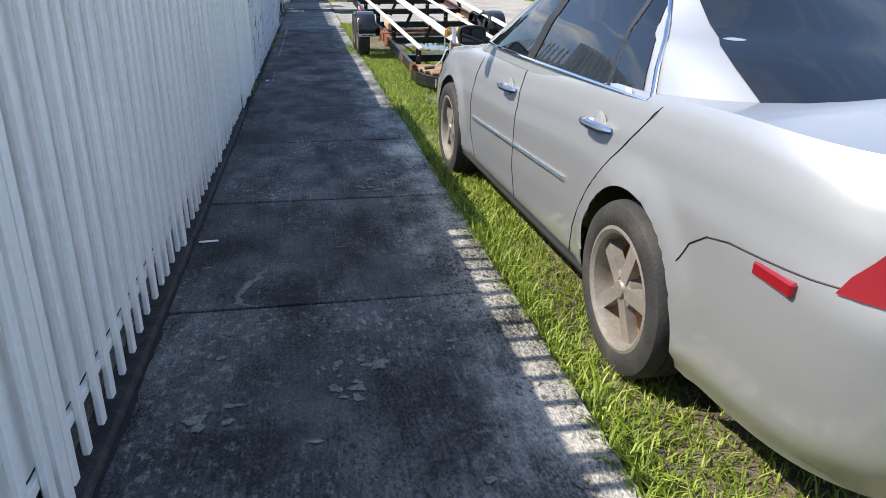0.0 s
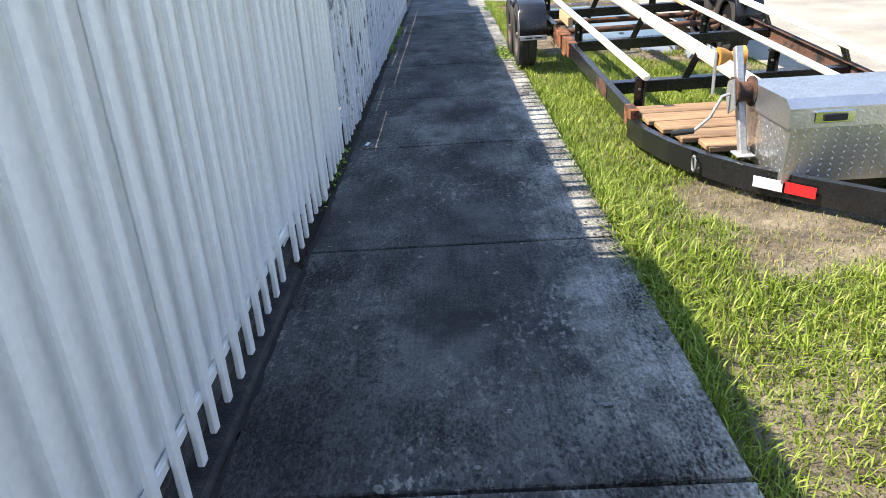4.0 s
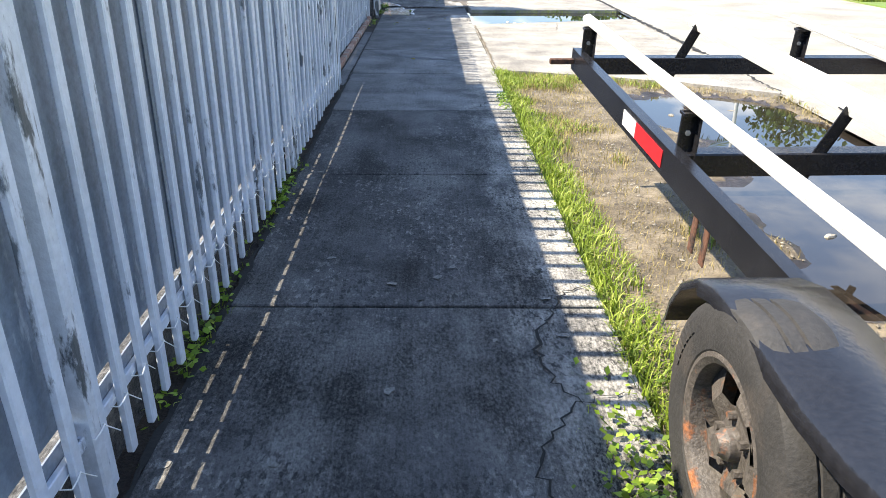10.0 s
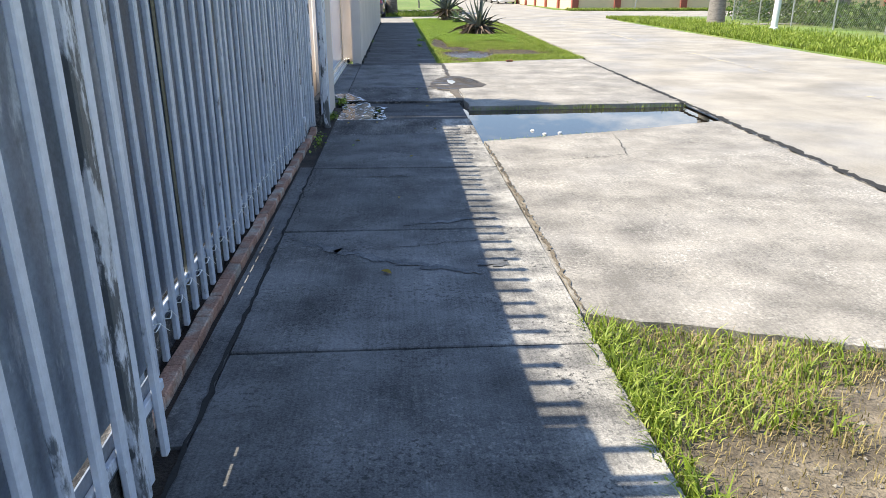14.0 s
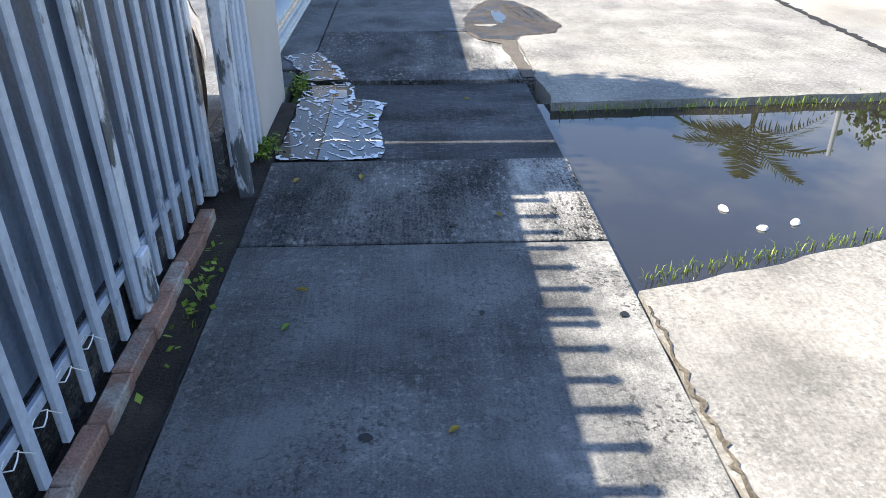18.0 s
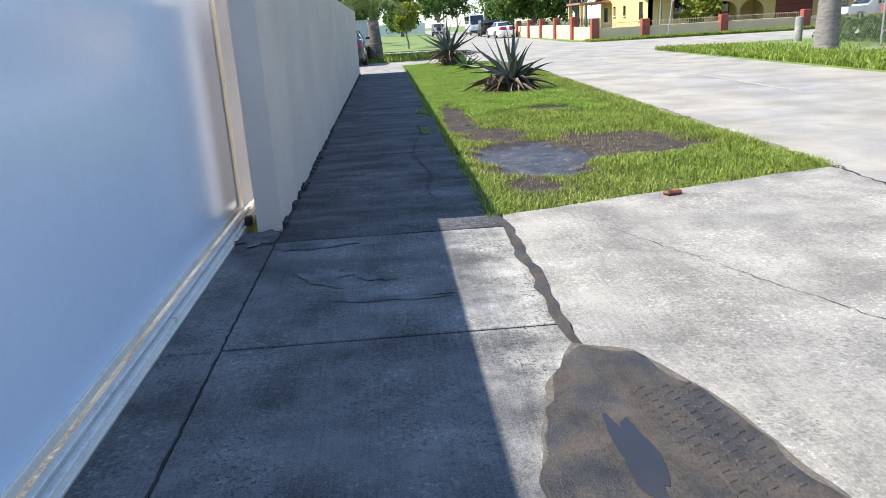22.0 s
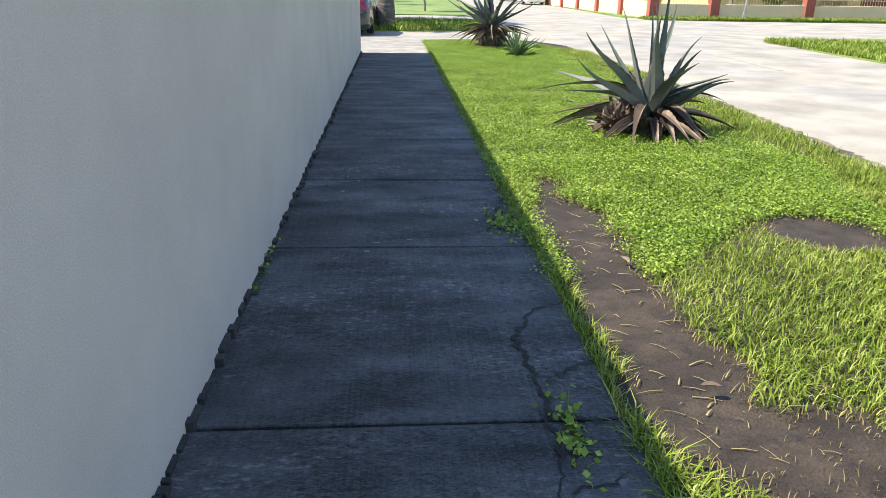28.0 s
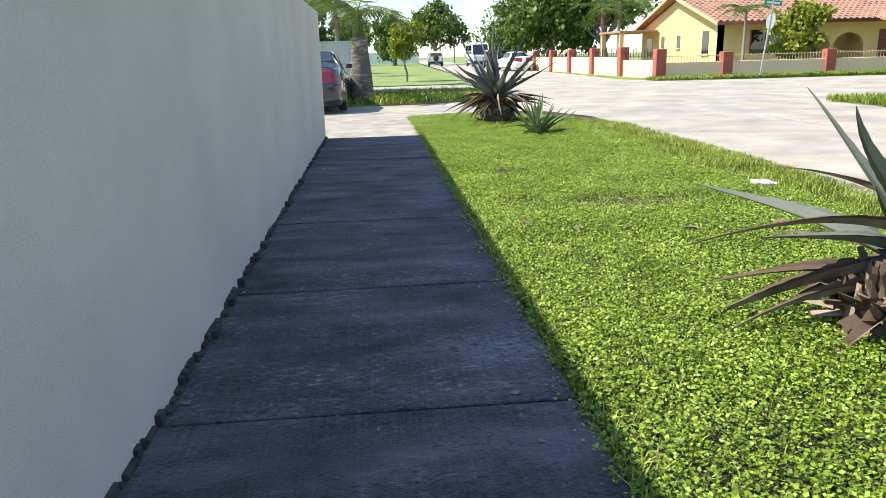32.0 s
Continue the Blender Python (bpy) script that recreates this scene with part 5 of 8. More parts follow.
def fender(x0, x1, m=Matrix()):
    """Tandem mudguard: a rounded sheet that rises over both wheels and dips between."""
    prof = [(13.395, 0.35), (13.395, 0.45), (13.415, 0.54), (13.46, 0.615), (13.54, 0.67), (13.66, 0.70), (13.80, 0.705), (13.95, 0.69), (14.10, 0.66), (14.25, 0.635), (14.40, 0.628),
            (14.55, 0.64), (14.70, 0.65), (14.84, 0.645), (14.95, 0.615), (15.04, 0.56), (15.10, 0.48), (15.125, 0.40)]
    fine = []
    for (a, b), (c, d) in zip(prof, prof[1:]):
        for k in range(3):
            fine.append((lerp(a, c, k / 3), lerp(b, d, k / 3)))
    fine.append(prof[-1])
    g = Geo()
    n = len(fine)
    across = [(x0, -0.035), (x0 + 0.002, -0.012), (x0 + 0.012, 0.0), (lerp(x0, x1, 0.5), 0.004), (x1 - 0.01, 0.0), (x1, -0.01)]
    for layer in (0.0, -0.006):
        for y, z in fine:
            for x, dz in across:
                k = 1 if z > 0.62 else 0.0
                # the turned-down lip follows the sheet's normal: down on top, inwards on the ends
                yy = y + (0 if k else (0.6 * -dz if y < 14 else 0.6 * dz))
                g.v.append((x, yy, z + dz * (1 if k else 0.3) + layer))
    q = len(across)
    for l in (0, 1):
        o = l * n * q
        for i in range(n - 1):
            for j in range(q - 1):
                g.f.append((o + i * q + j, o + i * q + j + 1, o + (i + 1) * q + j + 1, o + (i + 1) * q + j))
    return g


fd = part("mudguard", fender(0.458, 0.735), BLACK_PAINT, trailer, "glossy black tandem mudguard with scuffed white edges", smooth=50)
part("scuffed_edge", Geo().tube([(0.456, 13.41, 0.36), (0.456, 13.41, 0.45), (0.456, 13.43, 0.54), (0.456, 13.48, 0.61)], 0.006, 5), GALV, fd)
part("end_plate", Geo().box(0.46, 0.735, 13.383, 13.391, 0.335, 0.38, bev=0.003), GALV, fd, "bare galvanised end strip with slots")
for x in (0.55, 0.65):
    part("slot", Geo().box(x - 0.035, x + 0.035, 13.380, 13.384, 0.35, 0.364, bev=0.001), RUBBER, fd)
part("mudguard", fender(2.62, 2.90), BLACK_PAINT, trailer, "glossy black tandem mudguard", smooth=50)
part("guard_strut", Geo().box(0.74, 0.84, 14.2, 14.26, 0.45, 0.50, bev=0.004), BLACK_PAINT, trailer)


# posts and bunks
def bunk(x0, x1, wide, thick, y1, z=0.245, lean=0):
    m = TRAIL
    g = Geo()
    a, b = Vector((x0, 0.17, z)), Vector((x1, y1, z))
    d = (b - a)
    turn = Matrix.Translation(a) @ d.to_track_quat('-Y', 'Z').to_matrix().to_4x4() @ Matrix.Rotation(radians(lean), 4, 'Y')
    g.box(-wide / 2, wide / 2, -d.length, 0, -thick, 0, m=m @ turn, bev=0.012)
    return part("bunk", g, BUNK_M, trailer, "white carpeted bunk board")


BUNKS = [(0.06, 0.15, 0.052, 0.045, -6.53, -18, 'l'), (0.69, 0.78, 0.10, 0.06, -7.45, -22, 'l'), (1.28, 1.36, 0.052, 0.045, -7.2, 16, 'r'), (1.89, 1.88, 0.10, 0.06, -6.9, 22, 'r')]
for x0, x1, wide, thick, y1, lean, s in BUNKS:
    bunk(x0, x1, wide, thick, y1, lean=lean)
    for v in (0.06, -1.42, -2.95, -4.5, -6.4 if y1 > -6.6 else -5.9):
        xb = lerp(x0, x1, v / y1)
        foot = xb + (0.0 if wide < 0.1 else (-0.09 if s == 'l' else 0.09))
        g = Geo()
        a, b = Vector((foot, v, 0.0)), Vector((xb, v, 0.20))
        t = Matrix.Translation(a) @ (b - a).to_track_quat('Z', 'Y').to_matrix().to_4x4()
        g.box(-0.032, 0.032, -0.006, 0.006, -0.10, (b - a).length, m=TRAIL @ t, bev=0.002)
        g.box(-0.032, -0.026, -0.006, 0.05, -0.10, (b - a).length, m=TRAIL @ t, bev=0.002)
        g.box(-0.035, 0.035, -0.02, 0.03, (b - a).length - 0.02, (b - a).length - 0.006, m=TRAIL @ t, bev=0.002)
        pst = part("bunk_post", g, BLACK_PAINT, trailer, "bolted black post")
        for zb in ((b - a).length * 0.55, -0.03):
            part("bolt", Geo().lathe([(0, -0.018), (0.011, -0.018), (0.011, 0.012), (0, 0.012)], 6, 'y', TRAIL @ t @ pose(0, 0, zb)), GALV, pst)
for x0, v in ((0.12, -3.95), (0.84, -3.7), (1.5, -3.3)):
    tb("support_plank", (x0 - 0.03, x0 + 0.02, v - 0.22, v + 0.22, 0.09, 0.185), PLY, "raw plank bolted to the bunk")

# reflective tape, rear bracket, hook, hanging strap
tb("reflective_tape", (-0.0035, -0.001, -1.08, -0.90, -0.035, 0.035), WHITE_REFL, "white reflective tape", 0)
tb("reflective_tape", (-0.0035, -0.001, -1.42, -1.08, -0.035, 0.035), RED_REFL, "red reflective tape", 0)
tb("lamp_bracket", (-0.14, 0.0, 0.09, 0.12, -0.02, 0.012), RUST_DARK, "rusty lamp bracket")
tb("end_sticker", (0.004, 0.04, 0.1605, 0.163, 0.01, 0.05), WHITE_PLASTIC, "white sticker", 0)
for k in range(2):
    tb("hanger", (0.01 + 0.0 * k, 0.018, -1.80 - 0.10 * k, -1.76 - 0.10 * k, -0.21, -0.06), RUST_DARK, "rusty hanging strap")
chain = Geo()
for k in range(7):
    c = Vector((0.80 + 0.012 * math.sin(k), 13.30 + 0.01 * k, 0.47 - 0.033 * k))
    ring = [c + (Vector((0.016 * math.cos(a), 0, 0.024 * math.sin(a))) if k % 2 else Vector((0, 0.016 * math.cos(a), 0.024 * math.sin(a)))) for a in np.linspace(0, 2 * math.pi, 9)]
    chain.tube(ring, 0.0045, 5, False)
part("safety_chain", chain, RUST, trailer, "rusty chain")

# bow: two rails bent inwards to the tongue
def bow(sgn, cx):
    g = Geo()
    pts = [(0.945, 10.80), (0.975, 10.5), (1.05, 10.18), (1.16, 9.90), (1.31, 9.64), (1.50, 9.41), (1.73, 9.18), (1.93, 8.95), (1.95, 8.2)]
    pts = [(x if sgn > 0 else 2 * cx - x, y) for x, y in pts]
    n = len(pts)
    prof = [(0.0, 0.02), (0.05, 0.02), (0.05, 0.028), (0.008, 0.028), (0.008, 0.147), (0.05, 0.147), (0.05, 0.155), (0.0, 0.155)]
    for i, (x, y) in enumerate(pts):
        d = Vector((*pts[min(i + 1, n - 1)], 0)) - Vector((*pts[max(i - 1, 0)], 0))
        inw = Vector((d.y, -d.x, 0)).normalized() * (-1 if sgn > 0 else 1)
        g.v += [(x + inw.x * w, y + inw.y * w, z) for w, z in prof]
    g.f = [(i * 8 + k, i * 8 + (k + 1) % 8, (i + 1) * 8 + (k + 1) % 8, (i + 1) * 8 + k) for i in range(n - 1) for k in range(8)]
    g.f += [tuple(range(8)), tuple((n - 1) * 8 + k for k in range(7, -1, -1))]
    return g


CX = 1.97
part("bow_rail", bow(1, CX), BLACK_PAINT, trailer, "black bent bow rail")
part("bow_rail", bow(-1, CX), BLACK_PAINT, trailer, "black bent bow rail")
part("coupler", Geo().box(CX - 0.05, CX + 0.05, 7.55, 8.2, 0.05, 0.15, bev=0.012).lathe([(0.0, 0.02), (0.06, 0.02), (0.075, 0.08), (0.05, 0.16), (0, 0.17)], 16, 'z', pose(CX, 7.55, 0.02)), GALV, trailer, smooth=35)
part("front_beam", Geo().box(0.99, 2.95, 10.72, 10.8, 0.03, 0.12, bev=0.005), BLACK_PAINT, trailer)
part("front_beam", Geo().box(1.37, 2.57, 9.55, 9.61, 0.01, 0.12, bev=0.005), BLACK_PAINT, trailer)
for c, l, material, word in (((1.395, 9.515), 0.16, WHITE_REFL, "white"), ((1.51, 9.388), 0.16, RED_REFL, "red")):
    part("reflective_tape", Geo().box(-0.004, -0.001, -l / 2, l / 2, 0.06, 0.12, m=pose(c[0] - 0.004, c[1] - 0.004, 0, 0, 0, 41)), material, trailer, word + " reflective tape")
# plank deck
for k in range(5):
    y = 11.0 - 0.222 * k
    x0 = (1.0, 1.03, 1.065, 1.12, 1.21)[k]
    part("deck_plank", Geo().box(x0, 2 * CX - x0, y - 0.195, y, 0.148, 0.183, bev=0.006), WOOD, trailer, "weathered deck plank")
part("tie_eye", Geo().tube([Vector((1.14, 9.92, 0.09)) + Vector((-0.01, 0.03 * math.cos(a), 0.045 * math.sin(a))) for a in np.linspace(0, 2 * math.pi, 13)], 0.007, 6, False), GALV, trailer, smooth=True)

# winch stand with handle, strap reel and bow roller
ws = part("winch_stand", Geo().box(-0.022, 0.022, -0.025, 0.025, 0.0, 0.62, m=pose(1.36, 9.80, 0.15, -22, 0, 0), bev=0.006).box(-0.05, 0.05, -0.06, 0.06, 0.0, 0.012, m=pose(1.36, 9.80, 0.163), bev=0.003), GALV, trailer, "galvanised winch stand")
part("winch_frame", Geo().prism([(-0.05, 0.30), (0.05, 0.26), (0.09, 0.36), (0.07, 0.44), (-0.02, 0.46)], -0.065, -0.059, 'x', pose(1.36, 9.84, 0.12, -6, 0, 0)).prism([(-0.05, 0.30), (0.05, 0.26), (0.09, 0.36), (0.07, 0.44), (-0.02, 0.46)], 0.059, 0.065, 'x', pose(1.36, 9.84, 0.12, -6, 0, 0)), GALV, ws)
part("winch_reel", Geo().lathe([(0.03, -0.055), (0.085, -0.055), (0.085, -0.045), (0.055, -0.04), (0.055, 0.04), (0.085, 0.045), (0.085, 0.055), (0.03, 0.055)], 24, 'x', pose(1.36, 9.90, 0.50)), RUST_DARK, ws, "rusty winch reel", smooth=35)
part("winch_handle", Geo().tube([(1.29, 9.9, 0.49), (1.25, 9.9, 0.48), (1.20, 9.92, 0.36), (1.12, 9.94, 0.28)], 0.010, 6), GALV, ws, smooth=True)
part("handle_grip", Geo().tube([(1.12, 9.94, 0.28), (1.0, 9.96, 0.265)], 0.018, 8), RUBBER, ws, smooth=True)
part("bow_roller", Geo().lathe([(0.012, -0.075), (0.055, -0.075), (0.045, -0.04), (0.022, 0.0), (0.045, 0.04), (0.055, 0.075), (0.012, 0.075)], 20, 'x', pose(1.36, 10.12, 0.66)), AMBER_POLY, ws, "amber bow roller", smooth=35)
part("roller_bracket", Geo().box(-0.09, -0.083, -0.02, 0.02, -0.22, 0.03, m=pose(1.36, 10.12, 0.66), bev=0.002).box(0.083, 0.09, -0.02, 0.02, -0.22, 0.03, m=pose(1.36, 10.12, 0.66), bev=0.002), GALV, ws)

# chequer-plate toolbox across the bow
tool = empty("toolbox", pose(2.13, 9.72, 0.11), label="bare aluminium chequer-plate toolbox on the trailer bow", category="toolbox")
g = Geo().prism([(-0.27, 0.0), (0.27, 0.0), (0.30, 0.30), (-0.30, 0.30)], -0.70, 0.70, 'x')
part("box", g, PLATE, tool)
lid = part("lid", Geo().prism([(-0.31, 0.30), (0.31, 0.30), (0.31, 0.40), (0.25, 0.44), (-0.25, 0.44), (-0.31, 0.40)], -0.72, 0.72, 'x'), PLATE, tool)
lug = Geo()
for i in range(26):
    for j in range(11):
        m = pose(-0.68 + i * 0.054, -0.24 + j * 0.047, 0.4405, 0, 0, 45 if (i + j) % 2 else -45)
        lug.add([(-0.016, 0, 0), (0, -0.005, 0.0), (0.016, 0, 0), (0, 0.005, 0.0), (0, 0, 0.003)], [(0, 1, 4), (1, 2, 4), (2, 3, 4), (3, 0, 4)], m)
    for j in range(9):
        m = pose(-0.68 + i * 0.054, -0.272 - 0.0030 * (0.03 + j * 0.032) / 0.03, 0.03 + j * 0.032, 95.7, 0, 0) @ pose(0, 0, 0, 0, 0, 45 if (i + j) % 2 else -45)
        lug.add([(-0.014, 0, 0), (0, -0.005, 0.0), (0.014, 0, 0), (0, 0.005, 0.0), (0, 0, 0.003)], [(0, 1, 4), (1, 2, 4), (2, 3, 4), (3, 0, 4)], m)
for i in range(10):
    for j in range(9):
        m = pose(-0.7005, -0.24 + i * 0.052, 0.03 + j * 0.03, 0, -90, 0) @ pose(0, 0, 0, 0, 0, 45 if (i + j) % 2 else -45)
        lug.add([(-0.014, 0, 0), (0, -0.005, 0.0), (0.014, 0, 0), (0, 0.005, 0.0), (0, 0, 0.003)], [(0, 1, 4), (1, 2, 4), (2, 3, 4), (3, 0, 4)], m)
tagged(part("tread_lugs", lug, PLATE, tool), kind="stuff")
for x in (-0.5, 0.5):
    lt = part("latch", Geo().box(x - 0.10, x + 0.10, -0.324, -0.310, 0.325, 0.385, bev=0.004), CHROME, tool, "chrome paddle latch")
    part("paddle", Geo().box(x - 0.06, x + 0.06, -0.332, -0.322, 0.335, 0.372, bev=0.004), RUBBER, lt)
bd = part("maker_plate", Geo().box(-0.14, 0.14, -0.316, -0.311, 0.325, 0.385, bev=0.002), IRON, tool, "black maker plate with a yellow disc")
part("disc", Geo().lathe([(0, -0.003), (0.02, -0.003), (0.02, 0.002)], 14, 'y', pose(-0.09, -0.316, 0.355)), AMBER_POLY, bd)
part("bar", Geo().box(-0.05, 0.11, -0.318, -0.315, 0.345, 0.365), GALV, bd)
lg = Geo()
for x in (-0.5, 0.5):
    lg.box(x - 0.04, x + 0.04, -0.2, 0.2, -0.03, 0.001, bev=0.004)
part("foot", lg, GALV, tool)

# ---------- grass ----------
def blades(name, spots, material, label, h=(0.05, 0.11), w=(0.003, 0.006), lean=0.5, per=1, seed=1, segs=2):
    """Many bent blades in one mesh: spots are (x, y, z, size)."""
    r = np.random.RandomState(seed)
    p = np.repeat(np.array(spots, float), per, 0)
    n = len(p)
    p[:, :2] += r.normal(0, 0.012, (n, 2)) if per > 1 else 0
    a = r.uniform(0, 2 * np.pi, n)
    hh = r.uniform(*h, n) * p[:, 3]
    ww = r.uniform(*w, n) * np.sqrt(p[:, 3])
    le = r.uniform(0.15, 1.0, n) * lean * hh
    d = np.stack([np.cos(a), np.sin(a), 0 * a], 1)
    s = np.stack([-np.sin(a), np.cos(a), 0 * a], 1)
    up = np.array([0, 0, 1.0])
    base = p[:, :3]
    q1 = base + up * (hh * 0.55)[:, None] + d * (le * 0.3)[:, None]
    tip = base + up * (hh * r.uniform(0.5, 1.0, n))[:, None] + d * le[:, None]
    v = np.stack([base - s * ww[:, None] / 2, base + s * ww[:, None] / 2, q1 + s * ww[:, None] * 0.42, q1 - s * ww[:, None] * 0.42, tip], 1).reshape(-1, 3)
    me = bpy.data.meshes.new(name)
    me.vertices.add(5 * n)
    me.vertices.foreach_set("co", v.ravel())
    o = 5 * np.arange(n)[:, None]
    idx = np.concatenate([o + [[0, 1, 2, 3]], o + [[3, 2, 4]]], 1).ravel()
    me.loops.add(7 * n)
    me.loops.foreach_set("vertex_index", idx)
    me.polygons.add(2 * n)
    st = np.stack([7 * np.arange(n), 7 * np.arange(n) + 4], 1).ravel()
    me.polygons.foreach_set("loop_start", st)
    me.polygons.foreach_set("loop_total", np.tile([4, 3], n))
    me.update()
    me.validate()
    me.materials.append(material)
    return part(name, me, None, None, label, kind="stuff", category="grass")


def leaves(name, spots, material, label, size=(0.010, 0.02), seed=2, flat_up=True, parent=None, **tags):
    """Many small pointed-oval leaves in one mesh: spots are (x, y, z)."""
    r = np.random.RandomState(seed)
    p = np.array(spots, float)
    n = len(p)
    a = r.uniform(0, 2 * np.pi, n)
    tilt = r.uniform(-0.5, 0.7, n) if flat_up else r.uniform(-1.4, 1.4, n)
    d = np.stack([np.cos(a) * np.cos(tilt), np.sin(a) * np.cos(tilt), np.sin(tilt)], 1)
    roll = r.normal(0, 0.5 if flat_up else 1.2, n)
    s0 = np.stack([-np.sin(a), np.cos(a), 0 * a], 1)
    u0 = np.cross(d, s0)
    s = s0 * np.cos(roll)[:, None] + u0 * np.sin(roll)[:, None]
    L = r.uniform(*size, n)[:, None]
    wd = L * 0.36
    v = np.stack([p, p + d * L * 0.45 + s * wd, p + d * L, p + d * L * 0.45 - s * wd], 1).reshape(-1, 3)
    me = bpy.data.meshes.new(name)
    me.vertices.add(4 * n)
    me.vertices.foreach_set("co", v.ravel())
    me.loops.add(4 * n)
    me.loops.foreach_set("vertex_index", np.arange(4 * n))
    me.polygons.add(n)
    me.polygons.foreach_set("loop_start", 4 * np.arange(n))
    me.polygons.foreach_set("loop_total", np.full(n, 4))
    me.update()
    me.validate()
    me.materials.append(material)
    ob = part(name, me, None, parent, label)
    return tagged(ob, **tags)


rg = np.random.RandomState(11)
GX, GY = np.arange(0.4, 4.9, 0.1), np.arange(-2.2, 57.2, 0.1)


def field(fn):
    return np.array([[fn(x, y) for x in GX] for y in GY])


F_BARE, F_WET, F_Z = field(bare), field(wet), field(verge_z)
F_P, F_Q = field(lambda x, y: nz(x, y, 0.9, 4)), field(lambda x, y: nz(x, y, 0.6, 9))
F_N = field(lambda x, y: nz(x, y, 5.0))


def at(F, x, y):
    """Bilinear look-up in a field over the verge."""
    i, j = np.clip((y + 2.2) / 0.1, 0, len(GY) - 1.01), np.clip((x - 0.4) / 0.1, 0, len(GX) - 1.01)
    a, b = i.astype(int), j.astype(int)
    u, v = i - a, j - b
    return F[a, b] * (1 - u) * (1 - v) + F[a + 1, b] * u * (1 - v) + F[a, b + 1] * (1 - u) * v + F[a + 1, b + 1] * u * v


X, Y = [], []
for y0, y1, dens in ((-1.5, 9.0, 5200), (9.0, 21.35, 4600), (33.1, 42, 5200), (42, 56.2, 2600)):
    n = int((y1 - y0) * 3.9 * dens)
    X.append(rg.uniform(0.5, 4.4, n))
    Y.append(rg.uniform(y0, y1, n))
X, Y = np.concatenate(X), np.concatenate(Y)
U = rg.uniform(0, 1, len(X))
B, WT, Z, P1, P2, N5 = (at(F, X, Y) for F in (F_BARE, F_WET, F_Z, F_P, F_Q, F_N))
RL = 3.35 + (Y - 25) * 0.035
ok = (X < RL + 0.04 + 0.06 * N5) & (Y < np.where(X > 0.5, 56.2 - 0.35 * (X - 1.5) ** 2, 52.2))
ok &= ~((Y > 33) & (Y < 33.12 + 0.26 * (X - 0.6) + 0.04 * N5)) & ~((Y > 19) & (Y < 21.4) & (Y > 21.30 - 0.35 * (X - 0.53) + 0.04 * N5))
ok &= (WT < 0.35) & (U > B * np.where(Y > 33, 1.0, 0.86))
ok &= ~((X > 0.85) & (X < 2.5) & (Y > 2.0) & (Y < 7.3) & (rg.uniform(0, 1, len(X)) < 0.6))
ok &= ~((X > 2.6) & (Y < 14) & (rg.uniform(0, 1, len(X)) < 0.5))
X, Y, Z, U, B, P1, P2 = (a[ok] for a in (X, Y, Z, U, B, P1, P2))
RL = RL[ok]
is_clover = (Y > 39.3 + 1.8 * P2) & (X < RL - 0.7 - 0.5 * P1) & (rg.uniform(0, 1, len(X)) < np.where(Y > 41.5, 0.65, 0.4))
clover = np.stack([X, Y, Z], 1)[is_clover]
size = np.maximum(0.35, (0.9 + 0.5 * P1 + 0.3 * (X < 0.64) + 0.35 * (X > RL - 0.4)) * (1 - 0.45 * B))
straw = (U > 0.965 - 0.2 * np.maximum(0, P2) - 0.45 * ((Y > 15.5) & (Y < 21.4) & (X > 0.75)) - 0.6 * B) & ~is_clover
lawn = np.stack([X, Y, Z - 0.01, size], 1)[~is_clover & ~straw]
dry = np.stack([X, Y, Z - 0.005, size], 1)[straw]
edge = []
# taller fringe at the pavement's edge
for k in range(9000):
    y = rg.uniform(-2, 56)
    if 21.2 < y < 33.2:
        continue
    x = 0.525 + abs(rg.normal(0, 0.035))
    if bare(x, y) < 0.6 and wet(x, y) < 0.3:
        edge.append((x, y, -0.04, rg.uniform(0.7, 1.3)))
blades("grass", lawn, GRASS, "bright green lawn grass on the verge", (0.045, 0.10), (0.004, 0.009), 1.25, 1, 3)
blades("dry_grass", dry, STRAW, "straw-coloured dry blades in the verge", (0.03, 0.09), (0.003, 0.006), 0.9, 1, 4)
blades("grass_fringe", edge, GRASS, "longer grass along the pavement edge", (0.06, 0.12), (0.004, 0.008), 0.9, 1, 5)
cl = np.repeat(clover, 6, 0)
cl += np.concatenate([rg.normal(0, 0.03, (len(cl), 2)), rg.uniform(0.01, 0.07, (len(cl), 1))], 1)
leaves("ground_cover", cl, WEED, "low bright green broad-leaved ground cover", (0.012, 0.024), 6, kind="stuff", category="weeds")
blades("grass_sprigs", [(*c, rg.uniform(0.5, 1.0)) for c in clover[::8]], GRASS, "grass sprigs among the ground cover", (0.05, 0.12), (0.003, 0.006), 0.9, 1, 7)

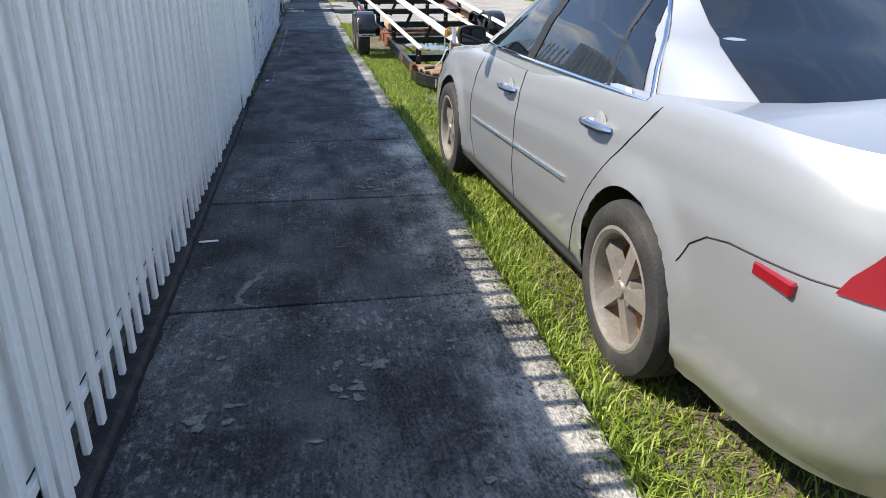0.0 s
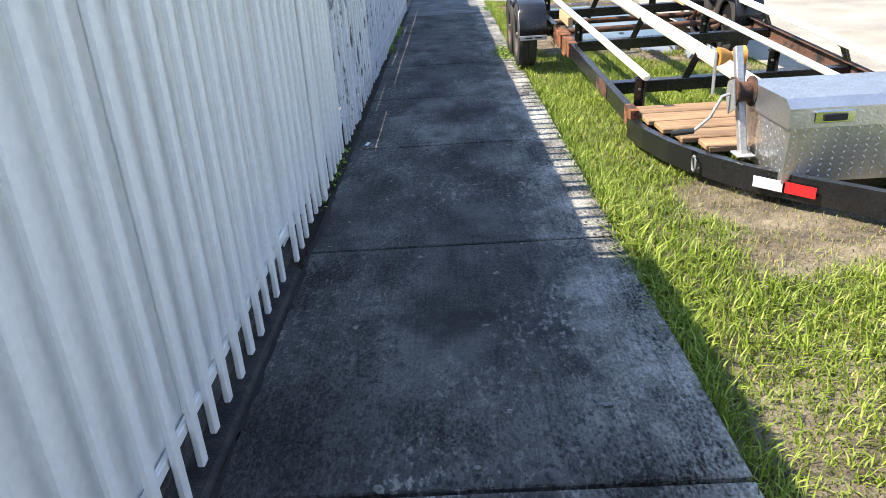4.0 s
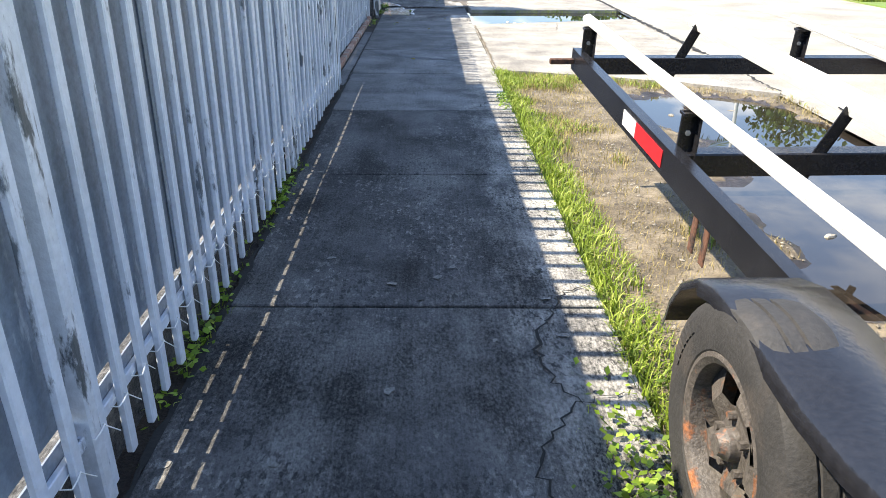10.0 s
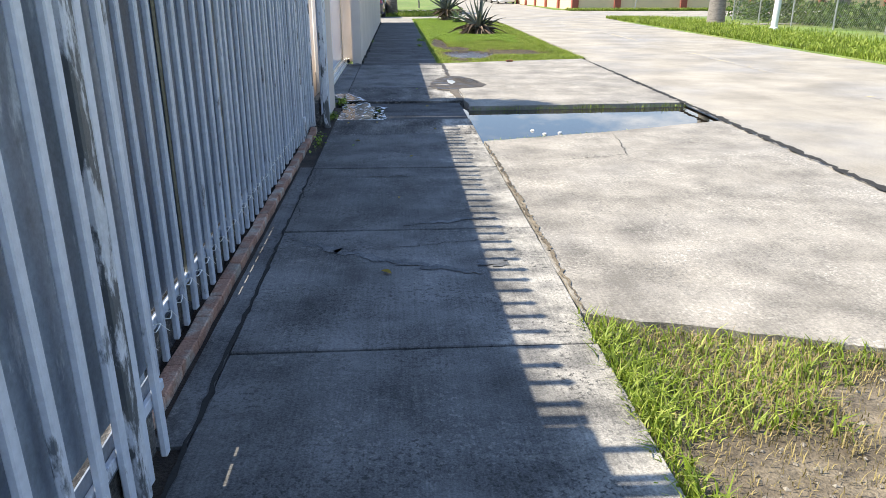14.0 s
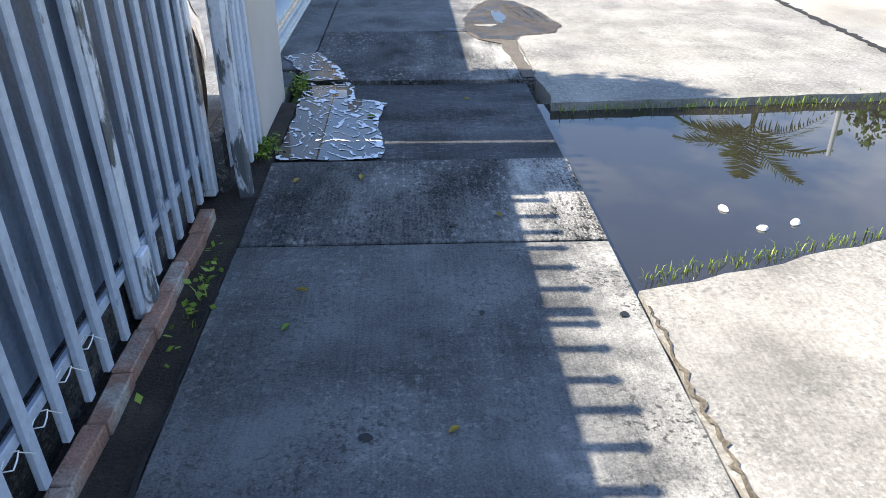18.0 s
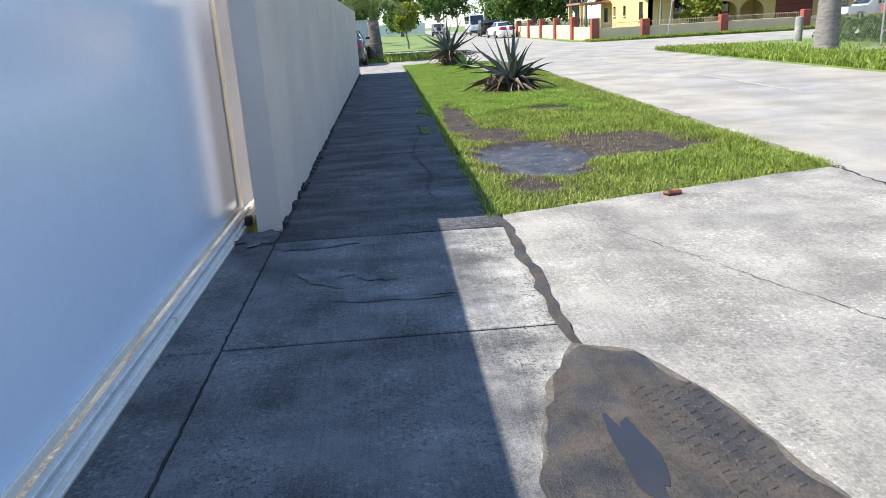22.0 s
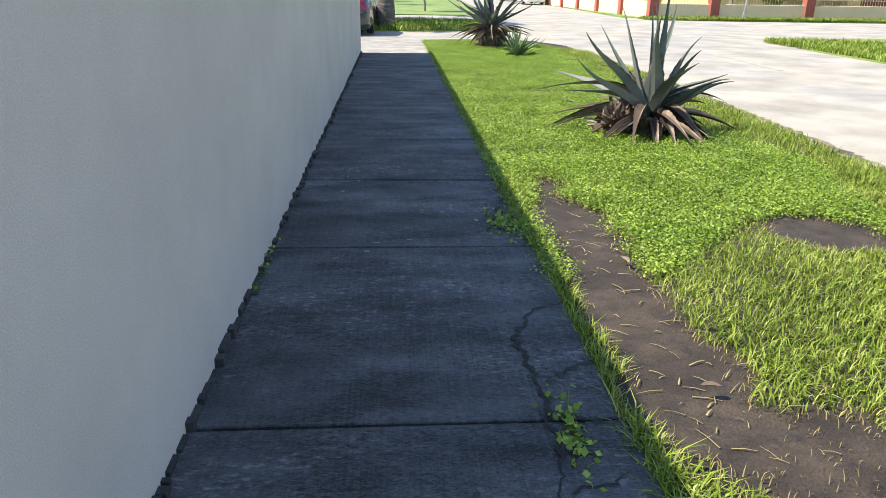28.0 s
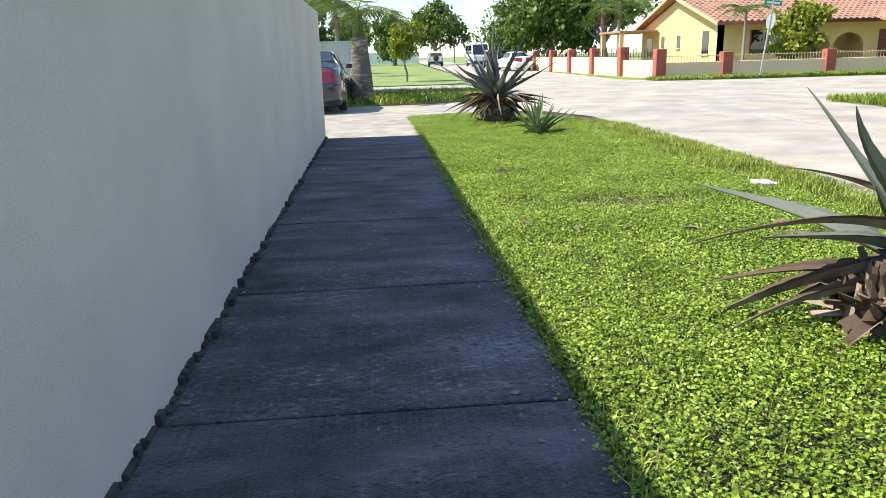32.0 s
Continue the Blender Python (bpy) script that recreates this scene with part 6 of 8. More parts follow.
# ---------- plants ----------
def leaf_blade(length, width, bend, curl=0.35, thick=0.012, n=22, sway=0.0):
    """A fleshy channelled leaf along +y that rises and then bends; base at the origin."""
    g = Geo()
    for i in range(n + 1):
        s = i / n
        w = (1 + (0.07 if i % 2 else -0.05)) * width * (0.55 + 0.45 * math.sin(math.pi * min(1, s * 1.25 + 0.05))) * (1 - s ** 3.2) + 0.003
        y = length * s
        z = -bend * length * s * s
        c = curl * w
        t = thick * (1 - s) + 0.002
        x = sway * length * math.sin(2.6 * s) * s
        z += 0.25 * sway * length * math.sin(5 * s)
        g.v += [(x - w / 2, y, z + c), (x, y, z), (x + w / 2, y, z + c), (x + w * 0.4, y, z + c - t), (x, y, z - t * 1.6), (x - w * 0.4, y, z + c - t)]
    for i in range(n):
        for k in range(6):
            g.f.append((i * 6 + k, i * 6 + (k + 1) % 6, (i + 1) * 6 + (k + 1) % 6, (i + 1) * 6 + k))
    g.f += [(5, 4, 3, 2, 1, 0), tuple(n * 6 + k for k in range(6))]
    return g


def agave(name, x, y, size, label, live=20, dead=26, stump=0.0, young=False, seed=1, fallen=(), heap=None):
    r = random.Random(seed)
    a = empty(name, pose(x, y, -0.02), label=label, category="agave plant")
    mats = AGAVE_YOUNG if young else AGAVE
    kinds = [leaf_blade(size * l, size * 0.115 * w, b, 0.35, 0.012, 22, sw).mesh("leaf", mats, 50) for l, w, b, sw in ((1.0, 1.0, 0.05, 0.10), (0.75, 1.0, 0.22, -0.14), (1.1, 0.8, -0.10, 0.06), (0.62, 1.1, 0.42, 0.2), (0.95, 0.6, 0.06, -0.08))]
    for k in range(live):
        s = k / live
        az = k * 137.5 + r.uniform(-12, 12)
        up = lerp(86, 20, s ** 0.9) + r.uniform(-13, 13)
        part("leaf", kinds[r.randrange(5)], None, a, m=pose(0.03 * math.sin(k), 0.03 * math.cos(k), stump + size * 0.05, 0, 0, az) @ pose(0, 0.02 + 0.04 * s, 0, up, 0, 0) @ pose(0, 0, 0, 0, r.uniform(-30, 30), 0))
    if dead:
        dk = [leaf_blade(size * l, size * 0.10 * w, b, 0.6, 0.006).mesh("withered_leaf", AGAVE_DEAD, 50) for l, w, b in ((0.55, 1.0, 0.75), (0.42, 1.2, 0.9), (0.7, 0.7, 0.5))]
        for k in range(dead):
            az = k * 360 / dead + r.uniform(-15, 15)
            part("withered_leaf", dk[r.randrange(3)], None, a, "brown withered leaf", m=pose(0, 0, stump * r.uniform(0.5, 1.0) + 0.06, 0, 0, az) @ pose(0, 0.10 * size, 0, r.uniform(0, 32), r.uniform(-30, 30), 0))
        # heap of leaf stubs round the stem
        g = Geo()
        hh = max(stump, 0.12 * size)
        for k in range(150):
            az, z = r.uniform(0, 360), r.uniform(0.0, 1.0)
            m = pose(0, 0, z * hh, 0, 0, az) @ pose(0, (0.17 + 0.05 * (1 - z)) * size, 0, r.uniform(15, 80), r.uniform(-30, 30), 0)
            l, w = r.uniform(0.06, 0.16) * size, r.uniform(0.03, 0.07) * size
            g.add([(-w / 2, 0, 0), (w / 2, 0, 0), (w * 0.35, l, 0.01), (-w * 0.35, l, 0.01), (0, l * 0.5, -0.025)], [(0, 1, 2, 3), (0, 4, 1), (1, 4, 2), (2, 4, 3), (3, 4, 0)], m)
        g.lathe([(0.21 * size, 0.0), (0.20 * size, hh * 0.6), (0.12 * size, hh), (0.0, hh * 1.05)], 14, 'z')
        if heap:
            for k in range(170):
                az, el = r.uniform(0, 360), r.uniform(5, 85)
                m = pose(heap[0], heap[1], 0.04, 0, 0, az) @ pose(0, 0, 0, el, 0, 0) @ pose(0, r.uniform(0.10, 0.17) * size, 0, r.uniform(-40, 40), r.uniform(-40, 40), 0)
                l, w = r.uniform(0.05, 0.15) * size, r.uniform(0.025, 0.06) * size
                g.add([(-w / 2, 0, 0), (w / 2, 0, 0), (w * 0.35, l, 0.012), (-w * 0.35, l, 0.012), (0, l * 0.5, -0.02)], [(0, 1, 2, 3), (0, 4, 1), (1, 4, 2), (2, 4, 3), (3, 4, 0)], m)
            g.lathe([(0.15 * size, -0.02), (0.14 * size, 0.08 * size), (0.08 * size, 0.14 * size), (0.0, 0.16 * size)], 12, 'z', pose(heap[0], heap[1], 0.02))
        part("stem", g, AGAVE_DEAD, a, "stem covered with dry leaf stubs")
    for az, up, l, b, at_r in fallen:
        part("withered_leaf", leaf_blade(l, 0.10, b, 0.5, 0.008).mesh("withered_leaf", AGAVE_DEAD, 50), None, a, "grey fallen leaf", m=pose(0, 0, 0.30, 0, 0, az) @ pose(0, at_r, 0, up, 12, 0))
    return a


agave("agave", 2.42, 43.2, 1.22, "large grey-green agave with withered lower leaves on the lawn", 18, 34, 0.12, seed=3, heap=(-0.34, 0.02),
      fallen=((72, -14, 0.95, 0.12, 0.25), (88, 46, 0.95, 0.85, 0.05), (-70, 30, 0.8, 0.6, 0.1), (20, 52, 0.85, 0.7, 0.05), (150, 8, 0.75, 0.5, 0.2), (205, 2, 0.6, 0.7, 0.2)))
agave("agave", 2.10, 54.1, 1.25, "tall agave on a stem of dry leaf stubs by the drive", 26, 26, 0.42, seed=5)
agave("agave", 2.42, 51.75, 0.62, "small young striped agave in the lawn", 30, 0, 0.0, True, 7)


def tree(name, x, y, h, rad, material, label, n=9000, leaf=(0.14, 0.3), seed=1, trunk=None, base=0.35, lobes=9, ground=0.0, squash=0.8):
    """Tapered trunk, limbs and a crown of loose leaf clumps with gaps."""
    r = random.Random(seed)
    t = empty(name, pose(x, y, ground), label=label, category="tree")
    tr = trunk or 0.035 * h
    c0 = h * base
    fork = Vector((r.uniform(-0.2, 0.2), r.uniform(-0.2, 0.2), c0))
    part("trunk", Geo().tube([(0, 0, -0.1), (0.02 * h * 0.3, 0, c0 * 0.5), fork], [tr * 1.25, tr, tr * 0.85], 10), PALM_TRUNK, t, smooth=True)
    cs = []
    for k in range(lobes):
        a, q = 2 * math.pi * k / lobes + r.uniform(-0.4, 0.4), r.uniform(0.25, 0.75) if k else 0.0
        cz = lerp(c0 + 0.12 * h, h - rad * 0.35 * squash, r.uniform(0, 1) if k else 1.0)
        c = Vector((rad * q * math.cos(a), rad * q * math.sin(a), cz))
        cs.append((c, rad * r.uniform(0.34, 0.58)))
        mid = fork.lerp(c, 0.5) + Vector((r.uniform(-0.2, 0.2), r.uniform(-0.2, 0.2), 0.1))
        part("limb", Geo().tube([fork, mid, c], [tr * 0.55, tr * 0.35, tr * 0.12], 6), PALM_TRUNK, t, smooth=True)
    rs = np.random.RandomState(seed)
    pts = []
    for c, q in cs:
        m = n // lobes
        clumps = rs.normal(0, 1, (26, 3))
        clumps = clumps / np.linalg.norm(clumps, axis=1)[:, None] * rs.uniform(0.55, 1.0, (26, 1))
        pick = clumps[rs.randint(0, 26, m)]
        p = (pick + rs.normal(0, 0.17, (m, 3))) * q
        p[:, 2] *= squash
        pts.append(p + np.array(c))
    crown = leaves("crown", np.concatenate(pts), material, "", leaf, seed, False, t)
    return t


def palm(name, x, y, h, r0, r1, label, fronds=13, flen=1.9, seed=1, droop=0.55, dead=0, dense=26, ground=0.0, mats=None, bulge=0.0, shaft=0.0, bark=None):
    """Ringed trunk and arching feather fronds."""
    r = random.Random(seed)
    p = empty(name, pose(x, y, ground), label=label, category="palm tree")
    prof = []
    nring = max(10, int(h / 0.12))
    for k in range(nring + 1):
        s = k / nring
        rad = lerp(r0, r1, s ** 0.6) * (1 + bulge * math.sin(math.pi * min(1, s * 1.3)))
        prof += [(rad, s * h - 0.05), (rad * 0.965, s * h + h / nring * 0.75 - 0.05)]
    prof += [(0.02, h)]
    part("trunk", Geo().lathe(prof, 18, 'z'), bark or PALM_TRUNK, p, smooth=60)
    if shaft:
        part("crownshaft", Geo().lathe([(r1 * 0.8, h - 0.05), (r1 * 0.75, h + shaft * 0.3), (r1 * 0.42, h + shaft), (0.02, h + shaft)], 14, 'z'), PALM_LEAF, p, smooth=True)
    meshes = []
    for v in range(3):
        g = Geo()
        arc = [Vector((0, flen * s, flen * (0.42 * s - (droop + 0.12 * v) * s * s))) for s in np.linspace(0, 1, 9)]
        g.tube(arc, [0.022 * (1 - 0.8 * i / 8) for i in range(9)], 5)
        for k in range(dense):
            s = 0.12 + 0.88 * k / dense
            i = min(7, int(s * 8))
            c = arc[i].lerp(arc[i + 1], s * 8 - i)
            ll = flen * 0.30 * math.sin(math.pi * (0.15 + 0.8 * s)) + 0.05
            for sg in (-1, 1):
                tip = c + Vector((sg * ll * 0.85, ll * 0.45, -ll * r.uniform(0.15, 0.6)))
                w = Vector((0, 0.022 * flen / 1.6, 0))
                mid = c.lerp(tip, 0.5) + Vector((0, 0, ll * 0.08))
                g.add([c - w * 0.6, c + w * 0.6, mid + w, tip, mid - w], [(0, 1, 2, 4), (4, 2, 3)])
        meshes.append(g)
    green = [g.mesh("frond", (mats or PALM_LEAF)) for g in meshes]
    for k in range(fronds):
        part("frond", green[k % 3], None, p, m=pose(0, 0, h + shaft * 0.95, 0, 0, k * 360 / fronds * 2.4 + r.uniform(-14, 14)) @ pose(0, 0, 0, r.uniform(-18, 48), 0, 0))
    if dead:
        dm = meshes[2].mesh("dead_frond", DRY_FROND)
        for k in range(dead):
            part("dead_frond", dm, None, p, "brown hanging frond", m=pose(0, 0, h + shaft * 0.2, 0, 0, k * 360 / dead + r.uniform(-20, 20)) @ pose(0, 0.03, 0, -82, 0, 0) @ Matrix.Scale(0.62, 4))
    return p


palm("stout_palm", -0.55, 61.6, 1.75, 0.36, 0.24, "stout palm with a swollen grey trunk and drooping fronds", 13, 1.75, 3, 0.62, 5, ground=0.0, bulge=0.12, shaft=0.75, bark=BARK_DARK)
tree("lime_tree", 1.5, 78.5, 2.9, 1.05, TREE_LIME, "small yellow-green tree on a grass plot", 3500, (0.12, 0.22), 4, 0.06, 0.3, 7)
tree("dark_tree", -4.6, 66.5, 10.0, 4.3, TREE_DARK, "large dark broad-leaved tree behind the wall", 16000, (0.22, 0.45), 6, 0.35, 0.25, 12)
tree("yard_tree", -2.75, 27.78, 5.1, 0.5, TREE_LEAF, "small leafy tree behind the gate pillar", 4200, (0.08, 0.16), 8, 0.06, 0.55, 9, -0.03, 1.3)
tree("mango_tree", 19.5, 51.0, 8.5, 4.6, TREE_LEAF, "broad green mango tree behind the wire fence", 22000, (0.2, 0.42), 9, 0.33, 0.22, 13)
tree("mango_tree", 23.5, 44.0, 8.8, 4.6, TREE_LEAF, "broad green mango tree behind the wire fence", 16000, (0.2, 0.45), 10, 0.33, 0.22, 12)
palm("royal_palm", 13.5, 50.2, 7.5, 0.40, 0.20, "tall smooth-trunked palm beside the road", 12, 3.0, 11, 0.7, 5, shaft=0.9)
palm("slender_palm", 17.2, 74.0, 2.9, 0.09, 0.06, "slender young palm before the yellow house", 12, 1.25, 12, 0.75, 0)
tree("yellow_bush", 20.2, 74.6, 3.0, 1.25, TREE_LIME, "yellow-green shrub before the house arches", 4500, (0.16, 0.3), 13, 0.07, 0.15, 8)
TREES = [(15.5, 106, 7.8, 4.4), (20, 104, 8.3, 4.8), (27.5, 101, 7.8, 3.4), (41, 103, 9.0, 5.0), (48, 100, 9, 5.0), (9.0, 150, 9.0, 5.0), (19, 140, 8.5, 5.5), (27, 132, 9.5, 5.5),
         (3.2, 158, 7.0, 3.6), (-7, 104, 7.5, 3.5), (-12, 122, 8.5, 4.5), (-16, 96, 8, 4.5), (-4, 170, 8, 4.0), (52, 92, 9.5, 5.0), (60, 80, 9.5, 5.0), (36, 62, 9.5, 5.2), (44, 52, 10, 5.6), (40, 38, 9, 5.0), (30, 27, 9, 5.0), (34, 14, 9.5, 5.2), (27, 3, 8.5, 4.6)]
for k, (x, y, h, q) in enumerate(TREES):
    tree("street_tree", x, y, h, q, TREE_LEAF, "leafy green tree along the far street" if y > 95 else "leafy green tree in a yard across the road", 7000, (0.3, 0.6), 20 + k, 0.3, 0.22, 9)
for k, (x, y, h) in enumerate(((16.3, 93, 4.2), (18.2, 95, 4.8), (21, 97, 4.0), (11.5, 170, 6.5), (14.5, 175, 7.5), (-2.6, 92, 4.6), (-9, 84, 5.5))):
    palm("street_palm", x, y, h, 0.16, 0.11, "feathery green palm beside the street", 11, 2.4, 40 + k, 0.75, 3, 18)

# clumpy grass round the palm bed and on the far verges
rg = np.random.RandomState(77)
tuft = []
for k in range(16000):
    x, y = rg.uniform(-1.0, 3.6), rg.uniform(60.3, 66.5)
    if in_poly(x, y, [(-6, 60.2), (1.0, 60.4), (2.5, 61.2), (3.4, 63.2), (3.6, 65.6), (3.0, 67.2), (-6, 67.6)]):
        tuft.append((x, y, -0.01, rg.uniform(0.8, 2.2)))
for k in range(60000):
    y = rg.uniform(30, 57)
    x = road_right(y) + abs(rg.normal(0, 1.6)) + 0.02
    tuft.append((x, y, -0.01, rg.uniform(0.8, 1.7)))
for k in range(22000):
    x = rg.uniform(11.8, 32)
    y = max(70.85, 72.2 - abs(rg.normal(0, 0.9)))
    tuft.append((x, y, -0.01, rg.uniform(1.0, 2.0)))
blades("far_grass", tuft, GRASS, "grass tufts on the far verges and the palm bed", (0.06, 0.15), (0.010, 0.025), 0.8, 1, 9)

# ---------- corner house ----------
house_ob = empty("house", None, label="yellow one-storey house with clay tile roof, arches and maroon garage", category="house")
HX0, HX1, HY0, HY1, EAVE, RIDGE = 17.9, 39.0, 78.0, 89.0, 2.62, 4.35


def arch_wall(x0, x1, y, z1, arches, thick=0.25):
    """A wall along x with arched openings (centre, half width, springing height)."""
    g = Geo()
    xs = [x0]
    for c, hw, sp in arches:
        xs += [c - hw, c + hw]
    xs.append(x1)
    for a, b in zip(xs[::2], xs[1::2]):
        g.box(a, b, y, y + thick, 0, z1)
    for c, hw, sp in arches:
        out = [(c - hw, z1), (c - hw, sp)] + [(c - hw * math.cos(a), sp + hw * 0.85 * math.sin(a)) for a in np.linspace(0, math.pi, 13)] + [(c + hw, z1)]
        for (ax, az), (bx, bz) in zip(out[1:-2], out[2:-1]):
            if abs(bx - ax) > 1e-6:
                g.add([(ax, y, az), (bx, y, bz), (bx, y, z1), (ax, y, z1), (ax, y + thick, az), (bx, y + thick, bz), (bx, y + thick, z1), (ax, y + thick, z1)],
                      [(0, 1, 2, 3), (4, 7, 6, 5), (0, 4, 5, 1)])
    return g


part("wall", arch_wall(HX0, HX1, HY0, EAVE, [(23.2, 0.85, 1.2), (25.1, 0.85, 1.2)]), HOUSE_WALL, house_ob)
part("wall", Geo().prism([(HY0, 0), (HY1, 0), (HY1, EAVE), (83.5, RIDGE - 0.25), (HY0, EAVE)], HX0, HX0 + 0.25, 'x'), HOUSE_WALL, house_ob)
part("wall", Geo().box(HX1 - 0.25, HX1, HY0 + 0.25, HY1, 0, EAVE), HOUSE_WALL, house_ob)
part("wall", Geo().box(HX0, HX1, HY1, HY1 + 0.25, 0, EAVE), HOUSE_WALL, house_ob)
part("porch_back", Geo().box(22.0, 26.2, HY0 + 1.6, HY0 + 1.8, 0, EAVE), HOUSE_WALL, house_ob)
part("porch_side", Geo().box(22.0, 22.2, HY0 + 0.25, HY0 + 1.6, 0, EAVE), HOUSE_WALL, house_ob)
part("porch_side", Geo().box(26.0, 26.2, HY0 + 0.25, HY0 + 1.6, 0, EAVE), HOUSE_WALL, house_ob)
part("garage_door", Geo().box(26.75, 29.4, HY0 - 0.02, HY0 + 0.0, 0.0, 2.05, bev=0.005), GARAGE, house_ob, "maroon garage door")
for z in (0.5, 1.0, 1.5):
    part("panel_groove", Geo().box(26.78, 29.37, HY0 - 0.026, HY0 - 0.019, z - 0.012, z + 0.012), RUBBER, house_ob)
for x0, x1, z0, z1 in ((19.6, 21.3, 0.95, 2.15), (30.6, 31.9, 0.9, 2.1), (23.0, 24.2, 0.95, 2.1)):
    yw = HY0 - 0.03 if x0 != 23.0 else HY0 + 1.57
    w = part("window", Geo().box(x0, x1, yw, yw + 0.04, z0, z1), GLASS_DARK, house_ob, "dark window")
    for q in (x0, (x0 + x1) / 2, x1):
        part("window_bar", Geo().box(q - 0.03, q + 0.03, yw - 0.03, yw, z0, z1), GARAGE, w)
for yc, wd, z0, z1 in ((85.6, 0.5, 1.35, 2.05), (83.2, 0.5, 1.35, 2.05), (79.6, 0.8, 1.0, 2.2), (87.8, 0.9, 0.9, 2.0)):
    w = part("window", Geo().box(HX0 - 0.02, HX0 + 0.0, yc - wd / 2, yc + wd / 2, z0, z1), GLASS_DARK, house_ob, "dark window")
    part("window_sill", Geo().box(HX0 - 0.10, HX0, yc - wd / 2 - 0.08, yc + wd / 2 + 0.08, z0 - 0.08, z0), HOUSE_FENCE, w)


def roof(x0, x1, y0, y1, z0, z1, ridge, name="roof"):
    """Two slopes of barrel tiles laid in courses, with ridge cap, boards and eaves."""
    rf = part(name, Geo().prism([(y0, z0), (ridge, z1), (y1, z0), (y1, z0 - 0.10), (ridge, z1 - 0.12), (y0, z0 - 0.10)], x0, x1, 'x'), ROOF_M, house_ob, "mottled clay tile roof")
    g = Geo()
    for a, b in ((y0, ridge), (y1, ridge)):
        n = 15
        for k in range(n):
            s0, s1 = k / n, (k + 1) / n
            ya, yb = lerp(a, b, s0), lerp(a, b, s1)
            za, zb = lerp(z0, z1, s0), lerp(z0, z1, s1)
            m = int((x1 - x0) / 0.33)
            for i in range(m):
                x = x0 + (i + 0.5) * (x1 - x0) / m
                w = 0.13
                g.add([(x - w, ya, za + 0.02), (x - w * 0.5, ya, za + 0.085), (x + w * 0.5, ya, za + 0.085), (x + w, ya, za + 0.02), (x - w, yb, zb + 0.0), (x - w * 0.5, yb, zb + 0.055), (x + w * 0.5, yb, zb + 0.055), (x + w, yb, zb)],
                      [(0, 1, 5, 4), (1, 2, 6, 5), (2, 3, 7, 6), (0, 3, 2, 1)])
    tagged(part("roof_tiles", g, ROOF_M, rf), kind="stuff")
    part("ridge_cap", Geo().tube([(x0, ridge, z1 + 0.03), (x1, ridge, z1 + 0.03)], 0.11, 8), ROOF_M, rf, smooth=True)
    for sx in (x0 - 0.05, x1):
        part("barge_board", Geo().prism([(y0 - 0.05, z0 - 0.02), (ridge, z1 + 0.06), (y1 + 0.05, z0 - 0.02), (y1 + 0.05, z0 - 0.16), (ridge, z1 - 0.1), (y0 - 0.05, z0 - 0.16)], sx, sx + 0.05, 'x'), HOUSE_WALL, rf)
    part("eave_board", Geo().box(x0, x1, y0 - 0.06, y0 - 0.02, z0 - 0.16, z0 + 0.0), HOUSE_RED, rf)
    return rf


roof(HX0 - 0.5, HX1 + 0.4, HY0 - 0.75, HY1 + 0.75, EAVE - 0.05, RIDGE, 83.5)
# garage wing hip: shallow cross gable towards the road
part("wing_roof", Geo().add([(26.0, HY0 - 1.6, 2.5), (32.5, HY0 - 1.6, 2.5), (29.3, HY0 + 2.2, 3.75), (26.0, HY0 - 0.4, 2.62), (32.5, HY0 - 0.4, 2.62), (26.0, HY0 - 1.6, 2.4), (32.5, HY0 - 1.6, 2.4)],
                             [(0, 1, 2), (0, 2, 3), (1, 4, 2), (0, 5, 6, 1), (5, 0, 3), (6, 4, 1), (5, 3, 2), (5, 2, 6), (6, 2, 4)]), ROOF_M, house_ob, "clay tile garage hip")
part("porch_awning", Geo().box(21.6, 26.2, HY0 - 1.0, HY0 - 0.1, 2.5, 2.58, bev=0.01), IRON, house_ob, "dark flat porch roof edge")
part("porch_roof", Geo().box(HX0 - 2.6, HX0 - 0.1, 86.2, 90.5, 2.35, 2.5, bev=0.02), ROOF_M, house_ob, "low tile porch roof")
for yq in (86.5, 90.2):
    part("porch_post", Geo().box(HX0 - 2.5, HX0 - 2.25, yq - 0.12, yq + 0.12, 0, 2.35), HOUSE_WALL, house_ob)

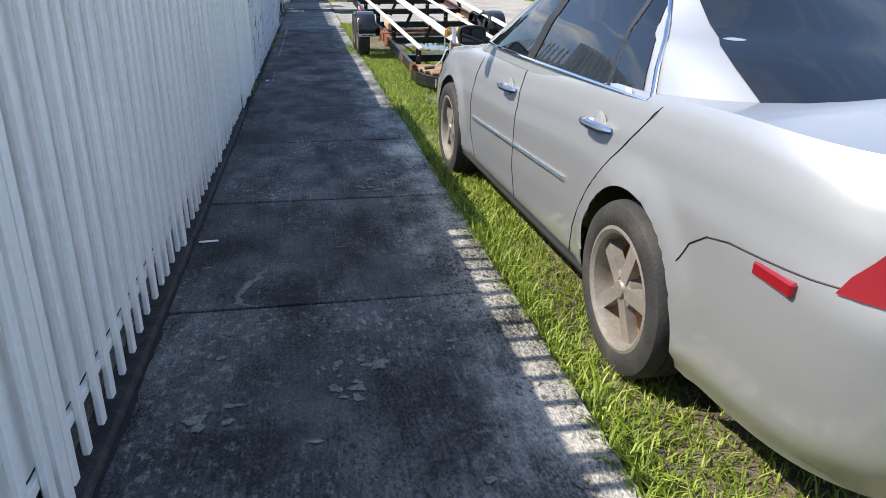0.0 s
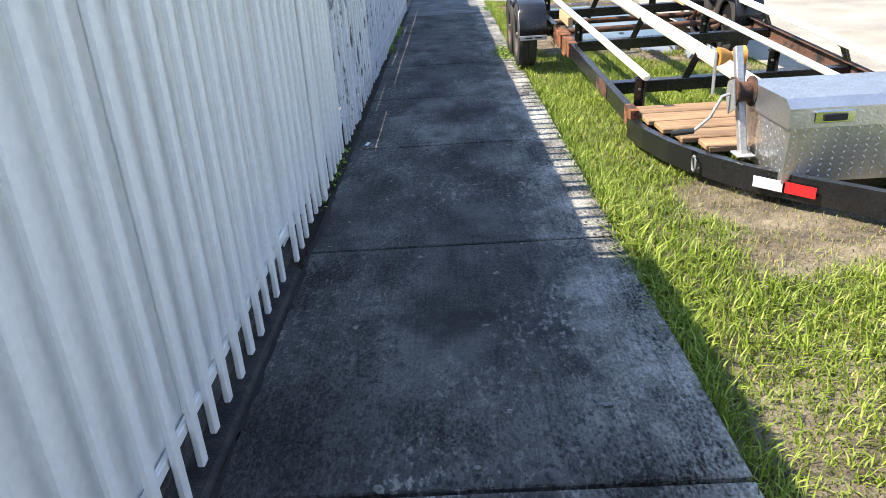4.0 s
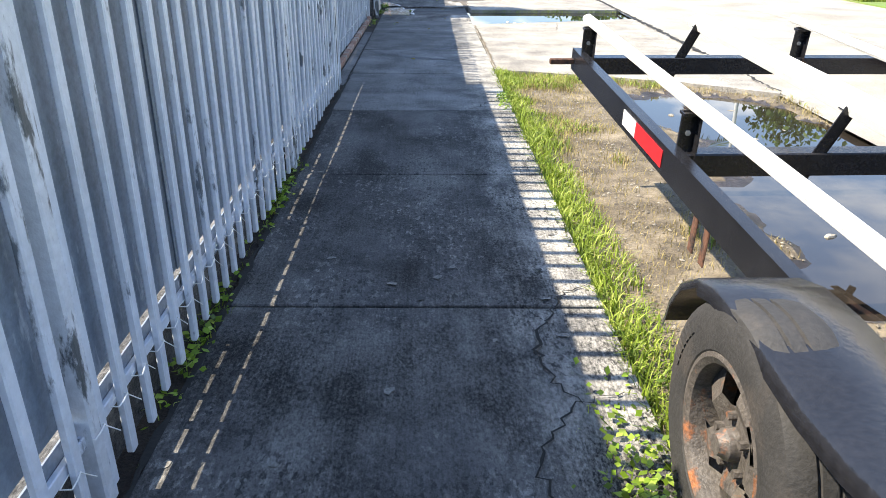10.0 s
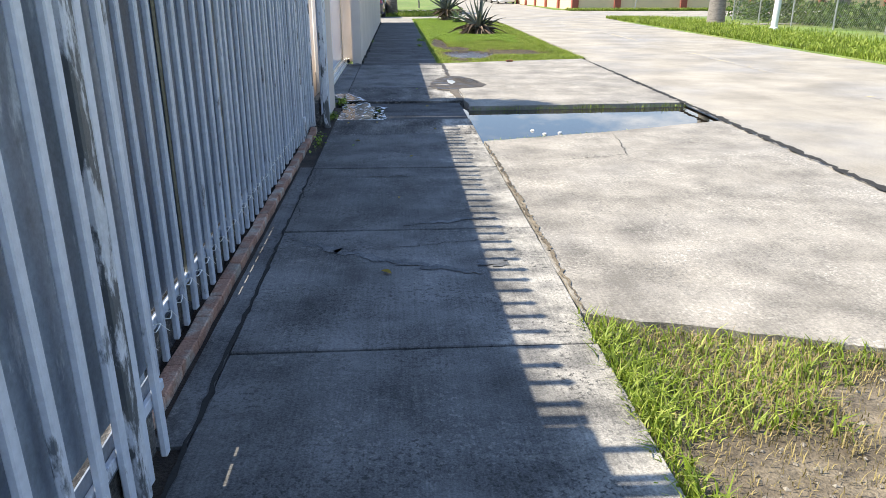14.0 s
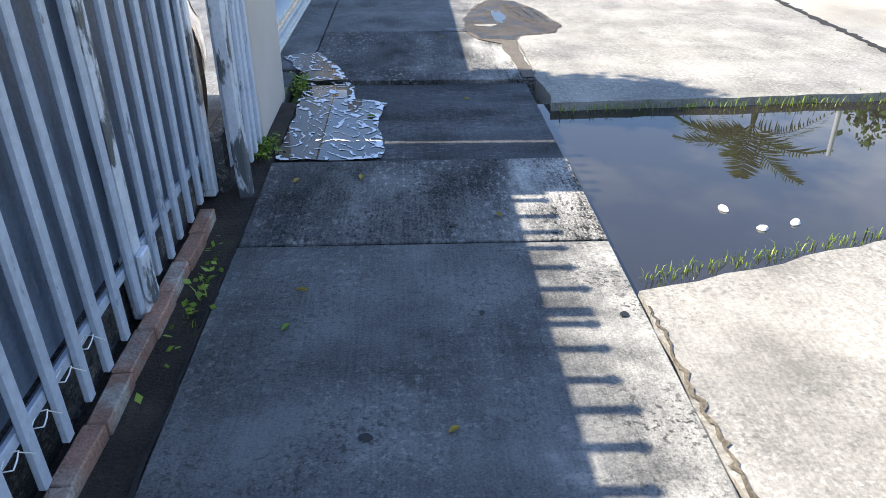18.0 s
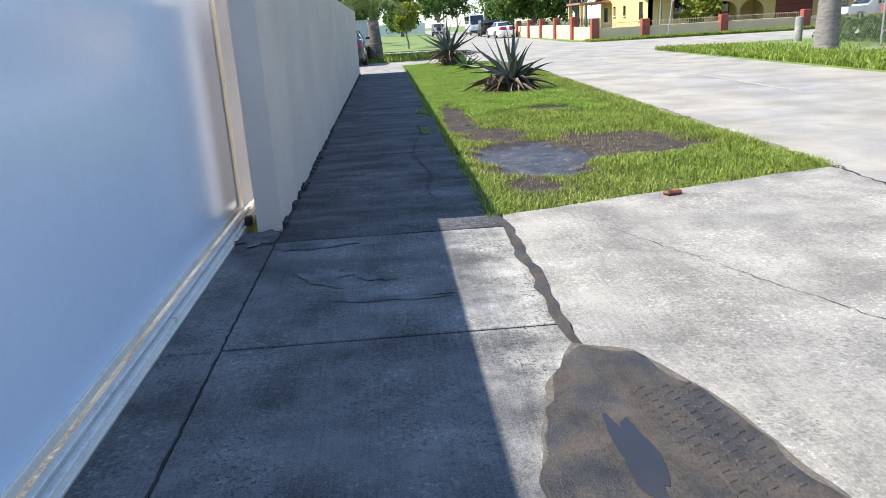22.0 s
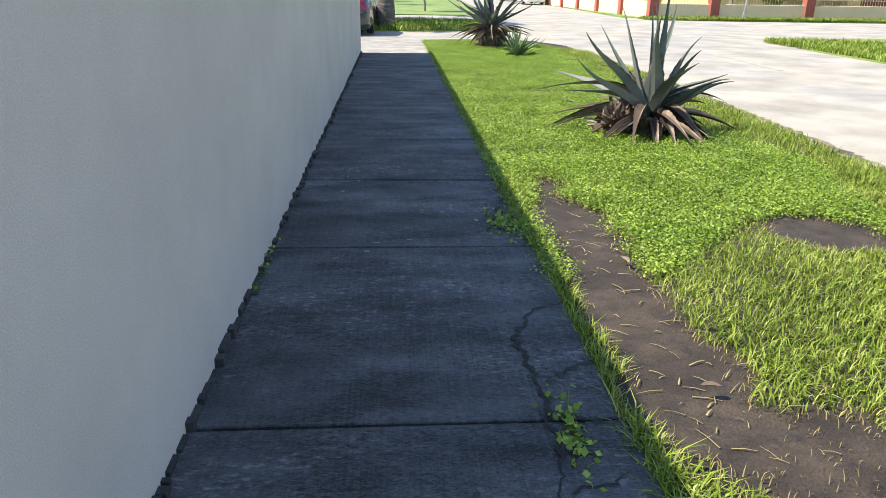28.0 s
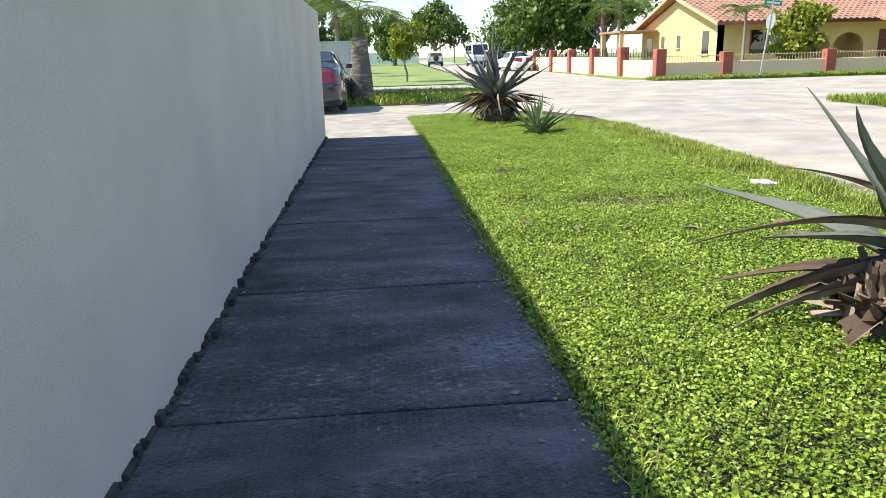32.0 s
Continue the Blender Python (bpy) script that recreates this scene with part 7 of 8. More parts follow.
# garden wall with red pillars; iron infill along the side street
gw = empty("garden_wall", None, label="low cream garden wall with brick-red pillars", category="wall")
FX = [12.6, 15.7, 20.6, 25.8, 31.0, 36.0]
for a, b in zip(FX, FX[1:]):
    part("panel", Geo().box(a + 0.2, b - 0.2, 72.5, 72.68, -0.05, 0.70, bev=0.01), HOUSE_FENCE, gw)
for k, a in enumerate(FX):
    part("pillar", Geo().box(a - 0.24, a + 0.24, 72.38, 72.82, -0.05, 1.12 if k else 1.3, bev=0.02), HOUSE_RED, gw)
SY = [72.6, 77.5, 82.5, 87.5, 92.5, 98.0]
for k, (a, b) in enumerate(zip(SY, SY[1:])):
    xa, xb = 12.6 - 0.0 * (a - 72), 12.6
    part("panel", Geo().box(12.52, 12.68, a + 0.25, b - 0.25, -0.05, 0.95 if k else 0.8, bev=0.01), HOUSE_FENCE, gw)
    part("pillar", Geo().box(12.36, 12.84, b - 0.24, b + 0.24, -0.05, 1.45, bev=0.02), HOUSE_RED, gw)
    ir = Geo()
    for j in range(12):
        y = lerp(a + 0.35, b - 0.35, j / 11)
        ir.tube([(12.6, y, 0.9), (12.6, y, 1.2 + 0.2 * math.sin(math.pi * j / 11))], 0.018, 5)
    ir.box(12.585, 12.615, a + 0.25, b - 0.25, 0.98, 1.01)
    tagged(part("ironwork", ir, IRON, gw, "black iron infill"), kind="stuff")
rl = Geo()
for j in range(90):
    x = lerp(12.9, 25.5, j / 89)
    rl.tube([(x, 72.59, 0.68), (x, 72.59, 1.02)], 0.012, 4)
rl.box(12.9, 25.5, 72.58, 72.60, 0.95, 0.975)
tagged(part("ironwork", rl, HOUSE_FENCE, gw, "thin cream iron railing"), kind="stuff")

# street signs
sg = empty("street_sign", pose(16.6, 71.2, 0, 0, 6, 0), label="leaning stop sign pole with green street name blades", category="street sign")
part("pole", Geo().tube([(0, 0, -0.1), (0, 0, 3.3)], 0.035, 8), GALV, sg, smooth=True)
part("stop_plate", Geo().lathe([(0.0, -0.006), (0.38, -0.006), (0.38, 0.006), (0.0, 0.006)], 8, 'x', pose(0.04, 0, 2.35)), GALV, sg, "back of an octagonal plate")
part("name_blade", Geo().box(-0.4, 0.4, -0.006, 0.006, 3.0, 3.2), SIGN_GREEN, sg, "green street name blade")
part("name_blade", Geo().box(-0.006, 0.006, -0.4, 0.4, 3.22, 3.42), SIGN_GREEN, sg, "green street name blade")
part("lettering", Geo().box(-0.3, 0.3, -0.008, -0.006, 3.06, 3.14), WHITE_REFL, sg)
sg2 = empty("street_sign", pose(16.8, 55.5, 0, 0, 7, 0), label="leaning sign pole with an octagonal plate seen edge-on", category="street sign")
part("pole", Geo().tube([(0, 0, -0.1), (0, 0, 2.6)], 0.035, 8), GALV, sg2, smooth=True)
part("stop_plate", Geo().lathe([(0.0, -0.006), (0.38, -0.006), (0.38, 0.006), (0.0, 0.006)], 8, 'x', pose(0.04, 0, 2.2)), WHITE_REFL, sg2)
lp = empty("street_lamp_pole", pose(13.35, 44.8, 0, 0, 1.5, 0), label="white concrete street lamp pole in the grass", category="pole")
part("shaft", Geo().tube([(0, 0, -0.1), (0, 0, 7.5)], [0.12, 0.075], 12), WHITE_PLASTIC, lp, smooth=True)
part("collar", Geo().lathe([(0.16, -0.02), (0.16, 0.08), (0.12, 0.12)], 14, 'z'), WHITE_PLASTIC, lp)
bl = empty("bollard", pose(16.2, 56.5, 0), label="short grey concrete bollard", category="bollard")
part("shaft", Geo().lathe([(0.15, -0.05), (0.15, 0.85), (0.12, 0.93), (0.0, 0.95)], 14, 'z'), CONC_EDGE, bl, smooth=40)

# wire fence
wf = empty("wire_fence", None, label="galvanised chain-link fence on steel posts", category="fence")
PY = [30.0, 33.0, 36.0, 39.0, 42.0, 45.0, 48.0, 50.8, 53.4]
for y in PY:
    part("post", Geo().tube([(15.7, y, -0.1), (15.7, y, 1.95)], 0.032, 8), GALV, wf, smooth=True)
for a, b in zip(PY, PY[1:]):
    part("top_rail", Geo().tube([(15.7, a, 1.9), (15.7, b, 1.9)], 0.022, 6), GALV, wf)
wire = Geo()
for sgn in (1, -1):
    y = 28.0
    while y < 55.4:
        p0, p1 = (y, 0.03), (y + sgn * 1.85, 1.88)
        lo, hi = 30.0, 53.4
        t0, t1 = 0.0, 1.0
        for (e0, e1) in ((p0[0], p1[0]),):
            ts = sorted(((lo - e0) / (e1 - e0), (hi - e0) / (e1 - e0)))
            t0, t1 = max(0.0, ts[0]), min(1.0, ts[1])
        if t1 > t0:
            a = (15.7, lerp(p0[0], p1[0], t0), lerp(p0[1], p1[1], t0))
            b = (15.7, lerp(p0[0], p1[0], t1), lerp(p0[1], p1[1], t1))
            wire.tube([a, b], 0.0035, 3, False)
        y += 0.11
tagged(part("mesh", wire, GALV, wf, "diamond wire mesh"), kind="stuff")
rgs = np.random.RandomState(5)
hp = np.stack([rgs.uniform(16.4, 17.6, 5000), rgs.uniform(38, 56, 5000), rgs.uniform(0.05, 0.9, 5000)], 1)
leaves("hedge", hp, TREE_LEAF, "low leafy hedge behind the wire fence", (0.1, 0.2), 15, False, kind="stuff", category="hedge")

# pale board fence by the palm
bf = empty("board_fence", None, label="pale vertical board fence behind the palm", category="fence")
me = Geo().box(-0.07, 0.07, -0.012, 0.012, 0, 1.9, bev=0.005).mesh("board", PVC_WHITE)
for k in range(56):
    part("board", me, None, bf, m=pose(-9.0 + 0.145 * k, 69.6, 0.0))
for z in (0.4, 1.5):
    part("rail", Geo().box(-9.1, -0.9, 69.62, 69.66, z, z + 0.09), PVC_WHITE, bf)
bf2 = part("far_wall", Geo().box(-6, 9.0, 190, 190.3, 0, 2.2), PVC_WHITE, None, "pale wall closing the end of the street", category="wall")
tagged(bf2, kind="structure")


# ---------- other vehicles ----------
def boxy(name, x, y, rz, l, w, h, hood, material, label, spare=False, wheel_r=0.36):
    """Van or off-roader: cabin over a lower nose, glass, wheels, lamps; nose towards +y."""
    v = empty(name, pose(x, y, 0, 0, 0, rz), label=label, category="car")
    hz = hood[1]
    body = Geo().prism([(-l / 2, 0.35), (l / 2 - 0.05, 0.35), (l / 2, 0.55), (l / 2 - 0.02, hz), (l / 2 - hood[0], hz + 0.08), (l / 2 - hood[0] - 0.45, h - 0.06), (l / 2 - hood[0] - 0.7, h), (-l / 2 + 0.12, h), (-l / 2, h - 0.15)], -w / 2, w / 2, 'x')
    part("body", body, material, v)
    part("underbody", Geo().box(-w / 2 + 0.12, w / 2 - 0.12, -l / 2 + 0.2, l / 2 - 0.2, 0.22, 0.4), RUBBER, v)
    zt, zb = h - 0.18, max(hz + 0.12, h * 0.56)
    part("rear_window", Geo().box(-w / 2 + 0.18, w / 2 - 0.18, -l / 2 - 0.012, -l / 2 + 0.0, zb, zt, bev=0.003), GLASS_DARK, v, "dark rear window")
    y1 = l / 2 - hood[0] - 0.08
    part("windscreen", Geo().add([(-w / 2 + 0.1, y1 + 0.075, hz + 0.15), (w / 2 - 0.1, y1 + 0.075, hz + 0.15), (w / 2 - 0.14, y1 - 0.33, h - 0.1), (-w / 2 + 0.14, y1 - 0.33, h - 0.1)], [(0, 1, 2, 3)]), GLASS_DARK, v, "dark windscreen")
    for s in (-1, 1):
        for a, b in ((-l / 2 + 0.25, -l / 2 + 1.1), (-l / 2 + 1.2, -l / 2 + 2.0), (-l / 2 + 2.1, y1 - 0.5)):
            if b - a > 0.2:
                part("side_window", Geo().box(*sorted((s * w / 2, s * (w / 2 + 0.008))), a, b, zb, zt, bev=0.002), GLASS_DARK, v, "dark side window")
        part("tail_lamp", Geo().box(*sorted((s * (w / 2 - 0.16), s * (w / 2 - 0.02))), -l / 2 - 0.015, -l / 2 + 0.02, 0.75, 1.0, bev=0.01), RED_LENS, v, "red tail lamp")
        for yw in (-l / 2 + 0.85, l / 2 - 0.85):
            wheel("wheel", v, (s * (w / 2 - 0.06), yw, wheel_r), wheel_r, 0.22, wheel_r * 0.6, IRON if spare else ALU, 5, side=s)
            part("wheel_arch", Geo().lathe([(wheel_r + 0.08, s * -0.02), (wheel_r + 0.08, s * 0.045), (wheel_r + 0.02, s * 0.03)], 24, 'x', pose(s * w / 2 - s * 0.02, yw, wheel_r)), RUBBER, v)
    part("bumper", Geo().box(-w / 2, w / 2, -l / 2 - 0.10, -l / 2 + 0.02, 0.38, 0.58, bev=0.02), RUBBER, v)
    part("bumper", Geo().box(-w / 2, w / 2, l / 2 - 0.05, l / 2 + 0.10, 0.38, 0.58, bev=0.02), RUBBER, v)
    if spare:
        part("spare_wheel", Geo().lathe([(0.0, -0.2), (0.24, -0.2), (0.36, -0.16), (0.37, -0.05), (0.34, 0.0)], 24, 'y', pose(0, -l / 2, 0.98)), TYRE, v, smooth=40)
    return v


boxy("off_roader", 8.2, 141, -2, 4.2, 1.85, 1.85, (1.3, 1.1), CAR_WHITE, "white off-roader with a spare wheel, far up the road", True)
boxy("off_roader", 31.0, 74.0, 88, 4.2, 1.85, 1.85, (1.3, 1.1), CAR_WHITE, "white off-roader parked before the maroon garage", True)
boxy("van", 12.2, 128, 182, 5.6, 2.0, 2.55, (0.9, 1.15), CAR_WHITE, "white high-roof van parked at the roadside")
boxy("suv", 11.6, 112, -2, 4.6, 1.85, 1.7, (1.2, 1.05), CAR_DARK, "dark blue off-road estate parked at the roadside")
sedan("sedan", pose(11.2, 97.5, 0, 0, 0, 6), CAR_WHITE, "white saloon parked at the roadside, seen from behind", False)
sedan("sedan", pose(-1.78, 58.35, 0, 0, 0, 0), CAR_DARK, "dark navy saloon parked in the drive", False)
sedan("sedan", pose(21.0, 46.5, 0, 0, 0, -84), CAR_WHITE, "white saloon parked behind the wire fence", False)
sedan("sedan", pose(-2.32, 23.68, -0.03, 0, 0, 0), CAR_WHITE, "white saloon parked behind the picket gate", False)
sedan("sedan", pose(-3.0, 92.0, 0, 0, 0, 20), CAR_DARK, "dark saloon parked beyond the lime tree", False)

# ---------- cracks, stains, litter ----------
CRACK_M = mat("dark_crack_dirt", (0.018, 0.017, 0.015), 0.95, vary=0.4, bump=0.2)
LICHEN = mat("pale_lichen_stain", (0.17, 0.165, 0.15), 0.9, vary=0.5, scale=30, fine=120, bump=0.3)
GUM = mat("black_gum", (0.010, 0.010, 0.010), 0.6, vary=0.2, bump=0.1)
LEAF_DRY = leafy("fallen_leaf", (0.30, 0.22, 0.04), 0.5, 0.7, glow=0.15)
PAPER = mat("white_paper", (0.75, 0.74, 0.7), 0.8, vary=0.1, bump=0.1)


def ribbon(pts, w, z, seed=1, step=0.04, rough=0.014):
    """A thin uneven strip along a path, tapering at its ends."""
    r = random.Random(seed)
    path = []
    for (ax, ay), (bx, by) in zip(pts, pts[1:]):
        n = max(1, int(math.hypot(bx - ax, by - ay) / step))
        path += [(lerp(ax, bx, k / n) + r.uniform(-rough, rough), lerp(ay, by, k / n) + r.uniform(-rough, rough)) for k in range(n)]
    path.append(pts[-1])
    g = Geo()
    n = len(path)
    for i, (x, y) in enumerate(path):
        a, b = path[max(0, i - 1)], path[min(n - 1, i + 1)]
        d = Vector((b[0] - a[0], b[1] - a[1], 0)).normalized()
        h = w * r.uniform(0.35, 1.0) * min(1.0, 0.3 + 3 * min(i, n - 1 - i) / n) / 2
        g.v += [(x - d.y * h, y + d.x * h, z), (x + d.y * h, y - d.x * h, z)]
    g.f = [(2 * i, 2 * i + 1, 2 * i + 3, 2 * i + 2) for i in range(n - 1)]
    return g


cracks = empty("pavement_cracks", None, label="dark branching cracks in the pavement slabs", category="crack", kind="structure")
CRACKS = [([(0.49, 16.12), (0.37, 16.05), (0.31, 15.91), (0.21, 15.69), (0.2, 15.56), (0.23, 15.39), (0.3, 15.27)], 0.012),
          ([(0.29, 14.28), (0.2, 14.43), (0.14, 14.71), (0.11, 15.0), (0.28, 15.27), (0.45, 15.33)], 0.010), ([(0.14, 14.71), (0.3, 14.74)], 0.007), ([(0.14, 14.71), (-0.15, 14.3)], 0.005),
          ([(0.48, 19.78), (0.32, 19.66), (0.22, 19.47), (0.13, 19.37)], 0.012), ([(0.13, 19.3), (0.24, 19.18), (0.41, 19.06)], 0.006),
          ([(0.51, 38.59), (0.34, 38.49), (0.22, 38.22), (0.26, 37.89), (0.26, 37.72), (0.24, 37.39), (0.2, 37.15)], 0.013), ([(0.51, 38.03), (0.29, 37.86)], 0.009), ([(0.46, 37.29), (0.23, 37.21)], 0.008),
          ([(0.19, 37.2), (0.10, 36.3), (0.07, 35.69), (0.2, 34.68), (0.11, 33.83), (0.22, 33.5)], 0.012), ([(0.07, 35.69), (0.36, 35.15)], 0.008), ([(0.2, 34.68), (0.48, 34.22)], 0.008),
          ([(-0.76, 22.15), (-0.44, 22.23), (0.07, 22.33), (0.5, 22.38)], 0.006), ([(0.5, 40.5), (0.33, 39.81), (0.51, 39.48)], 0.009), ([(-0.82, 47.63), (-0.06, 47.72), (0.41, 48.49)], 0.008),
          ([(0.22, 36.9), (0.36, 36.75), (0.5, 36.9)], 0.008), ([(0.10, 36.3), (0.3, 36.15), (0.34, 35.9), (0.5, 35.8)], 0.009), ([(0.3, 36.15), (0.46, 36.4)], 0.006), ([(0.25, 37.6), (0.38, 37.62), (0.5, 37.5)], 0.007), ([(-0.96, 24.3), (-0.98, 23.2), (-0.95, 22.7)], 0.006)]
for k, (p, w) in enumerate(CRACKS):
    p = [(x, y + (0.22 if 33.4 < y < 41 else 0.0)) for x, y in p]
    part("crack", ribbon(p, w * (1.9 if p[0][1] > 33 else 1.2), 0.0055, k, 0.03, 0.02), CRACK_M, cracks)
for k, (p, w, z) in enumerate((([(1.9, 25.55), (1.75, 24.6), (0.9, 24.35)], 0.010, 0.0035),
                               ([(1.0, 33.2), (2.2, 30.2), (3.3, 28.2)], 0.006, 0.011))):
    part("crack", ribbon(p, w, z, 40 + k), CRACK_M, cracks)
# dirt that fills the seams beside the aprons and along the road
seam = empty("dirt_seams", None, label="dark dirt filling the seams beside the driveway aprons", category="dirt", kind="structure")
part("seam", ribbon([(0.545, 21.3), (0.55, 23.2), (0.54, 25.2)], 0.035, 0.004, 61, 0.03, 0.014), SOIL, seam)
part("seam", ribbon([(road_left(y) - 0.02, y) for y in (20.2, 22, 24, 26.2, 28, 30, 32, 34)], 0.11, 0.0085, 62, 0.06, 0.02), CRACK_M, seam)
part("seam", ribbon([(road_left(y) + 0.12, y) for y in range(34, 55, 3)], 0.16, -0.030, 63, 0.08, 0.05), SOIL, seam)
part("seam", ribbon([(-1.003, y) for y in (28.3, 30, 32, 33.2)], 0.014, 0.003, 64, 0.05, 0.006), CRACK_M, seam)
part("seam", ribbon([(-1.003, y) for y in (-6, 0, 5, 9, 14, 20, 26)], 0.035, 0.002, 65, 0.06, 0.008), CRACK_M, seam)


def patch(cx, cy, rx, ry, z, seed, n=26, rag=0.3):
    r = random.Random(seed)
    ph = [r.uniform(0, 6.28) for _ in range(4)]
    out = []
    for k in range(n):
        a = 2 * math.pi * k / n
        q = 1 + rag * (0.5 * math.sin(2 * a + ph[0]) + 0.35 * math.sin(3 * a + ph[1]) + 0.3 * math.sin(5 * a + ph[2]) + 0.2 * math.sin(9 * a + ph[3]))
        out.append((cx + rx * q * math.cos(a), cy + ry * q * math.sin(a), z))
    return Geo().add([(cx, cy, z)] + out, [(0, 1 + k, 1 + (k + 1) % n) for k in range(n)])


def rough_patch(poly, z, seed):
    out = ragged(ragged(poly, 0.06, 0.05, seed), 0.03, 0.02, seed + 2)
    return Geo().add([(x, y, z) for x, y in out], [tuple(range(len(out)))])


# wet muddy patch on the second apron, with a small pool in it
st = empty("wet_patch", None, label="dark wet muddy patch on the concrete apron", category="puddle", kind="structure")
WET = [(0.24, 30.0), (0.35, 30.48), (0.55, 30.85), (0.79, 30.75), (0.95, 30.35), (1.02, 30.0), (1.07, 29.61), (0.95, 29.32), (0.65, 29.22), (0.59, 29.04), (0.58, 28.46), (0.585, 28.02),
       (0.50, 28.02), (0.49, 28.4), (0.45, 28.95), (0.27, 29.14), (0.19, 29.44)]


def soft_patch(poly, z, seed, grow=1.0, amp=0.02):
    """A stain with a finely frayed rim, grown or shrunk about its middle."""
    cx, cy = sum(p[0] for p in poly) / len(poly), sum(p[1] for p in poly) / len(poly)
    out = ragged(ragged([(cx + (x - cx) * grow, cy + (y - cy) * grow) for x, y in poly], 0.05, amp, seed), 0.02, amp * 0.6, seed + 2)
    return Geo().add([(x, y, z) for x, y in out], [tuple(range(len(out)))])


part("damp_rim", soft_patch(WET, 0.0085, 3), DAMP_RIM, st, "drying brown rim")
part("mud", soft_patch([p for p in WET if p[1] > 29.0], 0.0100, 5, 0.97, 0.05), DAMP_CONC, st)
part("dirt_strip", soft_patch([(0.545, 33.05), (0.55, 31.0), (0.56, 30.8), (0.60, 30.8), (0.615, 31.6), (0.63, 32.3), (0.60, 33.05)], 0.0080, 9, 1.0, 0.03), DAMP_CONC, st, "dirt along the seam")
tread = Geo()
for k in range(84):
    i, j = k % 6, k // 6
    x, y = 0.70 + 0.045 * i + 0.004 * math.sin(k * 5), 29.75 + 0.05 * j + 0.02 * (i % 2)
    tread.box(-0.018, 0.018, -0.008, 0.008, -0.004, 0.004, m=pose(x + 0.12 * (30.1 - y), y, 0.0095, 0, 0, 22 if i % 2 else -22), bev=0.003)
tagged(part("tyre_print", tread, DAMP_CONC, st, "tyre tread marks in mud"), kind="stuff")
part("pool", patch(0.55, 29.98, 0.05, 0.30, 0.0125, 4, 30, 0.4), WATER, st)
part("dry_spot", patch(0.40, 29.62, 0.08, 0.06, 0.0130, 8, 12, 0.5), CONC_PALE, st)

# soapy water by the pillar
sp = empty("soapy_puddle", None, label="soapy water with white foam spilling over the pavement", category="puddle", kind="structure")
SOAP = ragged([(-0.985, 26.63), (-0.45, 26.63), (-0.44, 26.92), (-0.47, 27.25), (-0.42, 27.52), (-0.62, 27.63), (-0.68, 27.99), (-0.985, 27.99)], 0.05, 0.045, 5.0)
SOAP_2 = ragged([(-0.70, 28.01), (-0.84, 28.44), (-1.0, 28.76), (-1.22, 28.66), (-1.08, 28.3), (-1.0, 28.01)], 0.05, 0.04, 7.0)
part("water_film", Geo().add([(x, y, -0.012) for x, y in SOAP], [tuple(range(len(SOAP)))]), WATER, sp)
part("water_film", Geo().add([(x, y, 0.005) for x, y in SOAP_2], [tuple(range(len(SOAP_2)))]), WATER, sp)


def foam_sheet(poly, z, x0, x1, y0, y1, cut, cell=0.0055):
    """Foam rafts: small cells kept along the swirls of a stretched noise and towards the rim."""
    fm = Geo()
    at_ = {}

    def corner(i, j):
        if (i, j) not in at_:
            at_[i, j] = len(fm.v)
            x, y = x0 + i * cell, y0 + j * cell
            fm.v.append((x + 0.002 * nz(x, y, 160, 1), y + 0.002 * nz(x, y, 160, 8), z + 0.002 * abs(nz(x, y, 30))))
        return at_[i, j]
    for i in range(int((x1 - x0) / cell)):
        for j in range(int((y1 - y0) / cell)):
            x, y = x0 + (i + 0.5) * cell, y0 + (j + 0.5) * cell
            w = 0.09 * nz(x, y, 6, 2) + 0.03 * nz(x, y, 18, 4)
            v = 1 - 4.5 * abs(nz(x + w, (y - w) * 0.7, 13, 3)) + 0.75 * nz(x, y, 26, 6) + 0.4 * nz(x, y, 70, 6)
            out = not in_poly(x + 0.035, y + 0.02, poly) or not in_poly(x + 0.02, y - 0.03, poly)
            if in_poly(x, y, poly) and v > cut - (0.55 if out else 0.0) - 0.35 * max(0.0, nz(x, y, 3, 9)):
                fm.f.append((corner(i, j), corner(i + 1, j), corner(i + 1, j + 1), corner(i, j + 1)))
    return fm


tagged(part("foam", foam_sheet(SOAP, -0.0095, -1.0, -0.38, 26.6, 28.0, 0.80, 0.005), FOAM, sp, "white foam streaks"), kind="stuff")
tagged(part("foam", foam_sheet(SOAP_2, 0.0075, -1.25, -0.65, 28.0, 28.8, 0.8, 0.005), FOAM, sp, "white foam streaks"), kind="stuff")

# stains on the dark slabs
rr = random.Random(4)
pale, gum = Geo(), Geo()
spots = [(-0.71, 3.15, 0.06), (-0.29, 3.23, 0.05), (-0.14, 3.42, 0.06), (-0.34, 3.37, 0.04), (-0.68, 3.75, 0.035), (-0.58, 3.83, 0.035), (0.18, 3.48, 0.04), (-0.01, 6.15, 0.05), (0.0, 5.97, 0.05), (-0.07, 6.01, 0.035), (0.2, 6.3, 0.04), (0.33, 6.37, 0.05)]
for k, (x, y, q) in enumerate(spots):
    y += 0.27 if y < 5 else 0.0
    for j in range(5):
        p = patch(x + rr.uniform(-1.3, 1.3) * q, y + rr.uniform(-1.3, 1.3) * q, q * rr.uniform(0.15, 0.55), q * rr.uniform(0.15, 0.6), 0.0042 + 0.00005 * (k * 5 + j), k * 9 + j, 12, 0.5)
        pale.add(p.v, p.f)
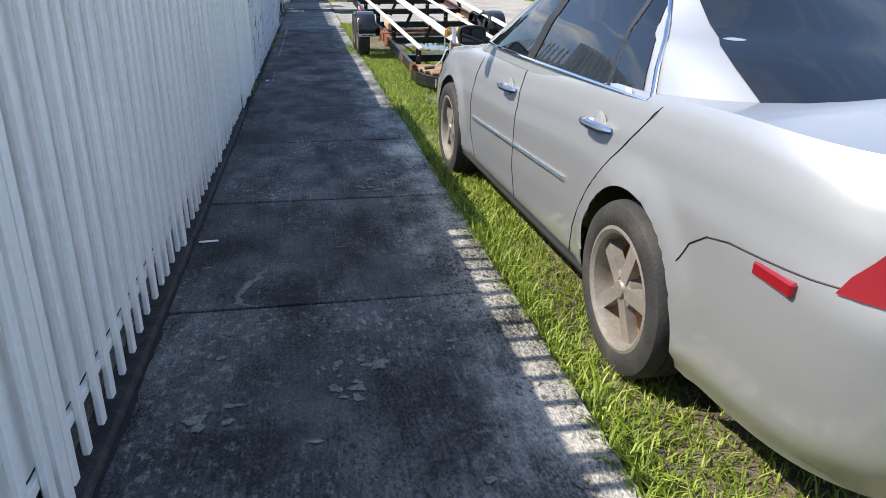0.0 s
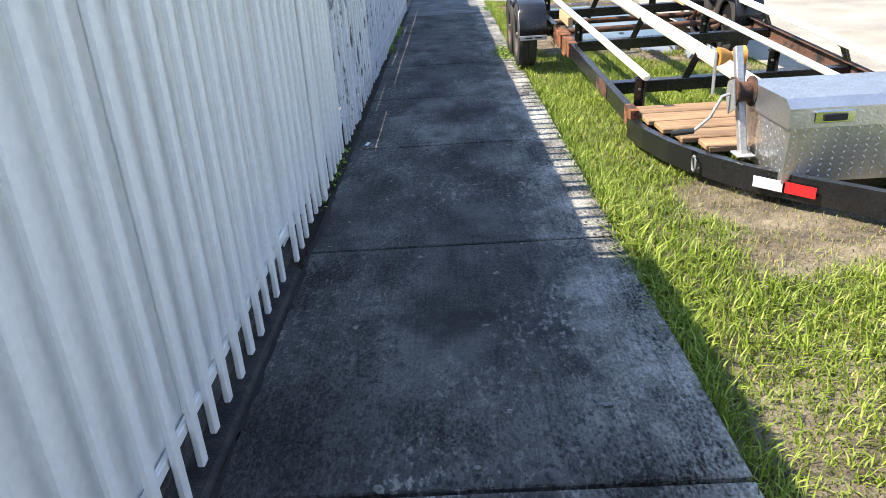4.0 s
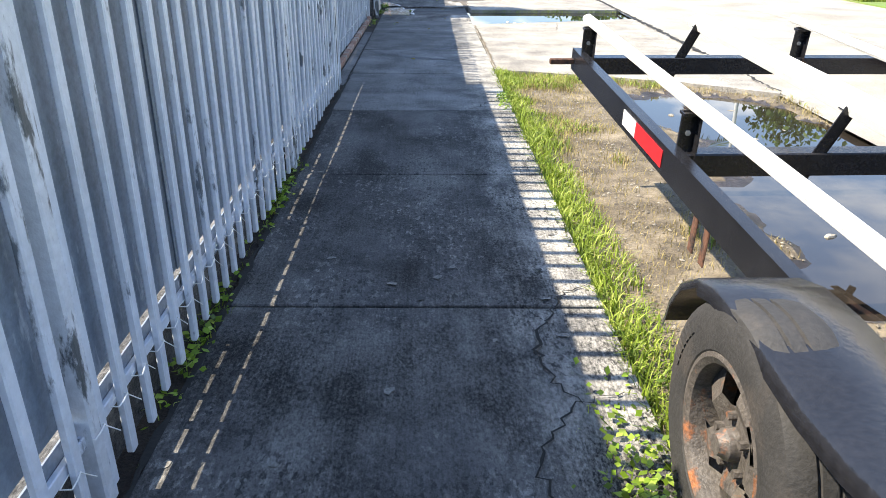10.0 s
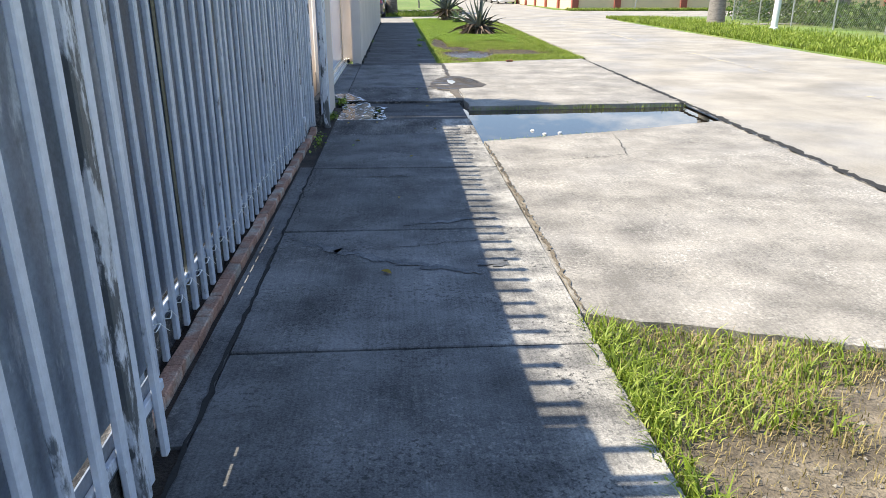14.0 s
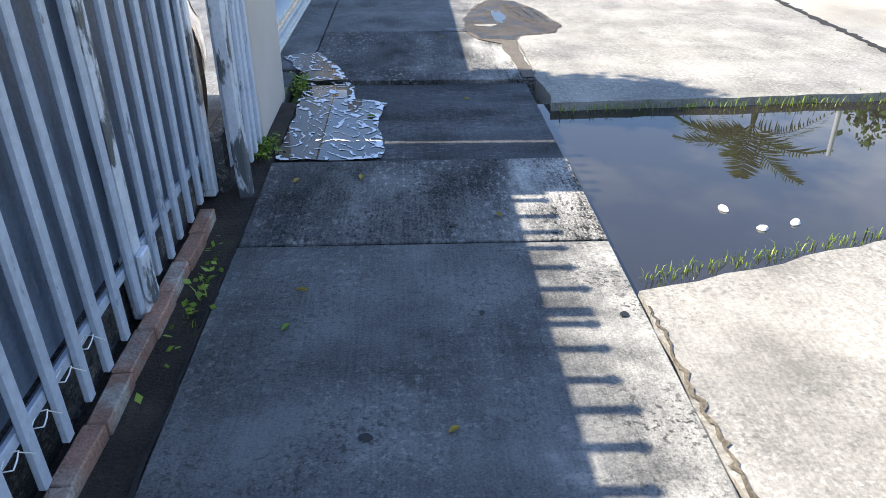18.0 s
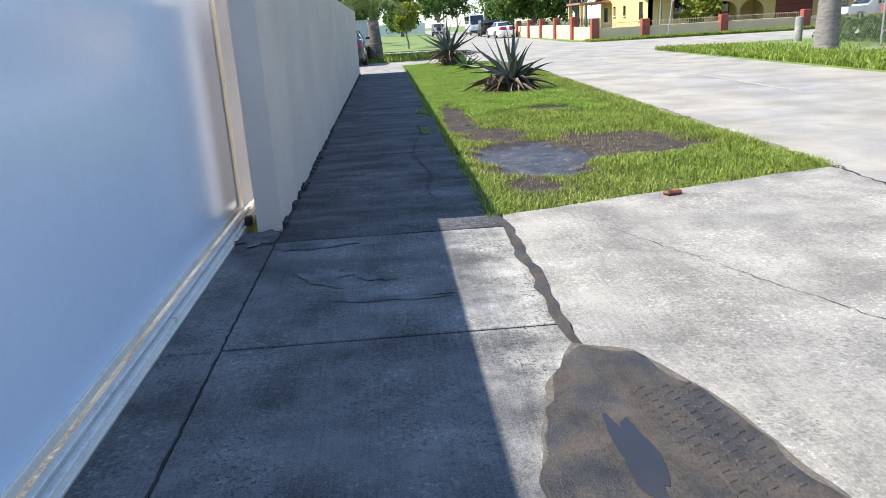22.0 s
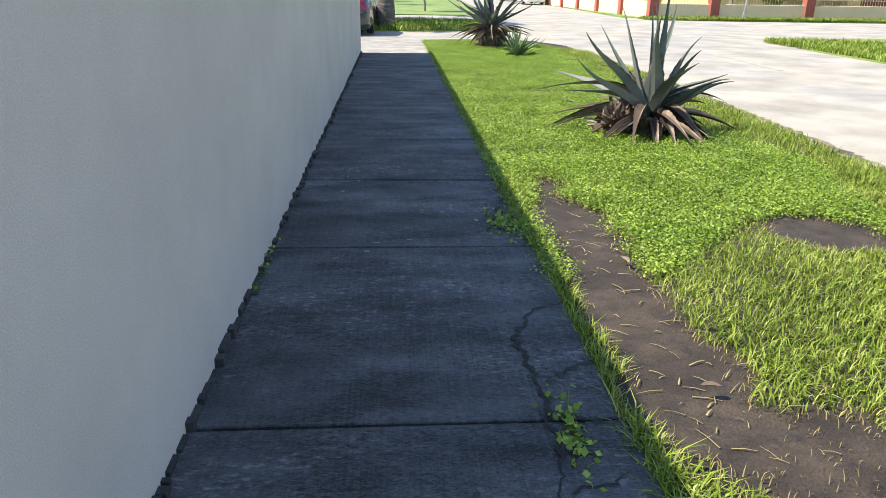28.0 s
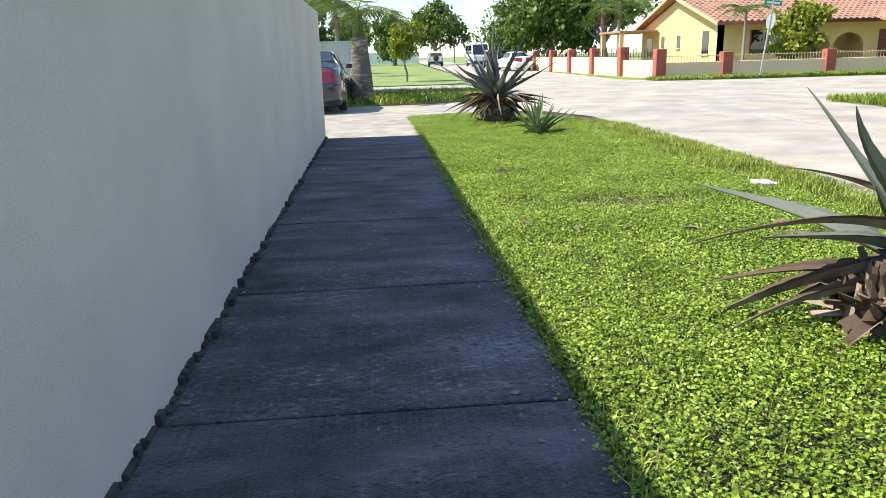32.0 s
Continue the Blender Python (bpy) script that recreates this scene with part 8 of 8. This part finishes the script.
for k in range(170):
    x, y = rr.uniform(-0.95, 0.48), rr.choice((rr.uniform(1.5, 12), rr.uniform(9, 19), rr.uniform(33.5, 47)))
    p = patch(x, y, rr.uniform(0.006, 0.022), rr.uniform(0.006, 0.02), 0.0046 + 0.00001 * k, k, 8, 0.5)
    pale.add(p.v, p.f)
arcp = ribbon([(-0.60, 4.67), (-0.63, 4.58), (-0.69, 4.47), (-0.72, 4.35), (-0.70, 4.27), (-0.62, 4.23)], 0.04, 0.0047, 3, 0.02, 0.012)
pale.add(arcp.v, arcp.f)
tagged(part("lichen_spots", pale, LICHEN, None, "pale lichen blotches on the dark slabs", category="stain"), kind="stuff")
for k in range(46):
    x, y = rr.uniform(-0.9, 0.5), rr.uniform(1.5, 50)
    p = patch(x, y, rr.uniform(0.010, 0.022), rr.uniform(0.010, 0.02), 0.0053 + 0.00002 * k, 300 + k, 10, 0.25)
    gum.add(p.v, p.f)
for k, (x, y) in enumerate(((-0.24, 2.7), (-0.16, 2.73), (-0.19, 6.3), (-0.42, 5.82), (-0.12, 5.81), (0.04, 5.76))):
    p = patch(x, y, 0.02, 0.02, 0.0066, 400 + k, 10, 0.25)
    gum.add(p.v, p.f)
tagged(part("gum_spots", gum, GUM, None, "black chewing gum spots on the pavement", category="stain"), kind="stuff")

# tyre-dark smears and damp stains on the paler slabs
SMEAR = mat("dark_damp_concrete", (0.075, 0.080, 0.085), 0.7, vary=0.6, scale=5, fine=120, bump=0.5, second=(0.12, 0.125, 0.128), mask=(0.42, 0.6), mscale=6, speck=80)
smear = empty("pavement_stains", None, label="dark smears and damp stains on the grey slabs", category="stain", kind="structure")
for k, (p, w) in enumerate((([(-0.96, 22.45), (-0.70, 22.25), (-0.42, 22.06), (-0.1, 21.92), (0.12, 21.82)], 0.09), ([(-0.25, 22.68), (0.05, 22.74), (0.32, 22.80)], 0.05), ([(-0.7, 23.9), (-0.2, 23.95)], 0.04))):
    part("smear", ribbon(p, w, 0.0048, 90 + k, 0.03, 0.03), SMEAR, smear)
for k, (cx, cy, rx, ry) in enumerate(((-0.60, 32.0, 0.13, 0.14), (-0.30, 31.95, 0.10, 0.05), (-0.75, 32.7, 0.24, 0.09), (-1.14, 32.95, 0.12, 0.16), (0.2, 21.98, 0.09, 0.05), (-0.2, 31.6, 0.3, 0.04), (0.12, 29.5, 0.10, 0.05),)):
    g = Geo()
    for j in range(5):
        p = patch(cx + rx * 0.5 * math.sin(j * 2.4), cy + ry * 0.5 * math.cos(j * 2.4), rx * (0.75 - 0.08 * j), ry * (0.75 - 0.08 * j), 0.0050 + 0.0004 * j + 0.0025 * (cx < -1), 500 + 7 * k + j, 30, 0.7)
        g.add(p.v, p.f)
    tagged(part("stain", g, SMEAR, smear), kind="stuff")

# weeds at the foot of the fence, in cracks and by the wheels
rw = np.random.RandomState(21)
wl_pts, tuf = [], []
for cx, cy, rx, ry, n in ((0.40, 14.75, 0.10, 0.45, 420), (0.50, 13.9, 0.06, 0.35, 150), (-1.035, 17.2, 0.05, 0.5, 200), (-1.04, 15.7, 0.04, 0.5, 160), (-1.04, 10.4, 0.03, 0.5, 90), (-1.05, 25.3, 0.03, 0.35, 50),
                          (-1.06, 26.75, 0.05, 0.12, 130), (-1.02, 27.9, 0.05, 0.15, 120), (0.40, 40.0, 0.10, 0.25, 200), (0.30, 37.75, 0.06, 0.2, 110), (-1.0, 39.3, 0.03, 0.3, 70), (0.46, 19.7, 0.05, 0.25, 120)):
    wl_pts += [(x, y, abs(z)) for x, y, z in zip(rw.normal(cx, rx * 0.6, n), rw.normal(cy, ry * 0.6, n), rw.normal(0.02, 0.018, n))]
    tuf += [(x, y, -0.01, rw.uniform(0.5, 1.1)) for x, y in zip(rw.normal(cx, rx * 0.6, n // 3), rw.normal(cy, ry * 0.6, n // 3))]
for k in range(1500):
    x = rw.uniform(0.6, 3.5)
    tuf.append((x, 27.43 + 0.05 * rw.normal() + 0.05 * x, -0.04, rw.uniform(0.5, 1.2)) if rw.uniform() < 0.6 else (x, 25.42 + 0.28 * (x - 0.5) + 0.03 * rw.normal(), -0.05, rw.uniform(0.4, 0.9)))
leaves("weeds", wl_pts, WEED, "small broad-leaved weeds growing from cracks", (0.018, 0.04), 22, kind="stuff", category="weeds")
blades("weed_grass", tuf, GRASS, "grass tufts growing from joints and edges", (0.03, 0.075), (0.003, 0.006), 0.9, 1, 23)

# cable ties round the bars
ties = empty("cable_ties", None, label="white plastic cable ties round the fence bars", category="cable ties")
tm = Geo().tube([(0.016, -0.024, 0.0), (0.018, 0.0, 0.006), (0.016, 0.024, 0.012), (-0.012, 0.026, 0.006), (-0.012, -0.026, 0.0), (0.016, -0.024, 0.0)], 0.0022, 4, False).tube([(0.016, 0.02, 0.012), (0.03, 0.06, -0.035)], 0.0016, 4, False).mesh("tie", WHITE_PLASTIC)
rr = random.Random(9)
for k in range(56):
    part("tie", tm, None, ties, m=pose(-1.04, 11.7 + 0.06 + 0.147 * k, 0.215 + rr.uniform(-0.015, 0.015), 0, 0, rr.uniform(-10, 10)))
for k in range(30):
    part("tie", tm, None, ties, m=pose(-1.20, 20.45 + 0.06 + 0.147 * k, 0.215 + rr.uniform(-0.01, 0.01), 0, 0, rr.uniform(-10, 10)))

# litter
def leaf_thing(x, y, z, rz, s, material, label):
    g = Geo()
    n = 8
    for k in range(n + 1):
        t = k / n
        w = 0.5 * s * 0.42 * math.sin(math.pi * t) ** 0.7 + 0.001
        g.v += [(-w, s * t, 0.15 * s * math.sin(math.pi * t) + 0.006), (0, s * t, 0.004), (w, s * t, 0.12 * s * math.sin(math.pi * t) + 0.006)]
    g.f = [(3 * k + a, 3 * k + a + 1, 3 * k + a + 4, 3 * k + a + 3) for k in range(n) for a in (0, 1)]
    return tagged(part("fallen_leaf", g, material, None, label, m=pose(x, y, z, 0, 0, rz)), category="leaf", group="fallen leaves")


for k, (x, y, s, mt) in enumerate(((-0.53, 26.32, 0.06, LEAF_DRY), (-0.67, 25.34, 0.05, LEAF_DRY), (-0.71, 25.14, 0.045, WEED), (-0.40, 21.88, 0.07, LEAF_DRY), (-0.2, 24.6, 0.04, LEAF_DRY), (0.1, 25.9, 0.05, LEAF_DRY), (-0.5, 27.3, 0.05, WEED), (-0.3, 23.3, 0.04, LEAF_DRY),
                                   (0.05, 27.6, 0.05, LEAF_DRY), (-0.85, 26.3, 0.05, LEAF_DRY), (0.0, 29.2, 0.04, WEED))):
    leaf_thing(x, y, 0.004 if not 26.6 < y < 28 else -0.012, k * 77, s, mt, "curled yellow leaf lying on the pavement")
for k, (x, y, s) in enumerate(((0.9, 45.44, 0.16), (2.07, 45.05, 0.14), (1.62, 45.22, 0.12), (1.2, 45.3, 0.12), (2.62, 45.13, 0.18), (1.1, 48.0, 0.12), (1.0, 39.3, 0.09), (0.95, 38.0, 0.08))):
    leaf_thing(x, y, 0.01, k * 63, s, AGAVE_DEAD, "curled brown dead leaf on the lawn")
bt = empty("plastic_bottle", pose(3.35, 46.6, 0.03, 90, 0, 60), label="crushed clear plastic bottle lying in the grass", category="bottle")
part("bottle", Geo().lathe([(0.0, -0.1), (0.03, -0.1), (0.033, -0.05), (0.028, -0.02), (0.033, 0.02), (0.03, 0.06), (0.012, 0.1)], 14, 'z'), PLASTIC_CLEAR, bt, smooth=40)
part("cap", Geo().lathe([(0.0, 0.125), (0.015, 0.125), (0.015, 0.1), (0.0, 0.1)], 12, 'z'), WHITE_PLASTIC, bt)
part("broken_brick", Geo().box(-0.07, 0.07, -0.04, 0.04, 0, 0.035, m=pose(1.99, 33.36, 0.006, 0, 0, 20), bev=0.012), RUST, None, "rust-red broken brick on the apron edge", category="brick")
part("paper_scrap", Geo().box(-0.05, 0.05, -0.012, 0.012, 0, 0.002, m=pose(-0.93, 5.09, 0.006, 2, 3, 12)), PAPER, None, "white paper scrap on the pavement", category="litter")
part("paper_scrap", Geo().box(-0.012, 0.012, -0.035, 0.035, 0, 0.003, m=pose(-0.9, 11.05, 0.006, 2, 3, -12)), PAPER, None, "white paper scrap on the pavement", category="litter")
for k, (x, y) in enumerate(((1.25, 25.85), (1.42, 25.9), (1.15, 26.05))):
    g = Geo().lathe([(0.0, 0.012), (0.018, 0.010), (0.026, 0.0), (0.024, -0.008)], 12, 'z')
    g.v = [(px * (1 + 0.4 * math.sin(k + py * 40)), py * 0.8, pz) for px, py, pz in g.v]
    part("foam_scrap", g, WHITE_PLASTIC, None, "white plastic scrap floating in the puddle", True, pose(x, y, -0.046, 0, 0, k * 50), category="litter")
rr = random.Random(31)
for k in range(26):
    x, y = rr.uniform(1.6, 3.3), rr.uniform(14.2, 20.0)
    s = rr.uniform(0.015, 0.05)
    g = Geo().lathe([(0.0, -s * 0.4), (s * 0.8, -s * 0.3), (s, 0), (s * 0.7, s * 0.35), (0, s * 0.5)], 7, 'z')
    g.v = [(px * (1 + 0.3 * math.sin(k * 3 + py * 70)), py * (0.7 + 0.3 * math.cos(k)), pz) for px, py, pz in g.v]
    tagged(part("stone", g, GRAVEL, None, "small grey stone in the mud", True, pose(x, y, verge_z(x, y) + s * 0.2, 0, 0, k * 40), category="stone"), group="stones in the mud")

rw = np.random.RandomState(41)
chips = [(x, y, -0.035 + abs(z)) for x, y, z in zip(rw.normal(0.96, 0.18, 240), rw.uniform(36.2, 41.6, 240), rw.normal(0.0, 0.008, 240))]
chips += [(x, y, -0.03 + abs(z)) for x, y, z in zip(rw.normal(2.3, 0.5, 160), rw.normal(35.5, 0.5, 160), rw.normal(0.0, 0.008, 160))]
sticks = Geo()
for k, (x, y, z) in enumerate(chips):
    l, w, a = rw.uniform(0.012, 0.06), rw.uniform(0.0015, 0.004), rw.uniform(0, 360)
    zz = verge_z(x, y) + 0.004 + 0.006 * rw.uniform()
    sticks.add([(-w, -l, 0), (w, -l, 0), (w * 0.8, 0, 0.006), (w * 0.4, l, 0.002), (-w * 0.4, l, 0.002), (-w * 0.8, 0, 0.006)], [(0, 1, 2, 5), (5, 2, 3, 4)], pose(x, y, zz, 0, 0, a))
tagged(part("leaf_litter", sticks, STRAW, None, "dry straw bits scattered over the bare mud", category="litter"), kind="stuff")

# gravel in the trodden verge beside the trailer
peb = Geo()
rr = random.Random(77)
for k in range(2600):
    x, y = rr.uniform(0.75, 3.2), rr.uniform(14.0, 20.9)
    if bare(x, y) < 0.35 or wet(x, y) > 0.45:
        continue
    q = rr.uniform(0.004, 0.014) * (1.6 if rr.random() < 0.06 else 1.0)
    peb.add([(-q, 0, 0), (0, -q * 0.8, 0), (q, 0, 0.1 * q), (0, q * 0.9, 0), (0.1 * q, 0, 0.7 * q), (0, 0, -q)], [(0, 1, 4), (1, 2, 4), (2, 3, 4), (3, 0, 4), (1, 0, 5), (2, 1, 5), (3, 2, 5), (0, 3, 5)], pose(x, y, verge_z(x, y) + 0.2 * q, 0, 0, rr.uniform(0, 360)))
tagged(part("gravel", peb, GRAVEL, None, "loose grey gravel in trodden soil", category="gravel"), kind="stuff")
